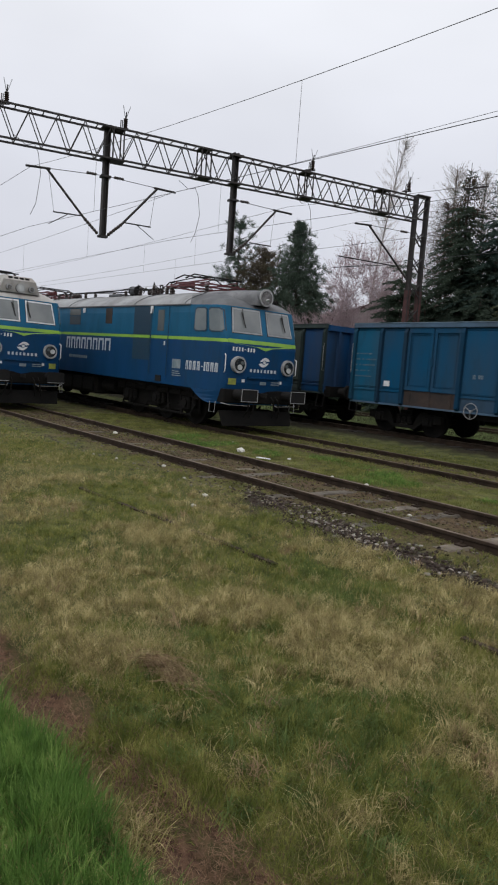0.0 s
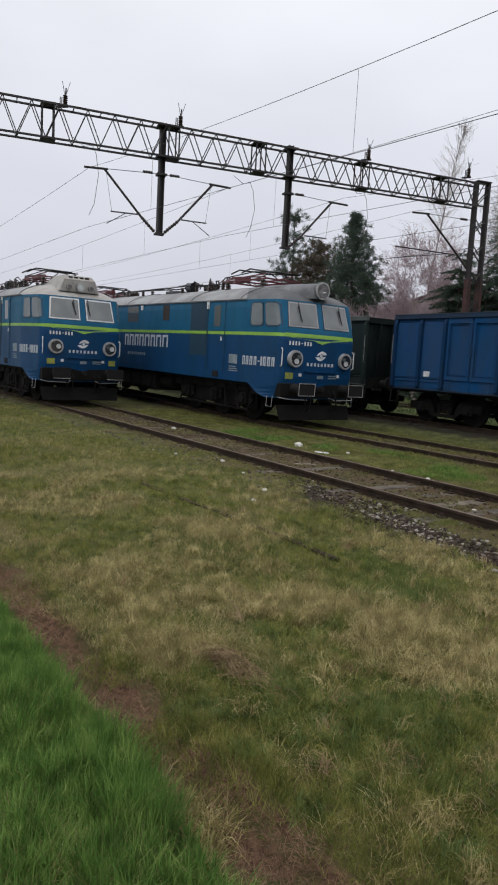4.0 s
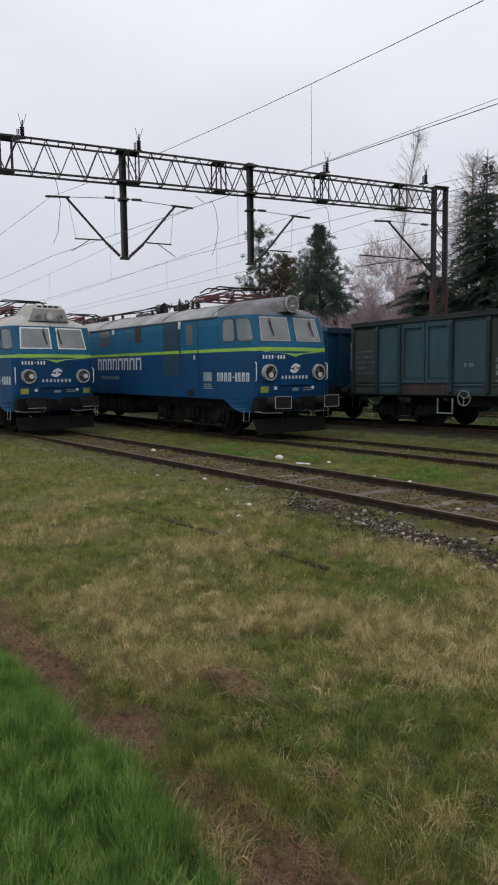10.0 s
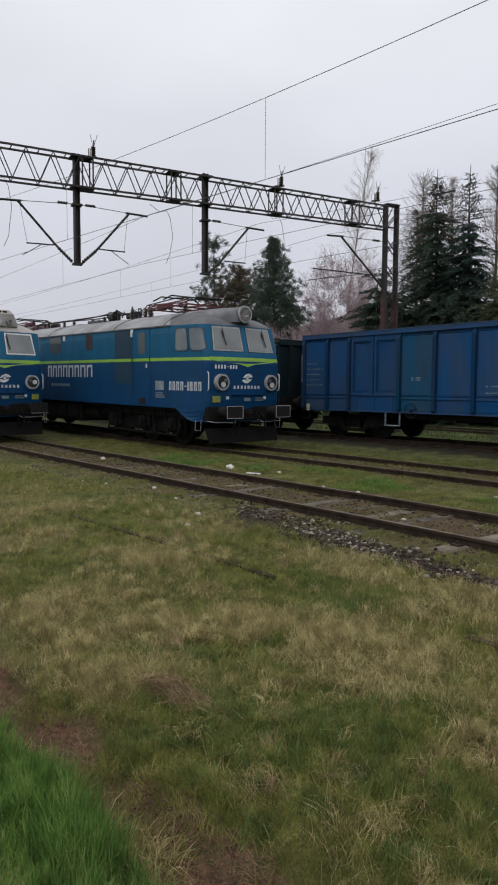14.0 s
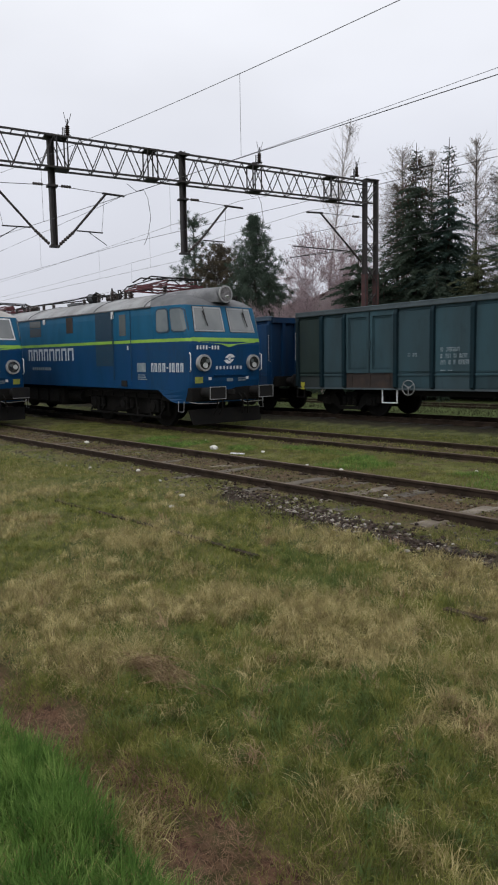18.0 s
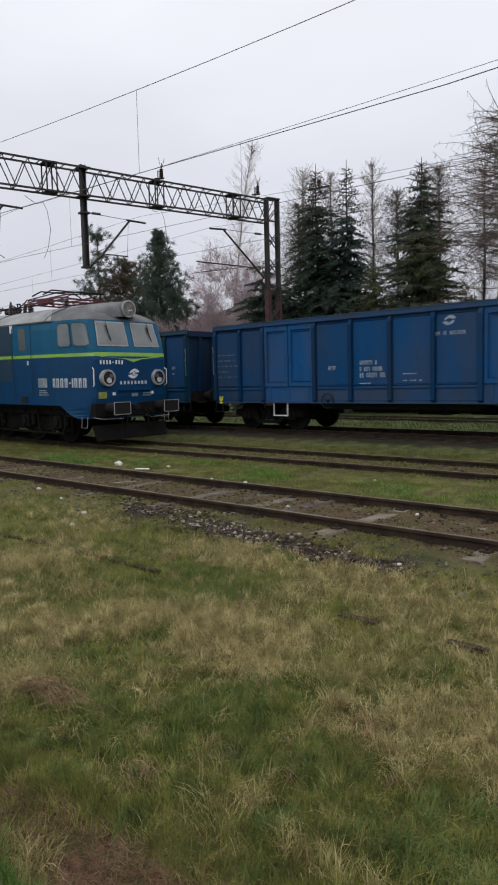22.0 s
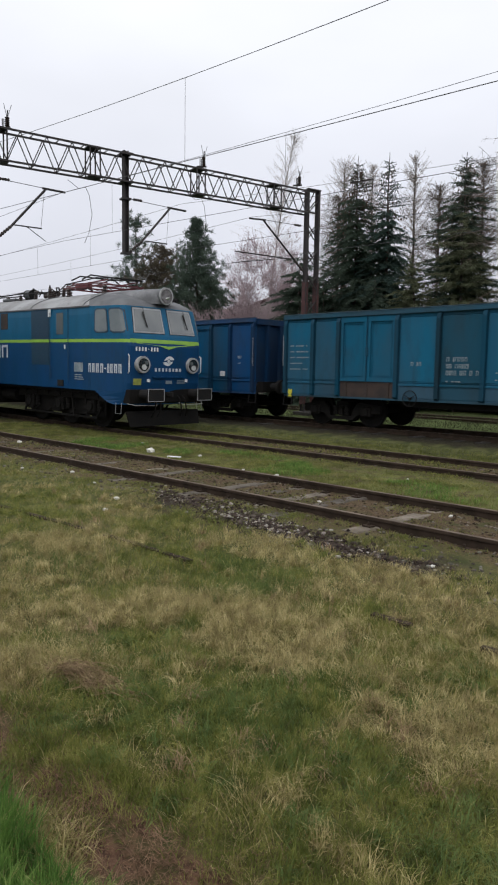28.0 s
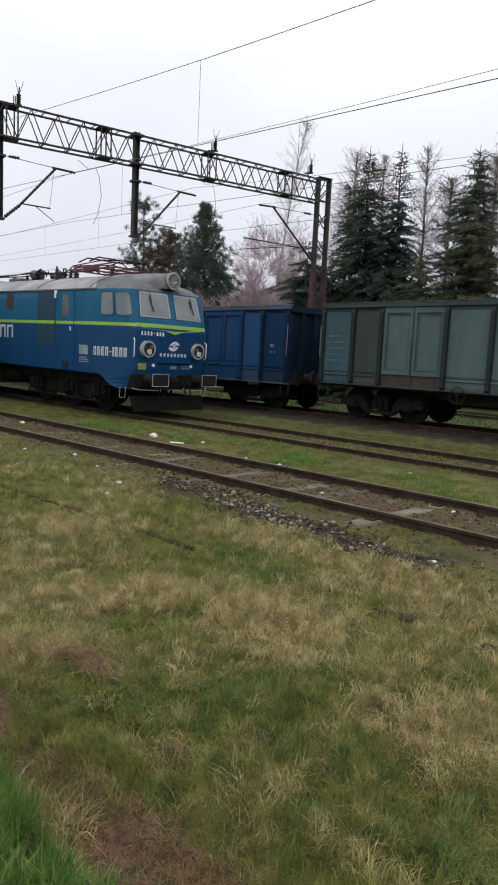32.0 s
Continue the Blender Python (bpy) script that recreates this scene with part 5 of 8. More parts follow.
# bay colours from the rear end to the front end of each wagon: panel, panel, door, four panels, door, panel, panel
WAGONS = [
    ("plain", [STEEL, MID, MID, MID, MID, MID, MID, MID, MID, MID], MID),
    ("mixed", [GREYG, GREEN, GREYG, GREEN, GREYG, GREEN, GREEN, GREYP, GREYG, ROYAL], GREEN),
    ("plain", [ROYAL, ROYAL, ROYAL, ROYAL, ROYAL, ROYAL, ROYAL, ROYAL, NAVY, NAVY], NAVY),
    ("mixed", [BEIGE, BEIGE, BRIGHT, BEIGE, GREYG, BEIGE, BEIGE, BRIGHT, BEIGE, DKG], GREEN),
    ("mixed", [GREYG, GREEN, ROYAL, GREYG, GREEN, GREEN, BEIGE, BRIGHT, GREYG, DKG], GREEN),
    ("plain", [GREYG, GREYT, GREYT, GREYT, GREYG, GREEN, GREYG, GREYG, GREEN, DKG], DKG),
    ("plain", [TEAL, STEEL, MID, STEEL, TEAL, STEEL, MID, STEEL, TEAL, MID], MID),
    ("plain", [ROYAL, ROYAL, ROYAL, MID, ROYAL, ROYAL, ROYAL, ROYAL, ROYAL, ROYAL], ROYAL),
    ("plain", [TEAL, DTEAL, GREYT, GREYT, GREYT, GREYT, GREYT, GREYT, GREYT, DTEAL], GREEN),
    ("mixed", [GREEN, GREYT, GREYT, GREYT, GREYT, GREYT, GREYT, GREYT, DTEAL, ROYAL], DTEAL),
    ("plain", [STEEL, TEAL, MID, MID, STEEL, MID, MID, ROYAL, ROYAL, ROYAL], MID),
    ("plain", [ROYAL, ROYAL, BRIGHT, ROYAL, ROYAL, ROYAL, ROYAL, BRIGHT, ROYAL, ROYAL], ROYAL),
    ("mixed", [TEAL, SEAG, BRIGHT, ROYAL, ROYAL, SEAG, MID, BRIGHT, TEAL, ROYAL], TEAL),
    ("plain", [STEEL, MID, MID, STEEL, MID, MID, STEEL, MID, NAVY, NAVY], MID),
    ("plain", [LTEAL, LTEAL, LTEAL, LTEAL, TEAL, LTEAL, LTEAL, LTEAL, LTEAL, ROYAL], TEAL),
    ("plain", [BRIGHT, BRIGHT, BRIGHT, ROYAL, ROYAL, MID, MID, MID, MID, ROYAL], ROYAL),
    ("mixed", [GREYT, GREYG, GREYP, GREYP, GREYP, GREYP, GREYP, GREYP, GREYP, DTEAL], GREEN),
    ("plain", [MID, NAVY, NAVY, NAVY, NAVY, NAVY, NAVY, ROYAL, ROYAL, NAVY], NAVY),
    ("plain", [MID] * 10, NAVY),
    ("plain", [NAVY] * 10, NAVY),
]
WORDS = {MID: "blue", DKG: "sooty dark green", GREEN: "dark grey-green", NAVY: "navy blue", ROYAL: "royal blue", TEAL: "teal blue", DTEAL: "dark teal", GREYT: "faded grey-blue"}
wagons, wheelsets = [], []


def build_wagon(index, style, bays, trim):
    words = WORDS[trim]
    low = 1.0 if index in (1, 2, 3, 4, 5, 16) else 0.86     # height of the sill's lower edge
    label = f"{words} open goods wagon with {'mismatched repainted panels' if style == 'mixed' else 'ribbed steel sides'}"
    w = thing("open_wagon", None, label, "goods wagon", "wagons of the passing train")
    r = random.Random(40 + index)
    rusty = index in (0, 1, 5, 6, 8, 9, 10, 13, 14, 16)         # drop flaps that have lost their paint
    part("underframe", cached("underframe", underframe_bm), M["underbody"], w)
    part("floor", cached("wagon_floor", lambda: box(B(), -BODY, BODY, -1.36, 1.36, 1.10, 1.16)), M["rust_board"], w)
    for e in (-1, 1):
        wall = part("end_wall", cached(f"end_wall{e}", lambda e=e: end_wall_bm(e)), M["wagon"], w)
        # the end bay's paint, darkened to put the end's shade into the colour
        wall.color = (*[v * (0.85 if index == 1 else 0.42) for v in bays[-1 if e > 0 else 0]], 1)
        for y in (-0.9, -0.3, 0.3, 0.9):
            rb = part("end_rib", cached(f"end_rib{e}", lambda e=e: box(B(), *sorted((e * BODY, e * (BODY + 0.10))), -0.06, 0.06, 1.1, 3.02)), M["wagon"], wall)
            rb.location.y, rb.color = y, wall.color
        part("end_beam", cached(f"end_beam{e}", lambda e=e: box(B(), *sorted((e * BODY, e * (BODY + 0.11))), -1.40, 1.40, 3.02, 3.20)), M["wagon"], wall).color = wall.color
        for s in (-1, 1):
            part("buffer", cached(f"wagon_buffer{e}{s}", lambda e=e, s=s: buffer_bm(e, s)), M["black"], w)
        rail = part("end_handle", cached(f"end_handle{e}", lambda e=e: polyline(B(), [(e * 6.37, -1.44, 1.72), (e * 6.37, -1.52, 1.74), (e * 6.37, -1.52, 2.62), (e * 6.37, -1.44, 2.64)], 0.0075, 6)), M["lamp_ring"], w)
        part("coupling", cached(f"coupling{e}", lambda e=e: polyline(B(), [(e * 6.6, 0, 1.04), (e * 6.84, 0, 1.04), (e * 6.98, 0, 0.84), (e * 7.02, 0, 1.0)], 0.04, 6)), M["black"], w)
        part("corner_step", cached(f"corner_step{e}", lambda e=e: polyline(B(), [(e * 6.1, -1.36, 0.95), (e * 6.1, -1.42, 0.55), (e * 6.42, -1.42, 0.55), (e * 6.42, -1.36, 0.95)], 0.02, 6)), M["black"], w)
    for s in (-1, 1):
        side = part("side_rail", cached(f"side_rail{s}{low}", lambda s=s: side_rail_bm(s, low)), M["wagon"], w)
        worn = 0.075 if index in (0, 3, 6, 9, 10, 13, 17) else 0.018
        side.color = (*[0.8 * v + worn for v in trim], 1)
        flange = part("top_flange", cached(f"top_flange{s}", lambda s=s: box(B(), -BODY - 0.02, BODY + 0.02, *sorted((s * 1.352, s * 1.498)), TOPZ, TOPZ + 0.022)), M["wagon"], w)
        dusty = 0.17 if index in (0, 3, 6, 9, 10, 13, 17) else 0.055      # pale dust on the top of some wagons
        flange.color = (*[0.55 * v + dusty * k for v, k in zip(trim, (0.85, 1.0, 1.05))], 1)
        for i, (x0, x1) in enumerate(zip(EDGES, EDGES[1:])):
            c = bays[i] if s < 0 else trim
            k = r.uniform(0.88, 1.12)
            c = (*[v * k for v in c], 1)
            y = s * 1.38
            if i in (2, 7):
                mid = (x0 + x1) / 2
                for j, (a, b2) in enumerate(((x0 + 0.07, mid - 0.025), (mid + 0.025, x1 - 0.07))):
                    ob = part("door_leaf", cached(f"leaf{i}{j}", lambda a=a, b2=b2: leaf_bm(a, b2)), M["wagon"], w)
                    ob.location.y, ob.color = y, c
                    if s > 0:
                        ob.rotation_euler.z, ob.location.x = math.pi, a + b2
                        ob.rotation_euler.z = 0
                flap = part("drop_flap", cached(f"flap{i}{low}{rusty}", lambda x0=x0, x1=x1: flap_bm(x0 + 0.04, x1 - 0.04, low)),
                            M["rust_board"] if rusty else M["wagon"], w)
                flap.location.y, flap.color = y, c
                lock = part("door_lock", cached(f"lock{i}", lambda mid=mid: rod(box(B(), mid - 0.05, mid + 0.05, -0.10, -0.06, 2.0, 2.25, 0.01), (mid, -0.085, 1.36), (mid, -0.085, 2.95), 0.016, 6)), M["wagon"], w)
                lock.location.y, lock.color = y, (*[v * 0.7 for v in c[:3]], 1)
            else:
                ob = part("side_panel", cached(f"panel{i}", lambda x0=x0, x1=x1: panel_bm(x0, x1, 1.24, 3.09)), M["wagon"], w)
                ob.location.y, ob.color = y, c
                grime = r.choice((0.0, 0.15, 0.3, 0.6))
                ob = part("panel_foot", cached(f"foot{i}{low}", lambda x0=x0, x1=x1: foot_bm(x0, x1, low)), M["wagon"], w)
                ob.location.y, ob.color = y, (*[v * (0.9 - 0.5 * grime) + g * grime for v, g in zip(c, (0.05, 0.05, 0.052))], 1)
        for i, x in enumerate(EDGES):
            if s > 0 and i % 2:
                continue
            xx = min(max(x, -BODY + 0.06), BODY - 0.06)
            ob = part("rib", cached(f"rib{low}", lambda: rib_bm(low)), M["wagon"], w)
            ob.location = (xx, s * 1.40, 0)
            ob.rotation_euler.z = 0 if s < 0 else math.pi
            # ribs at about half the side's colour, their shading painted in
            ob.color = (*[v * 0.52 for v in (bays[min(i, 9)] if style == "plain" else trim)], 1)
    for e in (-1, 1):
        bog = part("bogie", cached("wagon_bogie", bogie_bm), M["underbody"], w)
        bog.location.x = e * 4.5
        for dx in (-0.9, 0.9):
            ws = part("wheelset", cached("wagon_wheelset", wheelset_bm), M["underbody"], bog)
            ws.location = (dx, 0, WHEEL)
            wheelsets.append((ws, dx))
    wheel = part("brake_wheel", cached(f"brake_wheel{index in (0, 5, 9, 12)}", handwheel_bm), M["lamp_ring"] if index in (0, 5, 9, 12) else M["black"], w)
    wheel.location, wheel.scale = (-1.98, -1.40, 0.90), (0.86, 1, 0.86)
    if index in (5, 7, 9, 11, 12, 13):
        tone = "lamp_ring" if index == 12 else "white" if index in (9, 11) else "faded_white"
        st = part("ladder_step", cached(f"ladder_step_{tone}", step_bm), M[tone], w)
        st.location = (-3.75 if index in (11, 12) else -2.7, -1.36, 0.46)
    # stencilled data, emblem, labels
    tone = M["stencil"] if index in (11, 12, 15, 16) else M["faded_white"]
    for x, z, key, rows in ((-0.98, 1.86, "data_a", [(6, 0.11), (7, 0.11), (8, 0.12), (4, 0.06)]), (-6.20, 2.30, "data_b", [(7, 0.07), (8, 0.07), (8, 0.07), (6, 0.06), (8, 0.06)]),
                            (5.65, 1.95, "data_c", [(2, 0.09), (2, 0.07)]), (-2.0, 1.75, "data_d", [(3, 0.10)]), (0.32, 1.58, "data_e", [(5, 0.05), (5, 0.05)])):
        if r.random() < 0.85 and not (key == "data_b" and index in (1, 2, 4)):
            pale = M["ghost"] if key == "data_b" and index not in (13, 14, 15) else tone
            mk = tagged(part("stencilled_data", cached(f"{key}{index % 3}{pale.name}", lambda rows=rows: marks_bm(rows, index)), pale, w), kind="stuff")
            mk.location = (x + r.uniform(-0.05, 0.05), -1.4315, z)
    if style == "plain" and index != 5 or index in (1, 9):
        bm_key = f"wagon_emblem{style}{tone.name}"
        em = part("emblem", cached(bm_key, lambda: swoosh(B(), lambda u, v, k: (u, -0.007 * k, v), 0.36)), tone if style == "plain" else M["yellow"], w)
        em.location = (1.62, -1.431, 2.85)
        nm = tagged(part("name_bar", cached(f"wagon_name{tone.name}", lambda: marks_bm([(8, 0.09)], 5)), tone, w), kind="stuff")
        nm.location = (1.22, -1.4315, 2.5)
    if index in (0, 2, 3, 6, 7, 10, 14, 15):
        tag = part("card_holder", cached("card", lambda: box(B(), -0.11, 0.11, -0.012, 0.0, -0.08, 0.08)), M["white"], w)
        tag.location = (4.9 if index % 2 or index == 14 else -4.95, -1.4345, 1.46)
    spots = [5.62] * (index in (3, 7, 8, 14)) + [-6.12] * (index in (7, 9, 10, 11, 13, 14, 15))
    for x in spots:
        faded = index == 3 or index == 7 and x < 0
        tag = part("yellow_marker", cached(f"marker_{faded}", marker_bm), M["faded_yellow"] if faded else M["yellow"], w)
        tag.location, tag.scale = (x, -1.455, 0.92), (0.62, 1, 0.72)
    if index == 5:
        g = tagged(part("spray_tag", cached("graffiti", graffiti_bm), M["white"], w), kind="stuff")
        g.location = (1.30, -1.4315, 1.38)
    if index in (2, 4, 7):
        plate = part("end_marker", cached("end_marker", lambda: end_marker_bm()), M["yellow"], w, "small yellow marker on the end wall")
        plate.location = (BODY + 0.16, -0.95, 2.62)
    if index in (2, 15):
        b2 = part("red_lamp_plate", cached("redmark", lambda: box(B(), -0.06, 0.06, -0.02, 0.02, -0.05, 0.05)), M["rust_red"], w)
        b2.location = (-0.2, -1.37, 1.0)
    wagons.append(w)
    return w


def marker_bm():
    """A small shield on a foot, hung at the sill."""
    bm = prism(B(), [(-0.10, 0.17), (-0.115, 0.02), (-0.04, -0.08), (0.04, -0.08), (0.115, 0.02), (0.10, 0.17), (0.035, 0.14), (0.0, 0.06), (-0.035, 0.14)], lambda u, v, k: (u, 0.012 - 0.024 * k, v))
    return box(bm, -0.11, 0.11, -0.02, 0.012, -0.15, -0.09)


def end_marker_bm():
    """Two small discs, one above the other, with a neck between them."""
    bm = rod(B(), (-0.04, 0, 0.0), (0.02, 0, 0.0), 0.12, 14)
    rod(bm, (-0.04, 0, 0.20), (0.02, 0, 0.20), 0.085, 14)
    box(bm, -0.03, 0.015, -0.035, 0.035, 0.24, 0.42)
    return box(bm, -0.03, 0.012, -0.30, 0.30, 0.09, 0.115)


def end_wall_bm(e):
    return box(B(), *sorted((e * (BODY - 0.05), e * BODY)), -1.39, 1.39, 1.1, 3.12)


def side_rail_bm(s, low):
    bm = box(B(), -BODY - 0.02, BODY + 0.02, *sorted((s * 1.36, s * 1.49)), 3.09, TOPZ, 0.015)
    box(bm, -BODY, BODY, *sorted((s * 1.37, s * 1.43)), low - 0.03, low + 0.02)
    return bm


def flap_bm(x0, x1, low):
    bm = box(B(), x0, x1, -0.03, 0.02, low - 0.01, 1.31, 0.01)
    for k in range(3):
        x = x0 + (0.12 + 0.38 * k) * (x1 - x0)
        box(bm, x - 0.035, x + 0.035, -0.055, -0.03, low + 0.02, 1.30, 0.006)
    return bm


def rib_bm(low):
    return prism(B(), [(0.0, low - 0.01), (-0.115, low + 0.06), (-0.115, 2.95), (-0.05, 3.10), (0.0, 3.10)], lambda u, v, k: (0.055 if k else -0.055, u, v))


for i, spec in enumerate(WAGONS):
    build_wagon(i, *spec)


# ---------------------------------------------------------------- overhead line: portal, brackets, wires
U = Vector((0.2246, 0.9745, 0)).normalized()        # the portal stands a little askew to the tracks
N = Vector((U.y, -U.x, 0))
P1 = Vector((-6.0, 3.03, 0))


def at(u, z, n=0.0):
    p = P1 + U * u + N * n
    return (p.x, p.y, z)


def build_portal():
    portal = thing("overhead_line_portal", None, "dark steel lattice portal spanning the tracks", "portal")
    lo, hi, zb, zt, half = -11.0, 12.45, 8.06, 8.98, 0.24
    top = lambda u: 9.02 - 0.012 * u                   # the upper chord falls a little towards the far column
    for za, zc in ((zb, zb), (top(lo), top(hi))):
        for n in (-half, half):
            part("chord", bar(B(), at(lo, za, n), at(hi, zc, n), 0.055), M["steel_dark"], portal)
    step = 0.82
    k = 0
    u = lo
    while u < hi - 0.3:
        for n in (-half, half):
            a, b2 = at(u, zb, n), at(u + step / 2, top(u + step / 2), n)
            c = at(u + step, zb, n)
            part("diagonal", bar(B(), a, b2, 0.028), M["steel_dark"], portal)
            if u + step <= hi:
                part("diagonal", bar(B(), b2, c, 0.028), M["steel_dark"], portal)
        for z in (zb, top(u)):
            s = 1 if k % 2 else -1
            part("batten", bar(B(), at(u, z, -half), at(u, z, half), 0.03, 0.02), M["steel_dark"], portal)
        u += step
        k += 1
    for uu in (-7.6, -3.55, 0.32, 3.3, 7.25, 10.6):
        for n in (-half, half):
            for d in (-0.17, 0.17):
                part("splice_post", bar(B(), at(uu + d, zb, n), at(uu + d, top(uu), n), 0.036), M["steel_dark"], portal)
        part("splice_plate", bar(B(), at(uu - 0.22, zb - 0.02, 0), at(uu + 0.22, zb - 0.02, 0), 0.5, 0.035), M["steel_dark"], portal)
        part("splice_plate", bar(B(), at(uu - 0.22, top(uu) + 0.02, 0), at(uu + 0.22, top(uu) + 0.02, 0), 0.5, 0.03), M["steel_dark"], portal)
    # lattice columns at both ends
    for u0 in (12.20, -10.9):
        col = part("column", lattice_column_legs(u0), M["steel_dark"], portal, "rusting double-channel column")
        z = 0.6
        i = 0
        while z < 8.5:
            for n in (-0.10, 0.10):
                part("lacing", bar(B(), at(u0 + 0.03, z, n), at(u0 + 0.47, z + 0.5, n) if i % 2 else at(u0 + 0.47, z - 0.5, n), 0.035), M["steel_dark"], col)
            z += 0.5
            i += 1
        for uu in (u0, u0 + 0.54):
            part("red_band", bar(B(), at(uu, 0.4, 0.0), at(uu, 5.35, 0.0), 0.24, 0.125), M["rust_red"], col)
        part("footing", box(B(), *sorted((at(u0 - 0.3, 0, 0)[0] - 0.3, at(u0 + 0.8, 0, 0)[0] + 0.3)), at(u0 - 0.2, 0)[1], at(u0 + 0.7, 0)[1], -0.3, 0.10, 0.03), M["oily_sleeper"], col)
    # hanging posts
    for u0, zb2 in ((0.0, 5.66), (4.45, 5.70)):
        post = part("hanging_post", box_along(u0, zb2, 9.12), M["steel_dark"], portal, "dark steel post hanging from the portal")
        for z in (8.06, 9.0):
            part("clamp", bar(B(), at(u0 - 0.2, z, 0.0), at(u0 + 0.2, z, 0.0), 0.50, 0.04), M["steel_dark"], post)
        part("collar", bar(B(), at(u0 - 0.16, 7.52), at(u0 + 0.16, 7.52), 0.3, 0.06), M["steel_dark"], post)
        part("foot_plate", bar(B(), at(u0 - 0.15, zb2), at(u0 + 0.15, zb2), 0.26, 0.06), M["steel_dark"], post)
    # insulator horns on top
    for uu in (-7.2, -3.05, 0.56, 7.48, 11.8):
        horn = part("horn_gap", bar(B(), at(uu - 0.28, zt + 0.07), at(uu + 0.1, zt + 0.14), 0.06), M["steel_dark"], portal, "ribbed insulator with thin arcing horns")
        part("insulator", ribbed(B(), at(uu, zt + 0.10), at(uu, zt + 0.46), 0.078, 6), M["insulator"], horn)
        bm = B()
        rod(bm, at(uu, zt + 0.42), at(uu + 0.02, zt + 0.66), 0.022, 6)
        for d in (-0.10, 0.14):
            rod(bm, at(uu, zt + 0.40), at(uu + d, zt + 0.85), 0.009, 5)
        part("arcing_horn", bm, M["wire"], horn)
        part("bracket", polyline(B(), [at(uu - 0.15, zt), at(uu - 0.15, zt + 0.38), at(uu - 0.1, zt + 0.38), at(uu - 0.1, zt)], 0.016, 5), M["steel_dark"], horn)
    # cantilevers
    for u0, s, reach, zf in ((0.0, -1, 1.82, 5.72), (0.0, 1, 1.74, 5.72), (4.45, 1, 1.70, 5.76), (12.20, -1, 2.10, 5.80)):
        foot, knee = u0 + s * 0.16, u0 + s * reach
        zk = 7.46 if u0 < 12 else 7.56
        can = part("cantilever", rod(B(), at(foot + s * 0.45, zf + 0.42), at(knee, zk), 0.038, 8), M["steel_dark"], portal, "slanted tube bracket that carries the wires")
        part("insulator", ribbed(B(), at(foot, zf), at(foot + s * 0.45, zf + 0.42), 0.06, 6), M["insulator"], can)
        part("end_tube", rod(B(), at(knee - s * 0.12, zk + 0.0), at(knee + s * 0.62, zk - 0.03), 0.036, 8), M["steel_dark"], can)
        part("top_tie", rod(B(), at(u0 + s * 0.1, 7.55), at(knee, zk), 0.011, 5), M["wire"], can)
        part("tie_insulator", ribbed(B(), at(u0 + s * 0.28, 7.55), at(u0 + s * 0.60, 7.55), 0.052, 4), M["insulator"], can)
        st0 = u0 + s * 0.72
        st1 = u0 + s * (1.58 if u0 < 12 else 3.35)
        part("registration_tube", rod(B(), at(st0, 6.20), at(st1, 6.19 if u0 < 12 else 6.24), 0.022, 6), M["steel_dark"], can)
        part("steady_arm", rod(B(), at(st0 + s * 0.38, 6.19), at(st1 + s * 0.12, 5.80), 0.013, 5), M["steel_dark"], can)
        part("hanger", rod(B(), at(knee - s * 0.06, zk - 0.05), at(st1 - s * 0.03, 6.2), 0.006, 4), M["wire"], can) if u0 < 12 else None


def lattice_column_legs(u0):
    bm = B()
    for uu in (u0, u0 + 0.54):
        for n in (-0.10, 0.10):
            bar(bm, at(uu, 0.0, n), at(uu, 9.0, n), 0.035, 0.11)
        bar(bm, at(uu, 5.3, 0), at(uu, 9.0, 0), 0.20, 0.03)
    bar(bm, at(u0 - 0.06, 9.0), at(u0 + 0.58, 9.0), 0.36, 0.04)
    return bm


def box_along(u0, z0, z1):
    bm = B()
    for d in (-0.07, 0.07):
        bar(bm, at(u0 + d, z0), at(u0 + d, z1), 0.15, 0.03)
    bar(bm, at(u0, z0), at(u0, z1), 0.02, 0.12)
    return bm


build_portal()


def sagging(p, q, sag, n=16):
    p, q = Vector(p), Vector(q)
    return [tuple(p.lerp(q, i / n) - Vector((0, 0, sag * 4 * (i / n) * (1 - i / n)))) for i in range(n + 1)]


def build_catenary(y, xs, label, zc, fall, zm, zfar, sag, drops):
    """Contact wire and messenger of one track, with droppers."""
    line = thing("overhead_line", None, label, "overhead wire", "overhead lines")
    xe = 44.0
    contact = lambda x: zc - fall * min(max(x - xs, 0), 18)
    mess = sagging((xs, y, zm), (xe, y, zfar), sag, 32)
    part("messenger_wire", polyline(B(), mess, 0.0055, 5), M["wire"], line)
    part("messenger_wire", polyline(B(), sagging((-62, y, zm), (xs, y, zm), 0.45, 32), 0.0065, 5), M["wire"], line)
    part("contact_wire", polyline(B(), [(-62, y, zc + 0.1), (xs, y, zc), (xs + 18, y, contact(60)), (xe, y, contact(60))], 0.0062, 5), M["wire"], line)
    for x in drops:
        f = (x - xs) / (xe - xs)
        top = zm + (zfar - zm) * f - sag * 4 * f * (1 - f) if f > 0 else zm - 0.45 * 4 * ((x + 62) / (xs + 62)) * (1 - (x + 62) / (xs + 62))
        part("dropper", rod(B(), (x, y, top), (x, y, contact(x)), 0.0045, 4), M["wire"], line)
    return line


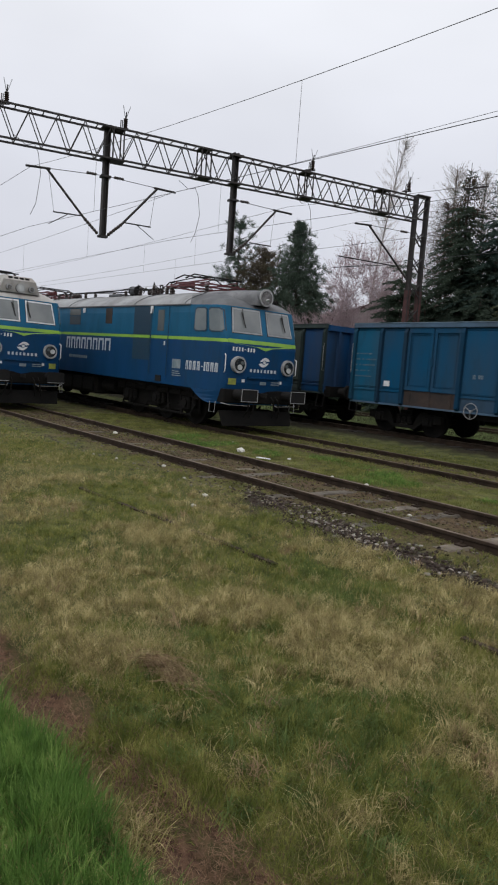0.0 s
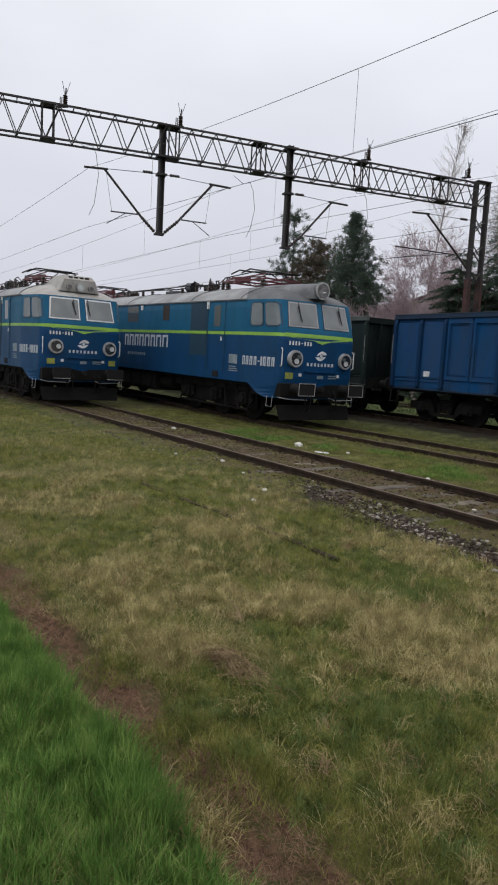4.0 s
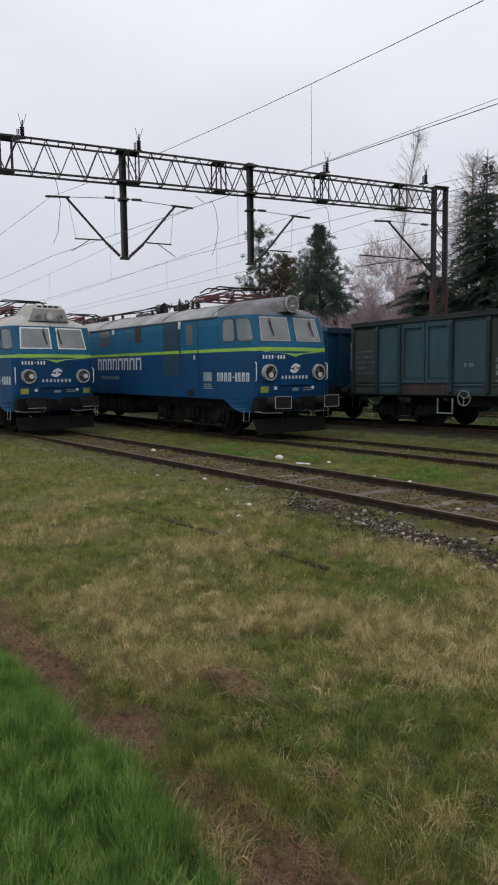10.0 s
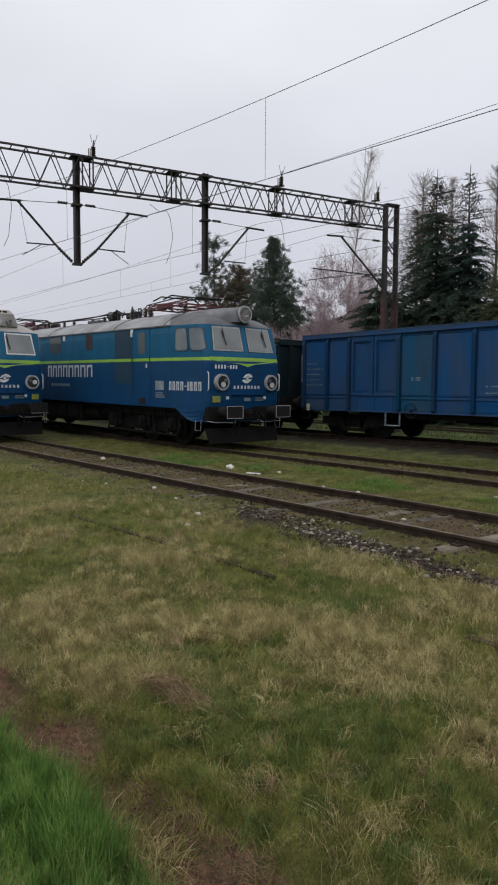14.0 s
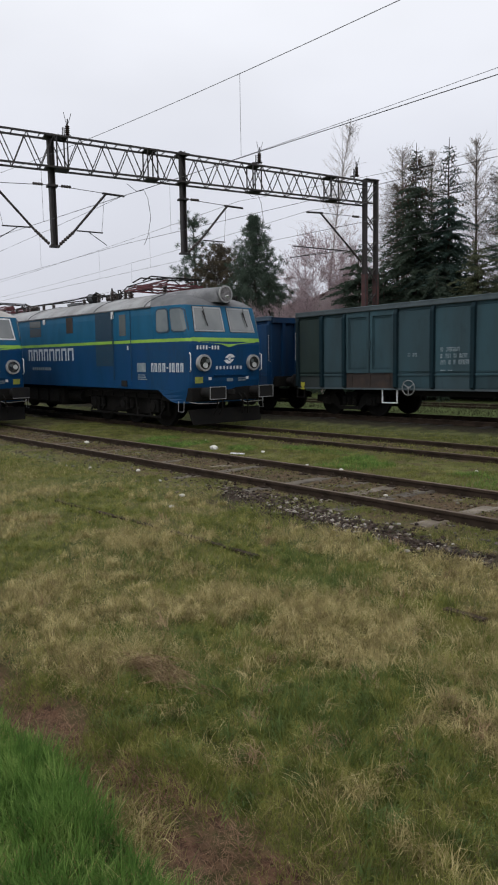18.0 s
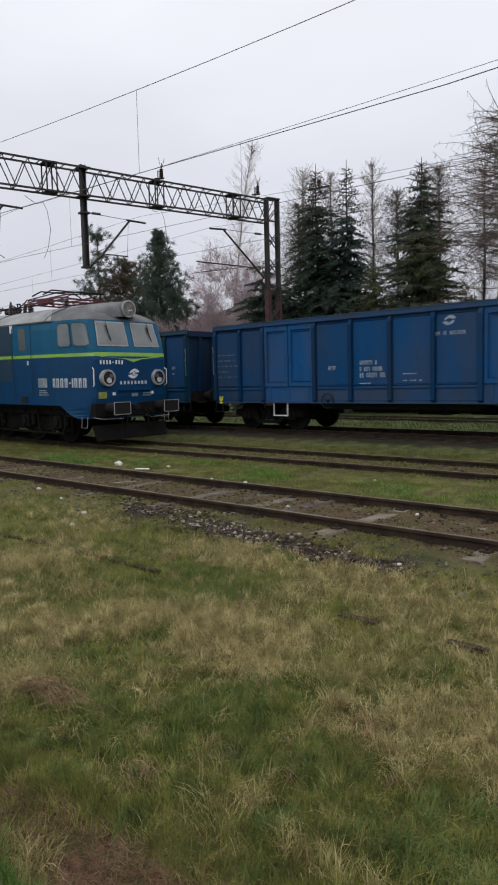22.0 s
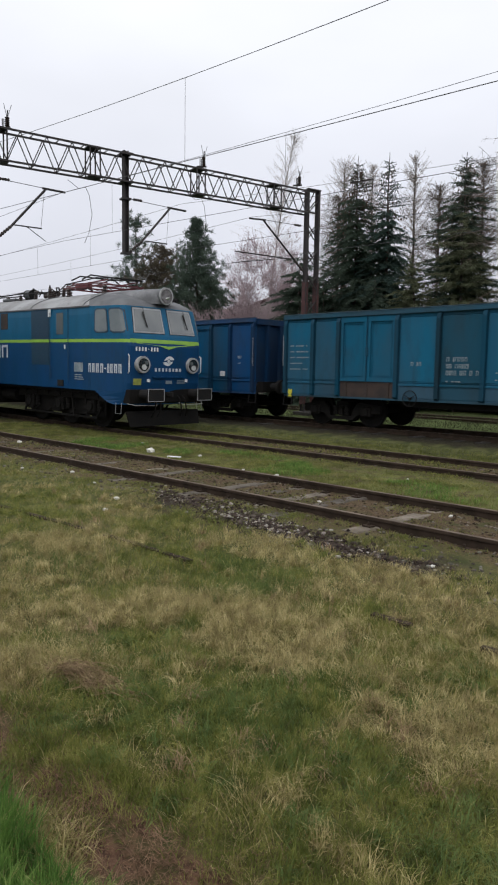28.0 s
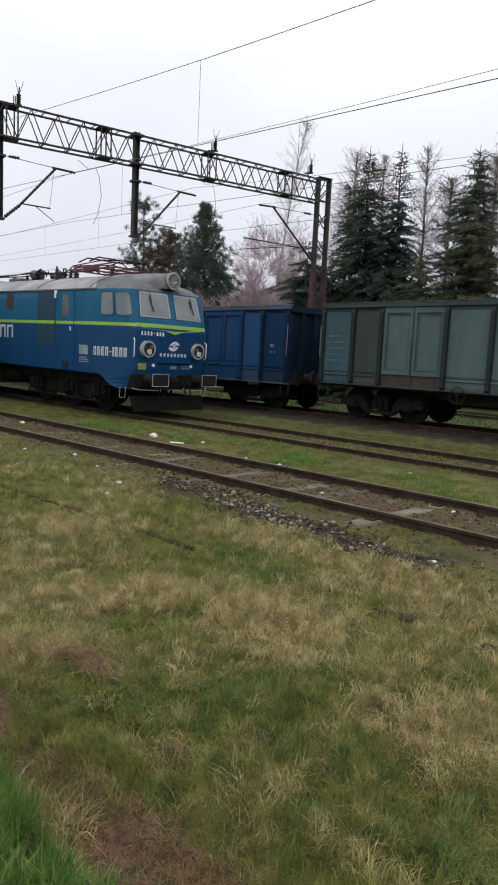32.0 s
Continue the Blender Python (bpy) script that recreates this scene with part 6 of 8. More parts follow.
build_catenary(0.80, -6.5, "single contact wire and messenger over the grassy track", 5.62, 0.0358, 7.42, 7.6, 1.295, (-1.8, 6.02, 13.6))
build_catenary(5.20, -5.5, "contact wire and messenger over the parked locomotive", 5.86, 0.028, 7.40, 7.6, 0.52, (-2.6, 4.3, 11.5, -12.0, -19.5))
build_catenary(9.45, -4.5, "contact wire and messenger over the goods train", 6.04, 0.014, 7.66, 7.2, 0.85, (-10.5, -15.0, 3.6, 11.0))
build_catenary(12.40, -3.85, "contact wire and messenger beside the lattice column", 5.98, 0.010, 7.60, 7.2, 0.9, (-10.0, -17.0, 4.0))
si = thing("section_insulator", None, "dark section insulator clamped in the wires", "insulator")
part("body", bar(B(), (3.3, 9.45, 7.06), (3.75, 9.45, 7.04), 0.06, 0.04), M["insulator"], si)
part("clamp", bar(B(), (3.0, 9.45, 7.08), (3.25, 9.45, 7.06), 0.05), M["steel_dark"], si)
for i, (u0, du, z0, z1) in enumerate(((-2.2, 0.55, 8.15, 6.0), (3.05, 0.25, 7.75, 5.9), (7.4, 0.15, 8.0, 6.3))):
    ld = thing("jumper_lead", None, "thin slack jumper lead between wires", "overhead wire", "jumper leads")
    pts = [at(u0 - 0.6, z0 + 0.1), at(u0 - 0.25, z0 - 0.12), at(u0, z0 - 0.05), at(u0 + 0.12, z0 - 0.3), at(u0 + 0.16 + 0.05, z0 - 0.9), at(u0 + 0.1, z1 + 0.35), at(u0 - 0.05, z1)]
    part("lead", polyline(B(), pts, 0.009, 5), M["wire"], ld)


# ---------------------------------------------------------------- trees
def quads_mesh(name, centre, along, side, material):
    """Many flat sprays: centre, half-length and half-width vectors, each a pointed quad."""
    c, a, s = np.asarray(centre), np.asarray(along), np.asarray(side)
    v = np.stack([c - a, c + s, c + a, c - s], 1).reshape(-1, 3)
    f = np.arange(len(v)).reshape(-1, 4)
    return raw_mesh(name, v, f, material)


def trunk_bm(h, r, lean=0.0, top=0.02, seg=8):
    bm = B()
    pts = [(lean * (k / 6) ** 2 + 0.03 * math.sin(k * 2.1), 0.03 * math.cos(k * 1.7), h * k / 6) for k in range(7)]
    for k in range(6):
        rod(bm, pts[k], pts[k + 1], r + (top - r) * k / 6, seg, r + (top - r) * (k + 1) / 6)
    return bm


def build_conifer(x, y, h, width, material, seed, label, bare=0.08, droop=0.35, density=1.0, tip=0.0, rough=0.35, column=0.8, layers=3.0, cones=0):
    """A spruce-like tree: whorls of drooping branches, each a fan of needle sprays."""
    r = np.random.default_rng(seed)
    z = float(ground_z(np.array(x), np.array(y)))
    tree = thing("conifer_tree", pose(x, y, z - 0.05), label, "tree", "conifers behind the yard")
    part("trunk", trunk_bm(h * 0.99, 0.010 * h + 0.04, top=0.012), M["bark"], tree)
    C, A, S = [], [], []
    wood = B()
    nw = int(h * layers)
    for i in range(nw):
        f = bare + (1 - bare) * (i + 0.5) / nw
        zz = h * f
        L = width / 2 * min(1.0, (1 - f) ** column * 1.22 + 0.015) * (0.82 + 0.36 * r.random())
        if f > 1 - tip:
            break
        for k in range(int(5 + 5 * (1 - f) * density + r.integers(0, 3))):
            az = r.uniform(0, 2 * math.pi)
            Lb = L * r.uniform(1 - rough, 1 + rough * 0.7)
            d = np.array([math.cos(az), math.sin(az), 0])
            q = np.array([-d[1], d[0], 0])
            nseg = max(3, int(Lb / 0.090 * density))
            rise = r.uniform(-0.12, 0.10)
            zb = zz + r.uniform(-0.7, 0.7) * h / nw
            end = d * Lb * 0.85
            if Lb > 0.5 and i % 2 == 0 and k % 2 == 0:
                rod(wood, (0, 0, zb), (end[0], end[1], zb + Lb * (rise - droop * 0.5)), 0.02, 4, 0.006)
            size = min(1.0, 0.26 + 0.50 * Lb)
            for j in range(nseg):
                t = (j + r.uniform(0.3, 1)) / nseg
                p = d * Lb * t + np.array([0, 0, zb + Lb * t * (rise - droop * t + 0.25 * droop * t * t)])
                sp = (0.075 + 0.135 * (1 - t)) * size
                for sgn in (-1, 1, -1, 1, 0, 0):
                    dirv = d * r.uniform(0.3, 1.0) + q * sgn * r.uniform(0.4, 1.1) + np.array([0, 0, r.uniform(-0.85, 0.25)])
                    dirv /= np.linalg.norm(dirv)
                    ln = sp * r.uniform(0.6, 1.25) + 0.04
                    side = np.cross(dirv, r.normal(0, 1, 3))
                    side /= np.linalg.norm(side) + 1e-6
                    C.append(p + dirv * ln * 0.7)
                    A.append(dirv * ln)
                    S.append(side * ln * r.uniform(0.10, 0.19))
    # the spire: a straight leader with tiers of short ascending branches
    zz, base = h * (1 - tip), width / 2 * (1.22 * tip ** column + 0.015)
    while tip and zz < h * 0.965:
        f = (zz / h - 1 + tip) / tip
        for k in range(int(r.integers(5, 8) + 5 * (1 - f))):
            az, Lb = r.uniform(0, 2 * math.pi), (base * (1 - f) ** 1.15 + 0.10) * r.uniform(0.6, 1.1)
            d = np.array([math.cos(az), math.sin(az), r.uniform(0.10, 0.40)])
            z0 = zz + r.uniform(-0.05, 0.05)
            rod(wood, (0, 0, z0), (d[0] * Lb, d[1] * Lb, z0 + d[2] * Lb), 0.012, 3, 0.004)
            for j in range(max(4, int(Lb / 0.028))):
                p = d * Lb * r.uniform(0.15, 1.05) + np.array([0, 0, z0])
                v = d * r.uniform(0.3, 1.0) + r.normal(0, 0.45, 3)
                v /= np.linalg.norm(v)
                side = np.cross(v, r.normal(0, 1, 3))
                side /= np.linalg.norm(side) + 1e-6
                ln = r.uniform(0.035, 0.085)
                C.append(p + v * ln * 0.5)
                A.append(v * ln)
                S.append(side * ln * 0.2)
        zz += r.uniform(0.20, 0.30) * (1 - 0.35 * (1 - f))
    part("branch_frame", wood, M["bark"], tree)
    part("crown", quads_mesh("crown", C, A, S, material), material, tree)
    if cones:
        n = cones
        f = 1 - r.uniform(0.06, 0.30, n)
        az, L = r.uniform(0, 2 * math.pi, n), width / 2 * (1 - f) ** column * r.uniform(0.3, 1.05, n)
        c = np.stack([np.cos(az) * L, np.sin(az) * L, h * f - 0.1], 1)
        tagged(part("cone_mass", quads_mesh("cones", c, np.tile([0, 0, 0.07], (n, 1)), np.stack([np.cos(az), np.sin(az), 0 * az], 1) * 0.03, M["cone_brown"]), M["cone_brown"], tree), kind="stuff")
    return tree


def build_pine(x, y, h, width, material, seed, label, low=0.4, sparse=1.0, blunt=0.55):
    """A pine: rising boughs that end in loose puffs of long needles."""
    r = np.random.default_rng(seed)
    z = float(ground_z(np.array(x), np.array(y)))
    tree = thing("conifer_tree", pose(x, y, z - 0.05), label, "tree", "conifers behind the yard")
    part("trunk", trunk_bm(h * 0.97, 0.010 * h + 0.05, top=0.02), M["bark"], tree)
    wood, C, A, S = B(), [], [], []
    for i in range(int(h * 15 * sparse)):
        f = low + (1 - low) * r.random() ** 0.9
        L = width / 2 * min(1.0, (1 - f) ** blunt * 1.35 + 0.05) * r.uniform(0.45, 1.12)
        az, up = r.uniform(0, 2 * math.pi), r.uniform(-0.05, 0.5)
        d = np.array([math.cos(az), math.sin(az), up])
        base = np.array([0, 0, h * f])
        if i % 3 == 0:
            rod(wood, tuple(base), tuple(base + d * L * 0.8), 0.03, 4, 0.008)
        for t in np.linspace(0.35, 1.0, max(2, int(L / 0.38))):
            p = base + d * L * t + r.normal(0, 0.16, 3)
            n = 40
            v = r.normal(0, 1, (n, 3)) + d * 0.5 + np.array([0, 0, 0.5])
            v /= np.linalg.norm(v, axis=1, keepdims=True)
            ln = r.uniform(0.10, 0.21, (n, 1))
            sd = np.cross(v, r.normal(0, 1, (n, 3)))
            sd /= np.linalg.norm(sd, axis=1, keepdims=True) + 1e-6
            C.append(p + v * ln * 0.8 + r.normal(0, 0.05, (n, 3)))
            A.append(v * ln)
            S.append(sd * 0.012)
    part("branch_frame", wood, M["bark"], tree)
    part("crown", quads_mesh("crown", np.concatenate(C), np.concatenate(A), np.concatenate(S), material), material, tree)
    return tree


def grow(r, p, d, length, radius, depth, out, up, spread, kids, shrink):
    """Branches as (start, end, radius, radius at the end)."""
    n = 3
    for k in range(n):
        d = d + np.array([r.normal(0, 0.10), r.normal(0, 0.10), r.normal(0, 0.07) + up])
        d = d / np.linalg.norm(d)
        q = p + d * length / n
        ra, rb = radius * (1 - 0.22 * k), radius * (1 - 0.22 * (k + 1))
        out.append((p, q, ra, rb))
        p = q
        if depth > 0:
            for _ in range(kids):
                if r.random() < 0.8:
                    az = r.uniform(0, 2 * math.pi)
                    e1 = np.cross(d, [0.3, 0.2, 1.0])
                    e1 = e1 / np.linalg.norm(e1)
                    e2 = np.cross(d, e1)
                    nd = d * math.cos(spread) + (e1 * math.cos(az) + e2 * math.sin(az)) * math.sin(spread) * r.uniform(0.7, 1.2)
                    grow(r, p, nd / np.linalg.norm(nd), length * shrink * r.uniform(0.7, 1.15), max(rb * 0.6, 0.004), depth - 1, out, up, spread, kids, shrink)


def tubes(name, segs, material, sides=3):
    P, Q = np.array([s[0] for s in segs]), np.array([s[1] for s in segs])
    ra, rb = np.array([s[2] for s in segs])[:, None], np.array([s[3] for s in segs])[:, None]
    d = Q - P
    d = d / (np.linalg.norm(d, axis=1, keepdims=True) + 1e-9)
    e1 = np.cross(d, np.array([0.31, 0.52, 0.79]))
    e1 = e1 / (np.linalg.norm(e1, axis=1, keepdims=True) + 1e-9)
    e2 = np.cross(d, e1)
    v, n = [], len(segs)
    for k in range(sides):
        a = 2 * math.pi * k / sides
        v.append(P + (e1 * math.cos(a) + e2 * math.sin(a)) * ra)
    for k in range(sides):
        a = 2 * math.pi * k / sides
        v.append(Q + (e1 * math.cos(a) + e2 * math.sin(a)) * rb)
    verts = np.stack(v, 1).reshape(-1, 3)
    base = np.arange(n)[:, None] * (2 * sides)
    f = np.concatenate([base + np.array([[k, (k + 1) % sides, sides + (k + 1) % sides, sides + k]]) for k in range(sides)])
    return raw_mesh(name, verts, f, material)


def build_bare(x, y, h, seed, label, bark, twig, stems=1, spread=0.65, up=0.04, depth=4, kids=2, shrink=0.62, lean=0.1, rad=0.012, first=0.42):
    r = np.random.default_rng(seed)
    z = float(ground_z(np.array(x), np.array(y)))
    tree = thing("bare_tree", pose(x, y, z - 0.05), label, "tree", "leafless trees behind the yard")
    segs = []
    for s in range(stems):
        d = np.array([r.normal(0, lean), r.normal(0, lean), 1.0])
        grow(r, np.zeros(3), d / np.linalg.norm(d), h * first, h * rad, depth, segs, up, spread, kids, shrink)
    thick = [s for s in segs if s[2] > 0.02]
    thin = [(a, b, max(p, 0.009), max(q, 0.007)) for a, b, p, q in segs if p <= 0.02]
    for a, b, _, _ in list(thin):                      # fine twigs along the thin branches
        for _ in range(1):
            p = a + (b - a) * r.random()
            thin.append((p, p + (b - a) * r.uniform(0.2, 0.7) + r.normal(0, 0.11, 3), 0.006, 0.005))
    part("trunk", tubes("trunk", thick, bark, 6), bark, tree)
    if thin:
        part("crown", tubes("crown", thin, twig), twig, tree)
    return tree


def build_larch(x, y, h, width, seed, label, bark, twig, low=0.15, droop=0.1, many=16, lean=0.0, rise=(0.0, 0.5), wig=0.05, taper=0.7, thick=0.014, fine=0.0065, trunk=1.0):
    """A straight leafless larch: a mast with many thin side branches and fine twigs."""
    r = np.random.default_rng(seed)
    z = float(ground_z(np.array(x), np.array(y)))
    tree = thing("bare_tree", pose(x, y, z - 0.05), label, "tree", "leafless trees behind the yard")
    part("trunk", trunk_bm(h, (0.009 * h + 0.03) * trunk, lean, top=0.012), bark, tree)
    segs = []
    for i in range(int(h * many)):
        f = low + (1 - low) * r.random() ** 0.85
        L = width / 2 * ((1 - f) ** taper + 0.06) * r.uniform(0.45, 1.1)
        az = r.uniform(0, 2 * math.pi)
        p = np.array([lean * f * f, 0, h * f])
        d = np.array([math.cos(az), math.sin(az), r.uniform(*rise)])
        n = max(5, int(L / 0.4))
        for k in range(n):
            q = p + d * L / n
            segs.append((p, q, thick * (1 - k / n) + 0.005, thick * (1 - (k + 1) / n) + 0.005))
            for _ in range(4):
                t = p + (q - p) * r.random()
                e = t + np.array([r.normal(0, 0.09), r.normal(0, 0.09), -r.uniform(-0.32, 0.32) - droop]) * min(max(0.6, L * 0.6), 0.9)
                segs.append((t, e, fine, fine * 0.8))
            p = q
            d = d + np.array([r.normal(0, wig), r.normal(0, wig), r.uniform(-0.05, 0.22) - droop + r.normal(0, wig)])
    part("crown", tubes("crown", segs, twig), twig, tree)
    return tree


build_conifer(-7.45, 24.0, 13.4, 8.2, M["spruce"], 1, "tall dark green spruce with brown cones and a thin spire", droop=0.42, tip=0.15, column=1.0, cones=700)
build_conifer(-5.88, 24.6, 13.4, 7.0, M["blue_spruce"], 2, "tall blue-green spruce with a thin spire", droop=0.40, tip=0.22, column=0.98, cones=250)
build_conifer(-1.30, 24.2, 12.4, 6.0, M["spruce"], 3, "broad dense green spruce at the hedge", droop=0.16, column=0.78, density=1.1, tip=0.10, cones=200)
build_conifer(-0.6, 22.8, 9.0, 4.6, M["thuja"], 4, "olive brown conifer before a greener spruce", droop=0.12, column=0.5)
build_conifer(-10.5, 23.0, 8.4, 6.0, M["spruce"], 5, "low dark spruce beside the lattice column", droop=0.25, column=0.6)
build_conifer(-2.9, 22.6, 7.4, 3.8, M["thuja"], 6, "low olive green conifer", droop=0.15, column=0.5)
build_conifer(1.4, 23.4, 5.6, 3.4, M["thuja"], 7, "low yellowish green conifer", droop=0.15, column=0.45)
build_conifer(3.6, 23.6, 6.2, 4.2, M["spruce"], 8, "dark green spruce at the hedge", droop=0.3, column=0.6)
build_conifer(7.6, 24.0, 7.0, 4.8, M["blue_spruce"], 18, "dark spruce beyond the hedge", droop=0.3, column=0.6)
build_conifer(-5.0, 22.4, 6.4, 5.6, M["spruce"], 9, "low spreading dark spruce", droop=0.3, column=0.55)
# pines beyond the locomotives
build_pine(-20.5, 24.0, 11.7, 6.8, M["pine"], 10, "dense dark green pine", low=0.36, sparse=1.9, blunt=0.85)
build_pine(-18.4, 23.4, 7.6, 3.6, M["pine"], 13, "small dark green pine", low=0.3, sparse=0.7)
build_pine(-27.3, 24.0, 12.9, 3.6, M["pine"], 11, "ragged pine with gaps in its crown", low=0.42, sparse=0.55, blunt=0.35)
build_pine(-25.2, 24.8, 10.4, 6.0, M["brown_bush"], 12, "brownish leafy tree between two pines", low=0.35, sparse=1.5, blunt=0.5)
build_pine(-29.5, 25.5, 8.6, 4.6, M["pine"], 14, "low pine behind the locomotive", low=0.3, sparse=0.7)
# leafless trees
build_bare(-14.6, 24.5, 13.0, 21, "pinkish leafless birch with dense fine twigs", M["birch_bark"], M["pink_twig"], stems=3, spread=0.58, up=0.06, depth=4, kids=3, lean=0.16, first=0.40, shrink=0.58, rad=0.009)
build_bare(-16.2, 26.0, 5.8, 23, "pinkish leafless shrub by the red roof", M["pink_twig"], M["pink_twig"], stems=2, spread=0.55, up=0.06, depth=3, kids=3, lean=0.25, rad=0.007, first=0.45)
build_larch(-21.6, 32.0, 18.8, 6.6, 24, "tall pale birch with hanging twigs", M["birch_bark"], M["pale_twig"], low=0.42, droop=0.20, many=10, lean=2.6, rise=(0.6, 1.5), wig=0.20, taper=0.5, thick=0.010, fine=0.0040, trunk=0.5)
LARCH = dict(many=32, rise=(0.3, 1.3), droop=0.02, wig=0.07, thick=0.005, fine=0.0031, taper=0.4)
build_larch(-10.6, 27.0, 14.2, 4.6, 25, "leafless larch with upright pale twigs", M["bark"], M["twig"], **LARCH)
build_larch(-9.6, 25.2, 11.8, 5.6, 31, "leafless larch with hanging brown twigs", M["bark"], M["larch_twig"], low=0.30, droop=0.16, many=38, rise=(0.0, 0.5), wig=0.10, taper=0.35, thick=0.010, fine=0.0038)
build_conifer(-8.6, 22.8, 7.2, 4.6, M["spruce"], 15, "low dark spruce before the tall ones", droop=0.35, column=0.6)
build_larch(-6.1, 27.5, 13.6, 3.8, 26, "slender leafless larch behind the spruces", M["bark"], M["twig"], **LARCH)
build_larch(-3.3, 28.2, 12.8, 4.4, 27, "slender leafless larch with upright twigs", M["bark"], M["twig"], trunk=1.7, **LARCH)
build_larch(0.4, 27.5, 12.2, 4.8, 29, "leafless larch behind the hedge", M["bark"], M["twig"], **LARCH)
build_larch(-3.9, 26.4, 11.6, 4.8, 32, "bushy leafless larch with brown twigs", M["bark"], M["larch_twig"], low=0.35, droop=0.12, many=38, rise=(0.1, 0.8), wig=0.09, taper=0.4, thick=0.008, fine=0.0036)
build_larch(-1.9, 27.2, 12.6, 4.6, 33, "bushy leafless larch beside the broad spruce", M["bark"], M["larch_twig"], low=0.35, droop=0.10, many=36, rise=(0.1, 0.9), wig=0.09, taper=0.4, thick=0.008, fine=0.0036)
build_larch(-8.3, 26.6, 13.4, 3.4, 34, "slender larch with pale brown twigs behind a spruce", M["bark"], M["twig"], **LARCH)
build_larch(2.7, 24.0, 13.2, 9.6, 30, "gnarled leafless larch with crooked boughs", M["bark"], M["larch_twig"], low=0.42, droop=0.14, many=33, rise=(-0.15, 0.5), wig=0.13, taper=0.30, thick=0.020, fine=0.0052, trunk=1.4)


def hedge(name, x0, x1, y, h, seed, material, label, n):
    r = np.random.default_rng(seed)
    x = r.uniform(x0, x1, n)
    yy = y + r.normal(0, 0.7, n)
    top = h * (0.75 + 0.25 * np.sin(x * 1.3) * np.cos(x * 0.41 + 1))
    z = top * r.random(n) ** 0.8
    c = np.stack([x, yy, z], 1)
    a = r.normal(0, 0.22, (n, 3))
    s = np.cross(a, r.normal(0, 1, (n, 3)))
    s = s / (np.linalg.norm(s, axis=1, keepdims=True) + 1e-6) * 0.10
    ob = new(name, quads_mesh(name, c, a, s, material))
    return tagged(ob, label, "hedge", kind="stuff")


hedge("hedge", -34, 26, 27.0, 5.4, 51, M["spruce"], "low dark evergreen hedge behind the tracks", 26000)
hedge("undergrowth", -60, -30, 40.0, 4.0, 52, M["brown_bush"], "brown leafless undergrowth far behind", 5000)

# house with a red roof beyond the trees
house = thing("house", pose(-41.0, 46.0, 0), "pale plastered house with a low red tiled roof", "house")
part("wall", box(B(), -7, 7, -3.7, 3.7, 0, 7.32), M["plaster"], house)
roof = part("roof", prism(B(), [(-4.3, 7.25), (4.3, 7.25), (4.3, 7.40), (0, 8.55), (-4.3, 7.40)], lambda u, v, k: (7.5 if k else -7.5, u, v)), M["roof_tile"], house)
part("chimney", box(B(), -2.3, -1.7, 0.6, 1.2, 7.9, 9.0, 0.02), M["plaster"], roof)
for k in range(4):
    win = part("window", box(B(), -5.6 + 3.3 * k, -4.4 + 3.3 * k, -3.73, -3.6, 4.6, 6.2), M["white"], house)
    part("pane", box(B(), -5.5 + 3.3 * k, -4.5 + 3.3 * k, -3.745, -3.7, 4.7, 6.1), M["pane_dark"], win)
gable = thing("house", pose(-27.5, 44.5, 0), "pinkish plastered house with its gable to the tracks", "house")
part("wall", prism(B(), [(-7.2, 0), (7.2, 0), (7.2, 7.7), (0, 9.05), (-7.2, 7.7)], lambda u, v, k: (u, 4.0 if k else -2.6, v)), M["pink_plaster"], gable)
roof = part("roof", prism(B(), [(-8.0, 7.62), (0, 9.12), (8.0, 7.62), (8.0, 7.80), (0, 9.32), (-8.0, 7.80)], lambda u, v, k: (u, 4.4 if k else -2.8, v)), M["roof_tile"], gable)
for s_ in (-1, 1):
    part("verge_board", bar(B(), (s_ * 8.0, -2.85, 7.68), (0, -2.85, 9.20), 0.22, 0.05), M["bark"], roof)
for k in range(3):
    win = part("window", box(B(), -4.6 + 3.8 * k, -3.4 + 3.8 * k, -2.64, -2.5, 5.2, 6.7), M["white"], gable)
    part("pane", box(B(), -4.5 + 3.8 * k, -3.5 + 3.8 * k, -2.655, -2.6, 5.3, 6.6), M["pane_dark"], win)


# ---------------------------------------------------------------- stones and clutter
def stone_mesh(seed, flat=0.6):
    r = np.random.default_rng(seed)
    bm = B()
    bmesh.ops.create_icosphere(bm, subdivisions=1, radius=1.0)
    for v in bm.verts:
        v.co *= r.uniform(0.75, 1.2)
        v.co.z *= flat
    return mesh_of(bm, "stone")


def stones(name, material, n, place, size, seed, label):
    """Loose stones too many to count, as one mesh."""
    r = np.random.default_rng(seed)
    base = []
    for k in range(5):
        me = stone_mesh(seed * 10 + k)
        co = np.array([v.co[:] for v in me.vertices])
        base.append(co)
        fc = np.array([p.vertices[:] for p in me.polygons])
        bpy.data.meshes.remove(me)
    V, F, o = [], [], 0
    for i in range(n):
        x, y = place(r)
        s = size[0] + (size[1] - size[0]) * r.random() ** 2
        a = r.uniform(0, 6.283)
        co = base[i % 5] * s * np.array([1, r.uniform(0.6, 1), 1])
        co = np.stack([co[:, 0] * math.cos(a) - co[:, 1] * math.sin(a), co[:, 0] * math.sin(a) + co[:, 1] * math.cos(a), co[:, 2]], 1)
        V.append(co + np.array([x, y, float(ground_z(np.array(x), np.array(y))) + 0.15 * s]))
        F.append(fc + o)
        o += len(co)
    ob = new(name, raw_mesh(name, np.concatenate(V), np.concatenate(F), material))
    return tagged(ob, label, "gravel", kind="stuff")


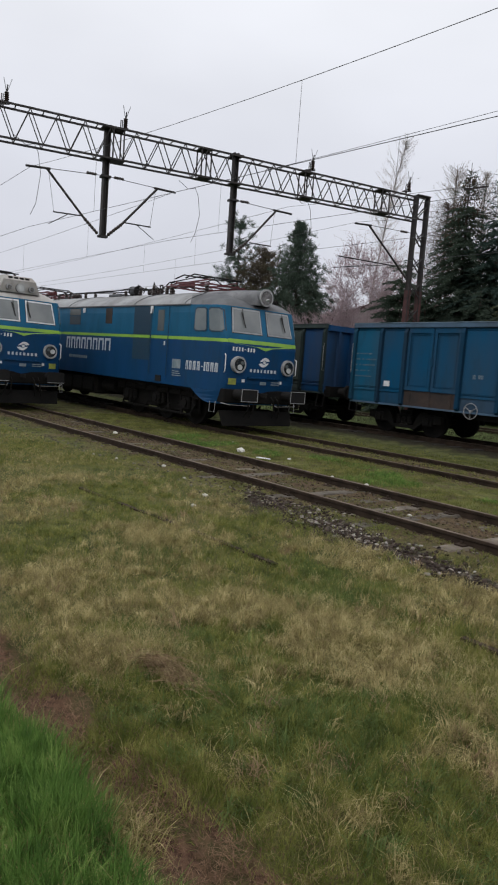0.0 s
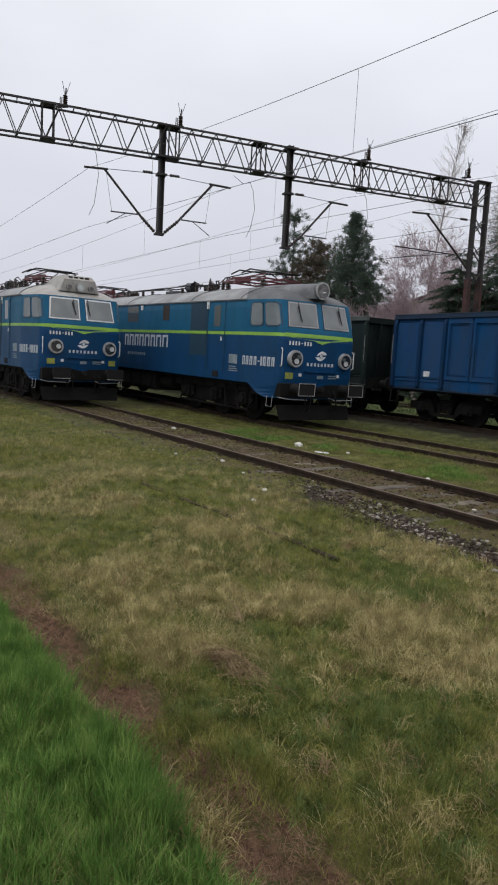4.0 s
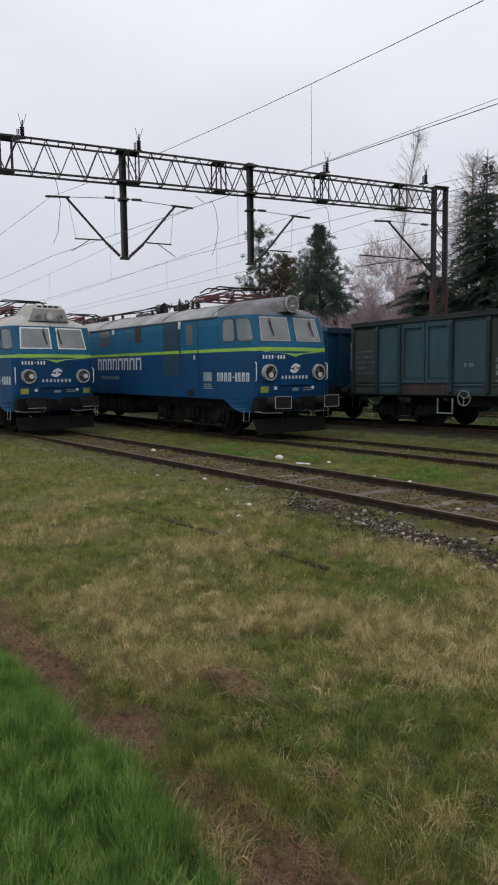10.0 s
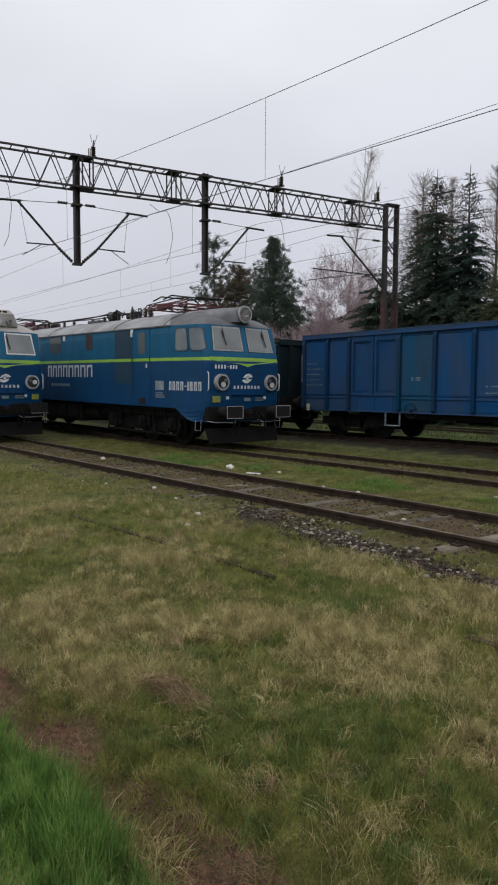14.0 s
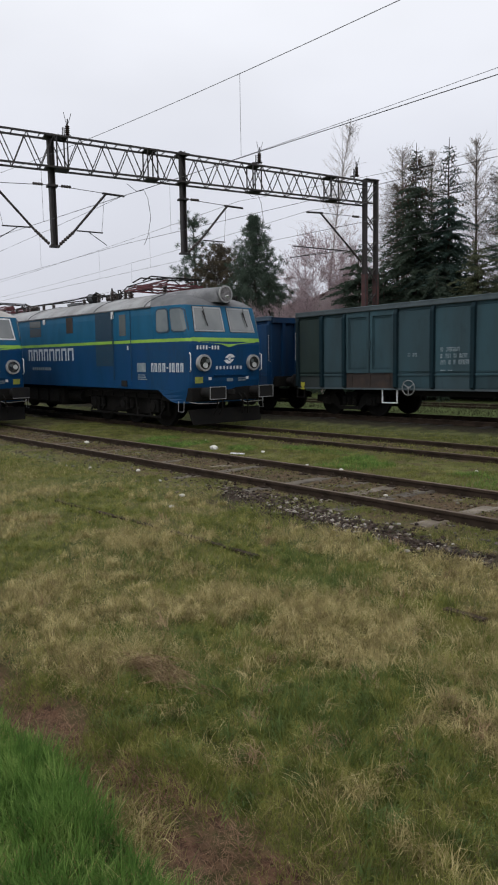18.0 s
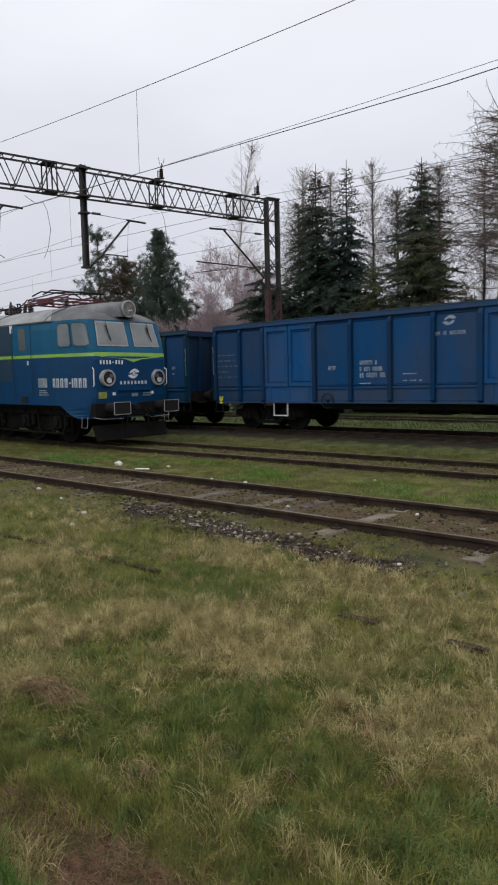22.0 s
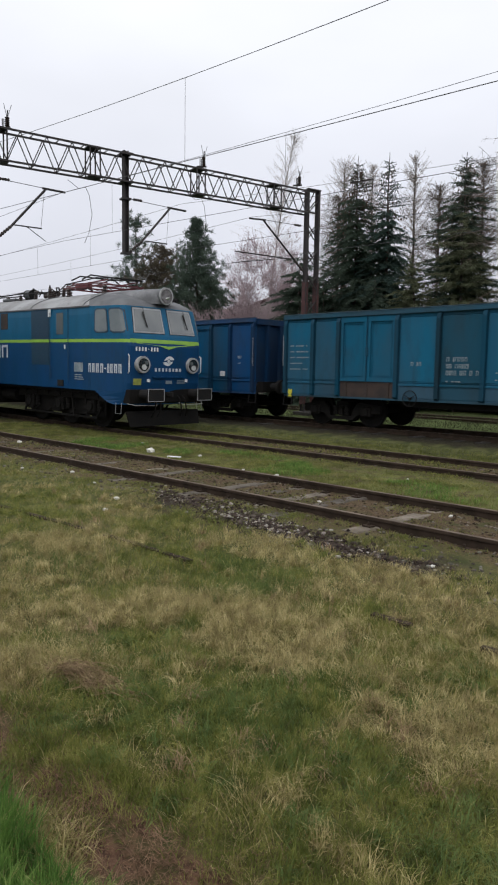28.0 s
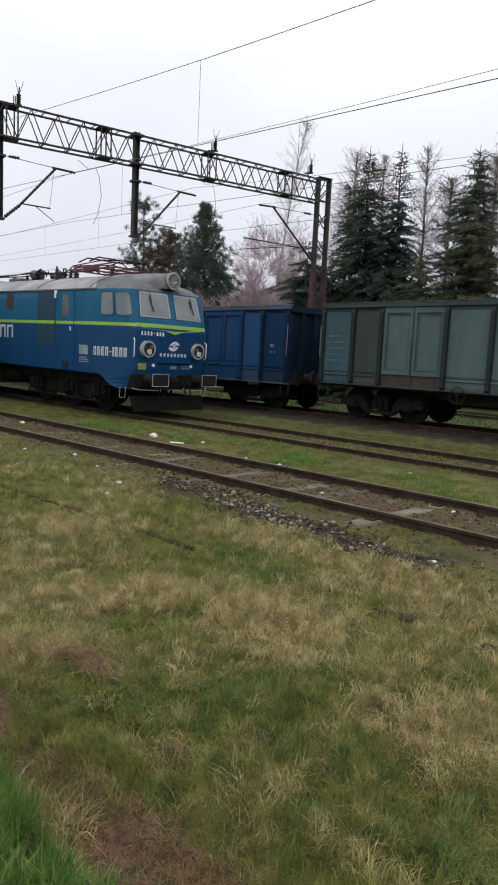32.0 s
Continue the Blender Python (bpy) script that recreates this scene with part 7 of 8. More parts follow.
def speckled(name, tones, rough=0.9):
    """Stones that differ in tone from one to the next."""
    m = bpy.data.materials.new(name)
    m.use_nodes = True
    n, l = m.node_tree.nodes, m.node_tree.links
    b = n["Principled BSDF"]
    b.inputs["Roughness"].default_value, b.inputs["Specular IOR Level"].default_value = rough, 0.1
    geo, ramp = n.new("ShaderNodeNewGeometry"), n.new("ShaderNodeValToRGB")
    ramp.color_ramp.elements[0].color, ramp.color_ramp.elements[1].color = (*tones[0], 1), (*tones[-1], 1)
    for i, t in enumerate(tones[1:-1]):
        q = ramp.color_ramp.elements.new((i + 1) / (len(tones) - 1))
        q.color = (*t, 1)
    l.new(geo.outputs["Random Per Island"], ramp.inputs[0])
    nz, mx, tc = n.new("ShaderNodeTexNoise"), n.new("ShaderNodeMix"), n.new("ShaderNodeTexCoord")
    nz.inputs["Scale"].default_value = 60
    l.new(tc.outputs["Object"], nz.inputs["Vector"])
    mx.data_type, mx.blend_type = "RGBA", "MULTIPLY"
    mx.inputs["Factor"].default_value = 0.5
    l.new(ramp.outputs[0], mx.inputs["A"])
    l.new(nz.outputs["Color"], mx.inputs["B"])
    l.new(mx.outputs["Result"], b.inputs["Base Color"])
    return m


M["ballast"] = speckled("loose_ballast", [(0.020, 0.014, 0.012), (0.032, 0.023, 0.019), (0.046, 0.034, 0.028), (0.056, 0.042, 0.034), (0.068, 0.052, 0.042), (0.085, 0.066, 0.052), (0.120, 0.098, 0.080), (0.44, 0.41, 0.36)])
M["track_grit"] = speckled("brown_track_gravel", [(0.040, 0.028, 0.018), (0.075, 0.055, 0.036), (0.060, 0.058, 0.024), (0.095, 0.072, 0.050), (0.13, 0.105, 0.078), (0.26, 0.235, 0.20)])
M["grit"] = speckled("pale_grit", [(0.05, 0.044, 0.036), (0.10, 0.088, 0.072), (0.26, 0.24, 0.21)])


def heap_y(x):
    """The middle of the spilled ballast."""
    return -0.60 - 0.135 * (x - 7.9)


def in_heap(r):
    x = 9.5 + r.normal(0, 1.3)
    return x, heap_y(x) + r.normal(0, 0.15 + 0.04 * math.sin(3.1 * x))


stones("ballast_heap", M["ballast"], 3500, in_heap, (0.009, 0.038), 3, "dark loose ballast spilled beside the track")
stones("ballast_edge", M["grit"], 900, lambda r: (r.uniform(-5, 13), -0.75 + r.normal(0, 0.22)), (0.010, 0.034), 4, "pale grit along the track's edge")
stones("track_gravel", M["track_grit"], 7600, lambda r: (r.uniform(-6, 13), TRACK_1 + r.uniform(-1.1, 1.2)), (0.007, 0.030), 5, "dirty gravel between the sleepers")
stones("far_gravel", M["track_grit"], 2200, lambda r: (r.uniform(1, 13), TRACK_2 + r.uniform(-1.0, 1.0)), (0.010, 0.034), 6, "dirty gravel in the second track")

WHITE = [stone_mesh(90 + k, 0.5) for k in range(4)]
for me in WHITE:
    me.materials.append(M["white_stone"])
SPOTS = [(2.92, 2.47, 0.13), (7.51, -1.78, 0.045), (7.06, 1.89, 0.05), (6.89, -1.17, 0.05), (4.52, -0.48, 0.05), (-0.69, 1.17, 0.07), (4.10, 2.88, 0.06), (7.29, 1.79, 0.06),
         (7.15, 1.98, 0.05), (8.6, 1.95, 0.035), (5.6, -0.72, 0.04), (3.3, -0.80, 0.035), (2.6, -0.95, 0.03), (10.6, -0.95, 0.026), (11.2, -0.8, 0.028), (9.1, 0.75, 0.035),
         (10.9, 1.2, 0.04), (11.9, -1.0, 0.030), (6.2, 2.1, 0.04), (1.2, 3.5, 0.05), (8.9, 3.4, 0.04)]
for i, (x, y, s) in enumerate(SPOTS):
    st = new("white_stone", WHITE[i % 4])
    st.location = (x, y, float(ground_z(np.array(x), np.array(y))) + 0.3 * s)
    st.scale = (s, s * 0.8, s)
    st.rotation_euler.z = i * 1.3
    tagged(st, "pale limestone lying in the grass by the track", "stone", "white stones")
st = new("plastic_scrap", mesh_of(box(B(), -0.16, 0.16, -0.04, 0.04, 0, 0.03, 0.01), "plastic_scrap"))
st.data.materials.append(M["white"])
st.location, st.rotation_euler.z = (3.95, 2.28, float(ground_z(np.array(3.95), np.array(2.28)))), 0.4
tagged(st, "pale scrap of rubbish lying between the tracks", "litter")

# the top of an old rail that lies half buried in the grass
bm = B()
for xa, xb in ((5.9, 6.9), (7.05, 8.4), (8.75, 10.2), (12.27, 12.6), (13.14, 13.42)):
    bare = 0.022 if xa > 13 else 0.004 if xa > 8.5 else -0.004
    za = float(ground_z(np.array(xa), np.array(-2.55)))
    zb = float(ground_z(np.array(xb), np.array(-2.55)))
    bar(bm, (xa, -2.67 + 0.022 * (xa - 6), za + bare), (xb, -2.67 + 0.022 * (xb - 6), zb + bare), 0.06, 0.07)
old = new("buried_rail", mesh_of(bm, "buried_rail"))
old.data.materials.append(M["rail_side"])
tagged(old, "rusty old rail half buried in the grass", "rail", kind="structure")


def clumps(x, y, f=1.0, p=0.0):
    """Patchiness between 0 and 1."""
    return 0.5 + 0.25 * (np.sin(2.1 * f * x + 0.7 * f * y + p) + np.sin(-1.3 * f * x + 2.9 * f * y + 2 * p) * 0.7 + np.sin(4.7 * f * x - 3.1 * f * y + 3 * p) * 0.5)


LATTICE = np.random.default_rng(404).random((97, 97))


def mottle(x, y, size, shift=0):
    """Smooth random unevenness between 0 and 1, with spots of the given size."""
    u, v = x / size + 31.7 + 7.3 * shift, y / size + 12.9 + 3.1 * shift
    i, j = np.floor(u).astype(int), np.floor(v).astype(int)
    f, g = u - i, v - j
    f, g = f * f * (3 - 2 * f), g * g * (3 - 2 * g)
    at_ = lambda a, b: LATTICE[(i + a) % 97, (j + b) % 97]
    return (at_(0, 0) * (1 - f) + at_(1, 0) * f) * (1 - g) + (at_(0, 1) * (1 - f) + at_(1, 1) * f) * g


# where dry grass lies and where the meadow is greenest: x, y, reach
STRAW_SPOTS = [(11.9, -3.42, 0.42), (12.3, -3.28, 0.40), (11.0, -3.46, 0.40), (8.7, -2.95, 0.55), (13.2, -3.5, 0.42), (11.27, -5.0, 0.20), (9.7, -4.95, 0.40),
               (10.4, -1.62, 0.40), (12.6, -2.05, 0.34), (13.6, -3.45, 0.36), (2.8, -2.6, 0.8), (5.5, -3.3, 0.7), (11.6, -1.55, 0.3), (7.2, -4.3, 0.6)]
GREEN_SPOTS = [(11.1, -2.72, 0.30), (11.95, -2.82, 0.26), (10.4, -2.45, 0.30), (8.9, -4.3, 0.45), (12.85, -4.1, 0.30), (12.3, -4.7, 0.28), (10.2, -3.75, 0.42),
               (13.9, -4.3, 0.40), (6.6, -2.0, 0.7), (12.9, -2.9, 0.22), (11.5, -4.2, 0.36), (4.2, -1.5, 0.6)]


def dryness(x, y):
    """0 where the grass is green, 1 where it is dry."""
    d = 0.34 * mottle(x, y, 0.95) + 0.34 * mottle(x, y, 0.36, 1) + 0.32 * mottle(x, y, 0.15, 2)
    for a, b, w in STRAW_SPOTS:
        d = d + 0.24 * np.exp(-((x - a) ** 2 + (y - b) ** 2) / w ** 2)
    for a, b, w in GREEN_SPOTS:
        d = d - 0.20 * np.exp(-((x - a) ** 2 + (y - b) ** 2) / w ** 2)
    return np.clip((d - 0.24) / 0.52, 0, 1)


# ---------------------------------------------------------------- grass
def blades(name, material, x, y, length, width, lean, seed, label, sink=0.012, kink=0.3):
    """Blades of grass, each bent once, standing on the ground at x, y."""
    r = np.random.default_rng(seed)
    n = len(x)
    z = ground_z(x, y) - sink
    az, fa = r.uniform(0, 2 * np.pi, n), r.uniform(0, 2 * np.pi, n)
    ln = length * r.uniform(0.5, 1.25, n) * (0.75 + 0.5 * mottle(x, y, 0.55, 20)) * (0.62 + 0.75 * mottle(x, y, 0.14, 21))
    le = np.clip(lean + r.normal(0, 0.25, n), 0.02, 1.5)
    w = width * r.uniform(0.6, 1.3, n)
    side = np.stack([np.cos(fa), np.sin(fa), np.zeros(n)], 1) * w[:, None] * 0.5
    p0 = np.stack([x, y, z], 1)
    d1 = np.stack([np.cos(az) * np.sin(le * (1 - kink)), np.sin(az) * np.sin(le * (1 - kink)), np.cos(le * (1 - kink))], 1)
    l2 = np.minimum(le * (1 + kink), 1.65)
    d2 = np.stack([np.cos(az) * np.sin(l2), np.sin(az) * np.sin(l2), np.cos(l2)], 1)
    p1 = p0 + d1 * (ln * 0.5)[:, None]
    p2 = p1 + d2 * (ln * 0.5)[:, None]
    v = np.stack([p0 - side, p0 + side, p1 - side * 0.8, p1 + side * 0.8, p2], 1).reshape(-1, 3)
    b = np.arange(n)[:, None] * 5
    f = np.concatenate([b + np.array([[0, 1, 3]]), b + np.array([[0, 3, 2]]), b + np.array([[2, 3, 4]])])
    ob = new(name, raw_mesh(name, v, f, material))
    return tagged(ob, label, "grass", kind="stuff")


def scatter(n, x0, x1, y0, y1, keep, seed):
    r = np.random.default_rng(seed)
    x, y = r.uniform(x0, x1, n), r.uniform(y0, y1, n)
    k = r.random(n) < keep(x, y)
    return x[k], y[k]


def wedge(x, y):
    """The stretch of meadow before the tripod of the view: denser towards the near end."""
    d = np.hypot(x - 14.5, y + 6.5)
    return np.clip(3.6 / (d + 0.3), 0.16, 1.0) ** 1.25


def meadow(x, y):
    on = (y > path_y(x) + 0.04 + 0.30 * mottle(x, y, 0.45, 21)) & (y < -0.75 + 0.2 * np.sin(3 * x))
    heap = (np.abs(y - heap_y(x)) < 0.20 + 0.06 * np.sin(3.7 * x)) & (x > 7.2) & (x < 12.1)
    return on & ~heap


def path_zone(x, y):
    d = y - path_y(x) + 0.05 * np.sin(4 * x)
    return (d > -0.13) & (d < 0.02 + 0.36 * mottle(x, y, 0.45, 21)) & (x > 8.6)


X0, X1, Y0, Y1 = 1.0, 15.4, -5.7, -0.5
x, y = scatter(560000, X0, X1, Y0, Y1, lambda x, y: meadow(x, y) * wedge(x, y) * np.clip((1.25 - 1.15 * dryness(x, y)) * (0.45 + 1.0 * mottle(x, y, 0.23, 5)), 0.16, 1), 61)
blades("grass", M["grass"], x, y, 0.085, 0.0033, 0.60, 62, "short patchy green and olive grass")
x, y = scatter(110000, 11.3, 15.2, -5.4, -2.4, lambda x, y: meadow(x, y) * np.clip((1.2 - 1.1 * dryness(x, y)) * (0.5 + 0.8 * mottle(x, y, 0.12, 12)), 0.25, 1), 107)
blades("grass", M["grass"], x, y, 0.075, 0.0030, 0.75, 108, "matted short grass beside the path")
x, y = scatter(420000, X0, X1, Y0, Y1, lambda x, y: meadow(x, y) * wedge(x, y) * np.clip((2.6 * dryness(x, y) - 0.95) * (0.45 + mottle(x, y, 0.19, 6)), 0.07, 1), 63)
blades("dry_grass", M["straw"], x, y, 0.125, 0.0025, 0.95, 64, "dry straw-coloured grass lying in tufts")
x, y = scatter(110000, 6.0, 17.5, -5.80, -4.95, lambda x, y: np.where(path_zone(x, y), 0.16 + 0.50 * mottle(x, y, 0.25, 22), 0.16 * mottle(x, y, 0.3, 8)) * wedge(x, y), 65)
blades("dead_grass", M["dead"], x, y, 0.11, 0.0032, 1.35, 66, "flattened brown dead grass along the worn path")
x, y = scatter(290000, 5.5, 14.4, -7.9, -5.3, lambda x, y: (y < path_y(x) - 0.17 - 0.12 * np.clip((x - 12.3) / 0.9, 0, 1) + 0.10 * (mottle(x, y, 0.22, 15) - 0.5)) * np.clip(wedge(x, y) * 1.2, 0, 1), 67)
blades("lush_grass", M["lush"], x, y, 0.15, 0.0048, 0.50, 68, "lush bright green grass beside the path")

verge = lambda x, y: (np.abs(y - path_y(x) - 0.05) < 0.28) * np.clip(2.6 * mottle(x, y, 0.34, 9) - 1.45 + 1.6 * np.clip(y - path_y(x) - 0.05, 0, 0.3) + 0.4 * np.clip(x - 13.0, 0, 1), 0, 0.9) * wedge(x, y)
x, y = scatter(90000, 7.0, 17.0, -5.85, -4.9, verge, 103)
blades("grass", M["grass"], x, y, 0.09, 0.0033, 0.7, 104, "olive grass growing over the worn path")
x, y = scatter(18000, 7.0, 15.0, -5.85, -4.9, lambda x, y: (np.abs(y - path_y(x) + 0.17) < 0.10) * np.clip(2.6 * mottle(x, y, 0.28, 10) - 1.4, 0, 0.9) * wedge(x, y), 105)
blades("dry_grass", M["straw"], x, y, 0.15, 0.0028, 1.0, 106, "dry straw along the edge of the path")


def tufts(name, material, n, size, length, width, keep, seed, label, box_=(5.0, 16.5, -5.0, -1.1)):
    """Clumps of bent blades that fan out from their roots."""
    r = np.random.default_rng(seed)
    cx, cy = scatter(n, *box_, lambda x, y: meadow(x, y) * keep(x, y) * np.clip(4.5 / (np.hypot(x - 14.5, y + 6.5) + 0.5), 0.25, 1), seed)
    per = 34
    k = np.repeat(np.arange(len(cx)), per)
    m = len(k)
    sc = r.uniform(0.6, 1.25, len(cx))[k]
    az = r.uniform(0, 2 * np.pi, len(cx))[k] + r.normal(0, 0.9, m)
    rad = np.abs(r.normal(0, size, m)) * sc
    a2 = r.uniform(0, 2 * np.pi, m)
    x, y = cx[k] + rad * np.cos(a2), cy[k] + rad * np.sin(a2)
    ln, le = length * sc * r.uniform(0.5, 1.2, m), np.clip(0.55 + 0.5 * r.random(m) + rad / size * 0.25, 0.1, 1.45)
    fa = az + np.pi / 2 + r.normal(0, 0.4, m)
    side = np.stack([np.cos(fa), np.sin(fa), np.zeros(m)], 1) * (width * r.uniform(0.6, 1.3, m))[:, None] * 0.5
    p0 = np.stack([x, y, ground_z(x, y) - 0.01], 1)
    d1 = np.stack([np.cos(az) * np.sin(le * 0.5), np.sin(az) * np.sin(le * 0.5), np.cos(le * 0.5)], 1)
    d2 = np.stack([np.cos(az) * np.sin(le * 1.5), np.sin(az) * np.sin(le * 1.5), np.cos(le * 1.5)], 1)
    p1 = p0 + d1 * (ln * 0.5)[:, None]
    p2 = p1 + d2 * (ln * 0.5)[:, None]
    v = np.stack([p0 - side, p0 + side, p1 - side * 0.8, p1 + side * 0.8, p2], 1).reshape(-1, 3)
    b = np.arange(m)[:, None] * 5
    f = np.concatenate([b + np.array([[0, 1, 3]]), b + np.array([[0, 3, 2]]), b + np.array([[2, 3, 4]])])
    ob = new(name, raw_mesh(name, v, f, material))
    return tagged(ob, label, "grass", kind="stuff")


tufts("straw_tuft", M["straw"], 4200, 0.05, 0.17, 0.0036, lambda x, y: np.clip(2.4 * dryness(x, y) - 1.0, 0.02, 1), 90, "pale bent tufts of dry grass")
tufts("green_tuft", M["grass"], 3000, 0.06, 0.13, 0.0040, lambda x, y: np.clip(1.3 - 2.0 * dryness(x, y), 0.06, 1), 91, "bent tufts of olive green grass")
tufts("straw_tuft", M["straw"], 1100, 0.05, 0.15, 0.0034, lambda x, y: np.clip(2.6 * dryness(x, y) - 1.1, 0.03, 1), 101, "pale bent tufts near the path", (11.0, 16.5, -5.2, -2.6))
tufts("green_tuft", M["meadow_green"], 1300, 0.06, 0.13, 0.0042, lambda x, y: np.clip(1.2 - 2.4 * dryness(x, y), 0.03, 1), 102, "fresh green tufts near the path", (11.0, 16.5, -5.2, -2.6))
tufts("dead_tuft", M["bundle"], 260, 0.06, 0.16, 0.0040, lambda x, y: np.clip(2.4 * clumps(x, y, 0.6, 0.2) - 0.9, 0.02, 1), 92, "brown tufts of dead grass")
# greener tufts in the meadow and pale tufts by the path
cx = np.array([11.35, 11.2, 10.6, 12.55, 11.0, 12.9, 9.3, 12.2, 13.1])
cy = np.array([-2.55, -4.35, -2.35, -3.9, -2.75, -4.4, -3.6, -4.6, -3.6])
r = np.random.default_rng(70)
k = r.integers(0, len(cx), 9000)
blades("green_tuft", M["meadow_green"], cx[k] + r.normal(0, 0.26, 9000), cy[k] + r.normal(0, 0.15, 9000), 0.11, 0.0036, 0.6, 71, "greener tufts of grass in the meadow")
cx = np.array([10.84, 11.75, 11.51, 12.72, 11.3, 9.9, 12.1, 13.0, 10.3, 8.9])
cy = np.array([-3.35, -3.30, -4.53, -3.40, -3.1, -4.4, -2.9, -2.95, -4.8, -3.3])
k = r.integers(0, len(cx), 11000)
blades("straw_tuft", M["straw"], cx[k] + r.normal(0, 0.24, 11000), cy[k] + r.normal(0, 0.13, 11000), 0.19, 0.0026, 1.0, 72, "pale tufts of long dry grass")
blades("straw_tuft", M["straw"], 12.84 + r.normal(0, 0.09, 330), -5.53 + r.normal(0, 0.045, 330), 0.15, 0.0038, 1.0, 109, "bright bleached tuft of straw at the edge of the path")
# dead flattened bundles beside the path and short weeds on the soil beside the track
cx, cy = np.array([11.68, 9.9, 10.05]), np.array([-4.70, -5.50, -5.42])
k = r.integers(0, len(cx), 1500)
blades("dead_tuft", M["bundle"], cx[k] + r.normal(0, 0.15, 1500), cy[k] + r.normal(0, 0.05, 1500), 0.13, 0.0034, 1.5, 94, "flattened bundles of dead grass")
strands = []
for _ in range(420):
    u, v, aim, half = r.normal(0, 0.17), r.normal(0, 0.045), r.normal(0.25, 0.45), r.uniform(0.06, 0.16)
    px, py = 11.70 + u, -4.70 + 0.12 * u + v
    pz = float(ground_z(np.array(px), np.array(py))) + 0.035 + 0.045 * r.random() * math.exp(-(u / 0.2) ** 2)
    ux, uy = math.cos(aim) * half, math.sin(aim) * half
    strands.append((np.array([px - ux, py - uy, pz - 0.02]), np.array([px, py, pz + 0.01]), 0.0020, 0.0024))
    strands.append((np.array([px, py, pz + 0.01]), np.array([px + ux, py + uy, pz - 0.02]), 0.0024, 0.0012))
bundle = new("dead_grass_bundle", tubes("dead_grass_bundle", strands, M["bundle"]))
tagged(bundle, "flattened bundle of pale brown dead grass in the meadow", "dead grass", kind="stuff")
x, y = scatter(60000, -4, 13, -0.85, -0.15, lambda x, y: np.clip(clumps(x, y, 1.9, 0.5) * 1.8 - 0.45, 0, 0.9) * np.clip(1.2 - np.abs(x - 9) / 14, 0.3, 1), 95)
blades("track_weeds", M["track_moss"], x, y, 0.05, 0.005, 0.8, 96, "short weeds on the soil beside the track")
# matted darker and paler blades in the lush grass
x, y = scatter(60000, 8.0, 14.4, -7.9, -5.5, lambda x, y: (y < path_y(x) - 0.2) * np.clip(2.6 * mottle(x, y, 0.4, 16) - 1.0 + 0.5 * np.clip(x - 12, 0, 1), 0, 1) * wedge(x, y), 97)
blades("dry_grass", M["straw"], x, y, 0.13, 0.0032, 0.9, 98, "dry blades among the lush grass")
# the lawn goes on round the path's near side
x, y = scatter(60000, 3.0, 21.0, -10.5, -5.5, lambda x, y: (y < path_y(x) - 0.22) * ((x > 14.3) | (y < -7.8)) * np.clip(0.3 + 0.8 * mottle(x, y, 0.5, 23), 0, 1) * np.clip(2.2 - np.hypot(x - 13, y + 7) / 3.5, 0, 1), 111)
blades("lush_grass", M["lush"], x, y, 0.14, 0.009, 0.6, 112, "green lawn behind the path")


# between and beyond the tracks
def lush_spot(x, y):
    """Where the strip between the first two tracks is greenest."""
    return sum(1.5 * np.exp(-((x - a) / w) ** 2 - ((y - b) / 0.35) ** 2) for a, b, w in ((7.4, 2.85, 0.7), (3.6, 2.75, 0.5), (8.9, 3.0, 0.35), (6.5, 3.2, 0.3)))


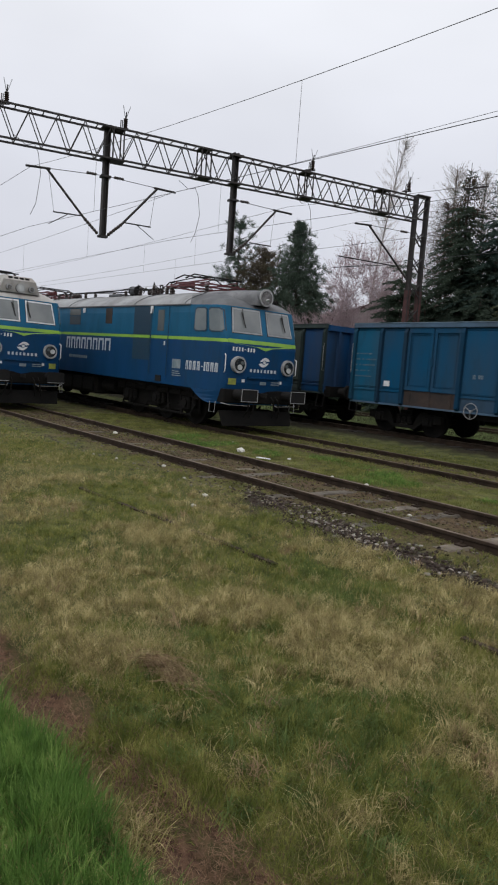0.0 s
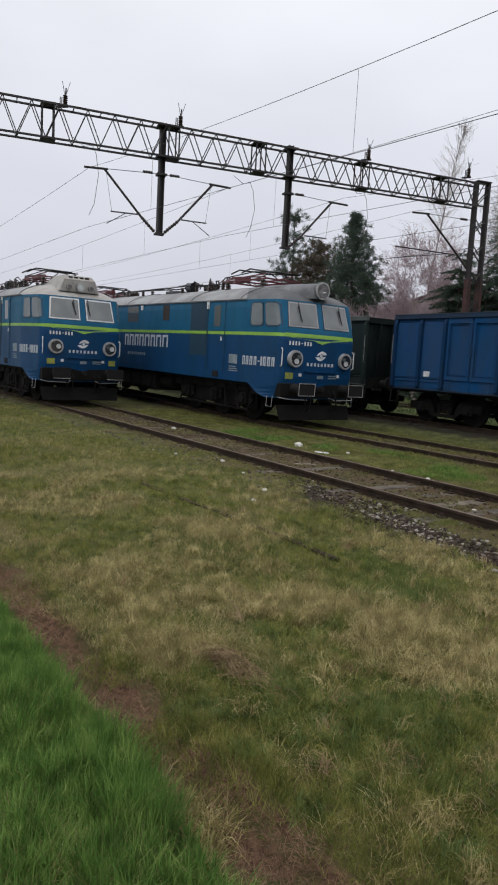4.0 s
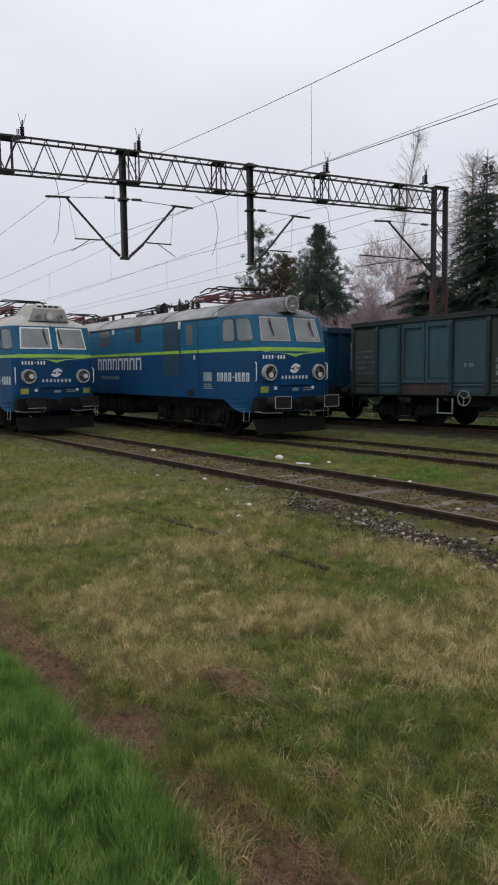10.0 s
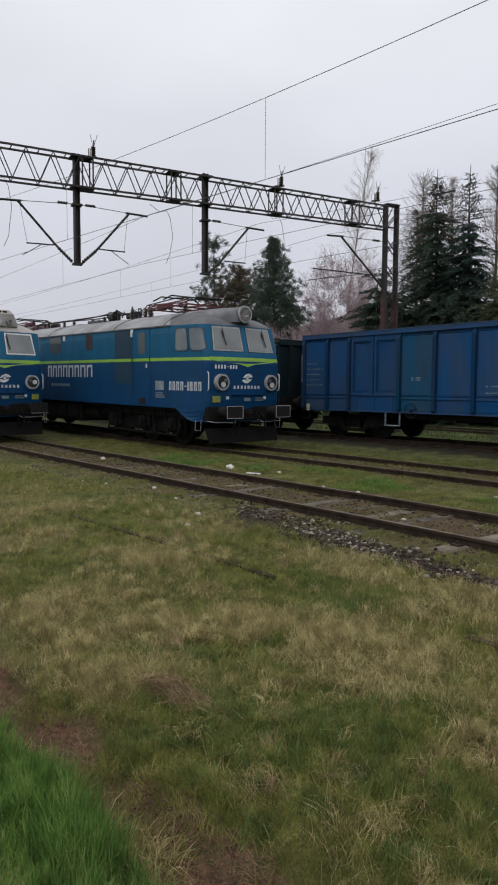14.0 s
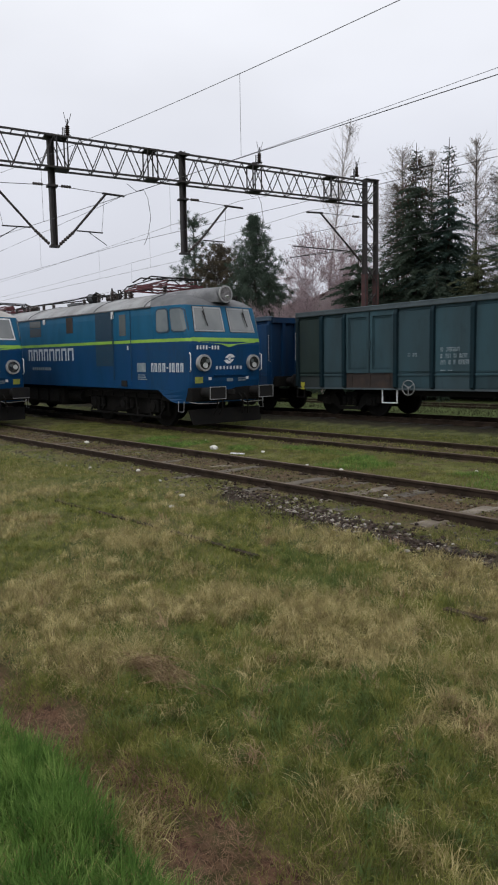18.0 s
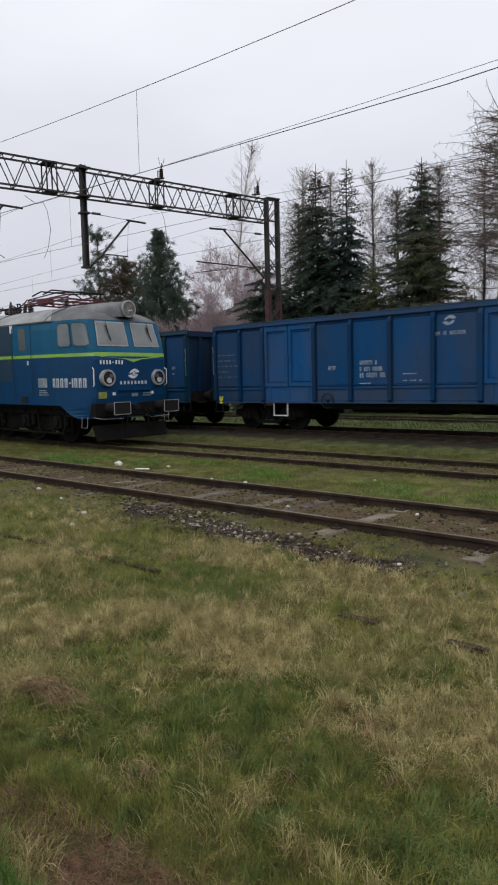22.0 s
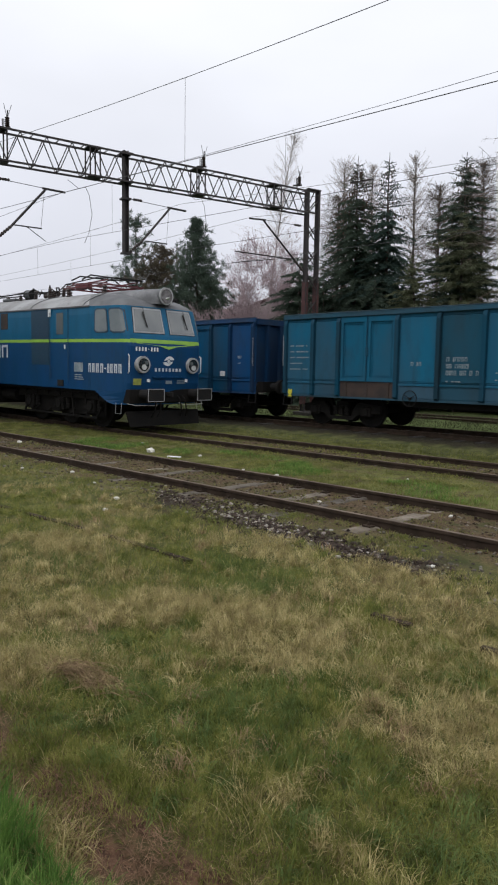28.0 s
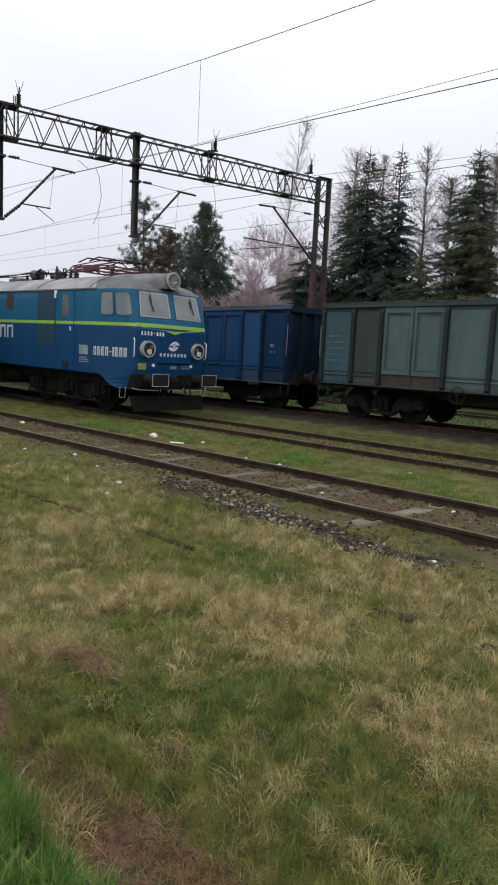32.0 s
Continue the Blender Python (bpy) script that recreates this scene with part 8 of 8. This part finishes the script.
x, y = scatter(130000, -6, 14, 2.1, 4.2, lambda x, y: np.clip(1.5 * mottle(x, y, 0.6, 13) - 0.05, 0.1, 1), 73)
blades("track_grass", M["track_moss"], x, y, 0.06, 0.006, 0.7, 74, "mossy grass between the tracks")
x, y = scatter(80000, 0, 14, 2.1, 4.2, lambda x, y: np.clip(3.4 * mottle(x, y, 0.8, 14) - 2.3 + lush_spot(x, y), 0, 0.9), 75)
blades("track_grass", M["lush"], x, y, 0.10, 0.007, 0.5, 76, "bright green grass between the tracks")
x, y = scatter(60000, -5, 14, 6.4, 8.2, lambda x, y: 0.3 + 0.6 * clumps(x, y, 1.1, 1.7), 77)
blades("track_grass", M["track_moss"], x, y, 0.06, 0.010, 0.5, 78, "thin grass beside the second track")
x, y = scatter(130000, -12, 13, -0.9, 2.3, lambda x, y: np.clip(clumps(x, y, 1.4, 0.9) * 1.8 - 0.65, 0, 0.6), 79)
blades("track_weeds", M["track_moss"], x, y, 0.05, 0.006, 0.6, 80, "sparse weeds in the gravel")
x, y = scatter(60000, -5, 13, 4.2, 6.5, lambda x, y: np.clip(clumps(x, y, 1.4, 2.9) * 1.6 - 0.2, 0, 0.9), 81)
blades("track_weeds", M["grass"], x, y, 0.06, 0.008, 0.6, 82, "grass growing in the second track")
x, y = scatter(60000, -14, 14, 12.6, 21, lambda x, y: 0.5 + 0 * x, 83)
blades("far_grass", M["dull_grass"], x, y, 0.10, 0.02, 0.5, 84, "grass beyond the train's track")
x, y = scatter(90000, -14, 4, -7.0, -1.0, lambda x, y: 0.3 + 0.7 * clumps(x, y, 0.8, 0.3), 85)
blades("far_meadow", M["grass"], x, y, 0.08, 0.010, 0.6, 86, "thin olive grass further along the meadow")
x, y = scatter(60000, -14, 4, -7.5, -1.0, lambda x, y: np.clip(1.6 * clumps(x, y, 0.8, 2.2) - 0.45, 0.0, 1), 87)
blades("far_dry_grass", M["straw"], x, y, 0.09, 0.009, 0.9, 88, "dry grass further along the meadow")


# ---------------------------------------------------------------- what moves
def motions():
    """The goods train rolls by on the third track; every wheelset turns as it rolls."""
    for i, w in enumerate(wagons):
        walk(w, [(t, pose(run(t) - PITCH * (i - 1) - PITCH / 2, TRACK_3, RISE[TRACK_3])) for t in RUN_ROWS])
    turns = [(i / 15, math.degrees(run(i / 15) / WHEEL)) for i in range(481)]
    for ws, dx in wheelsets:
        walk(ws, [(t, pose(dx, 0, WHEEL, 0, a, 0)) for t, a in turns])


motions()
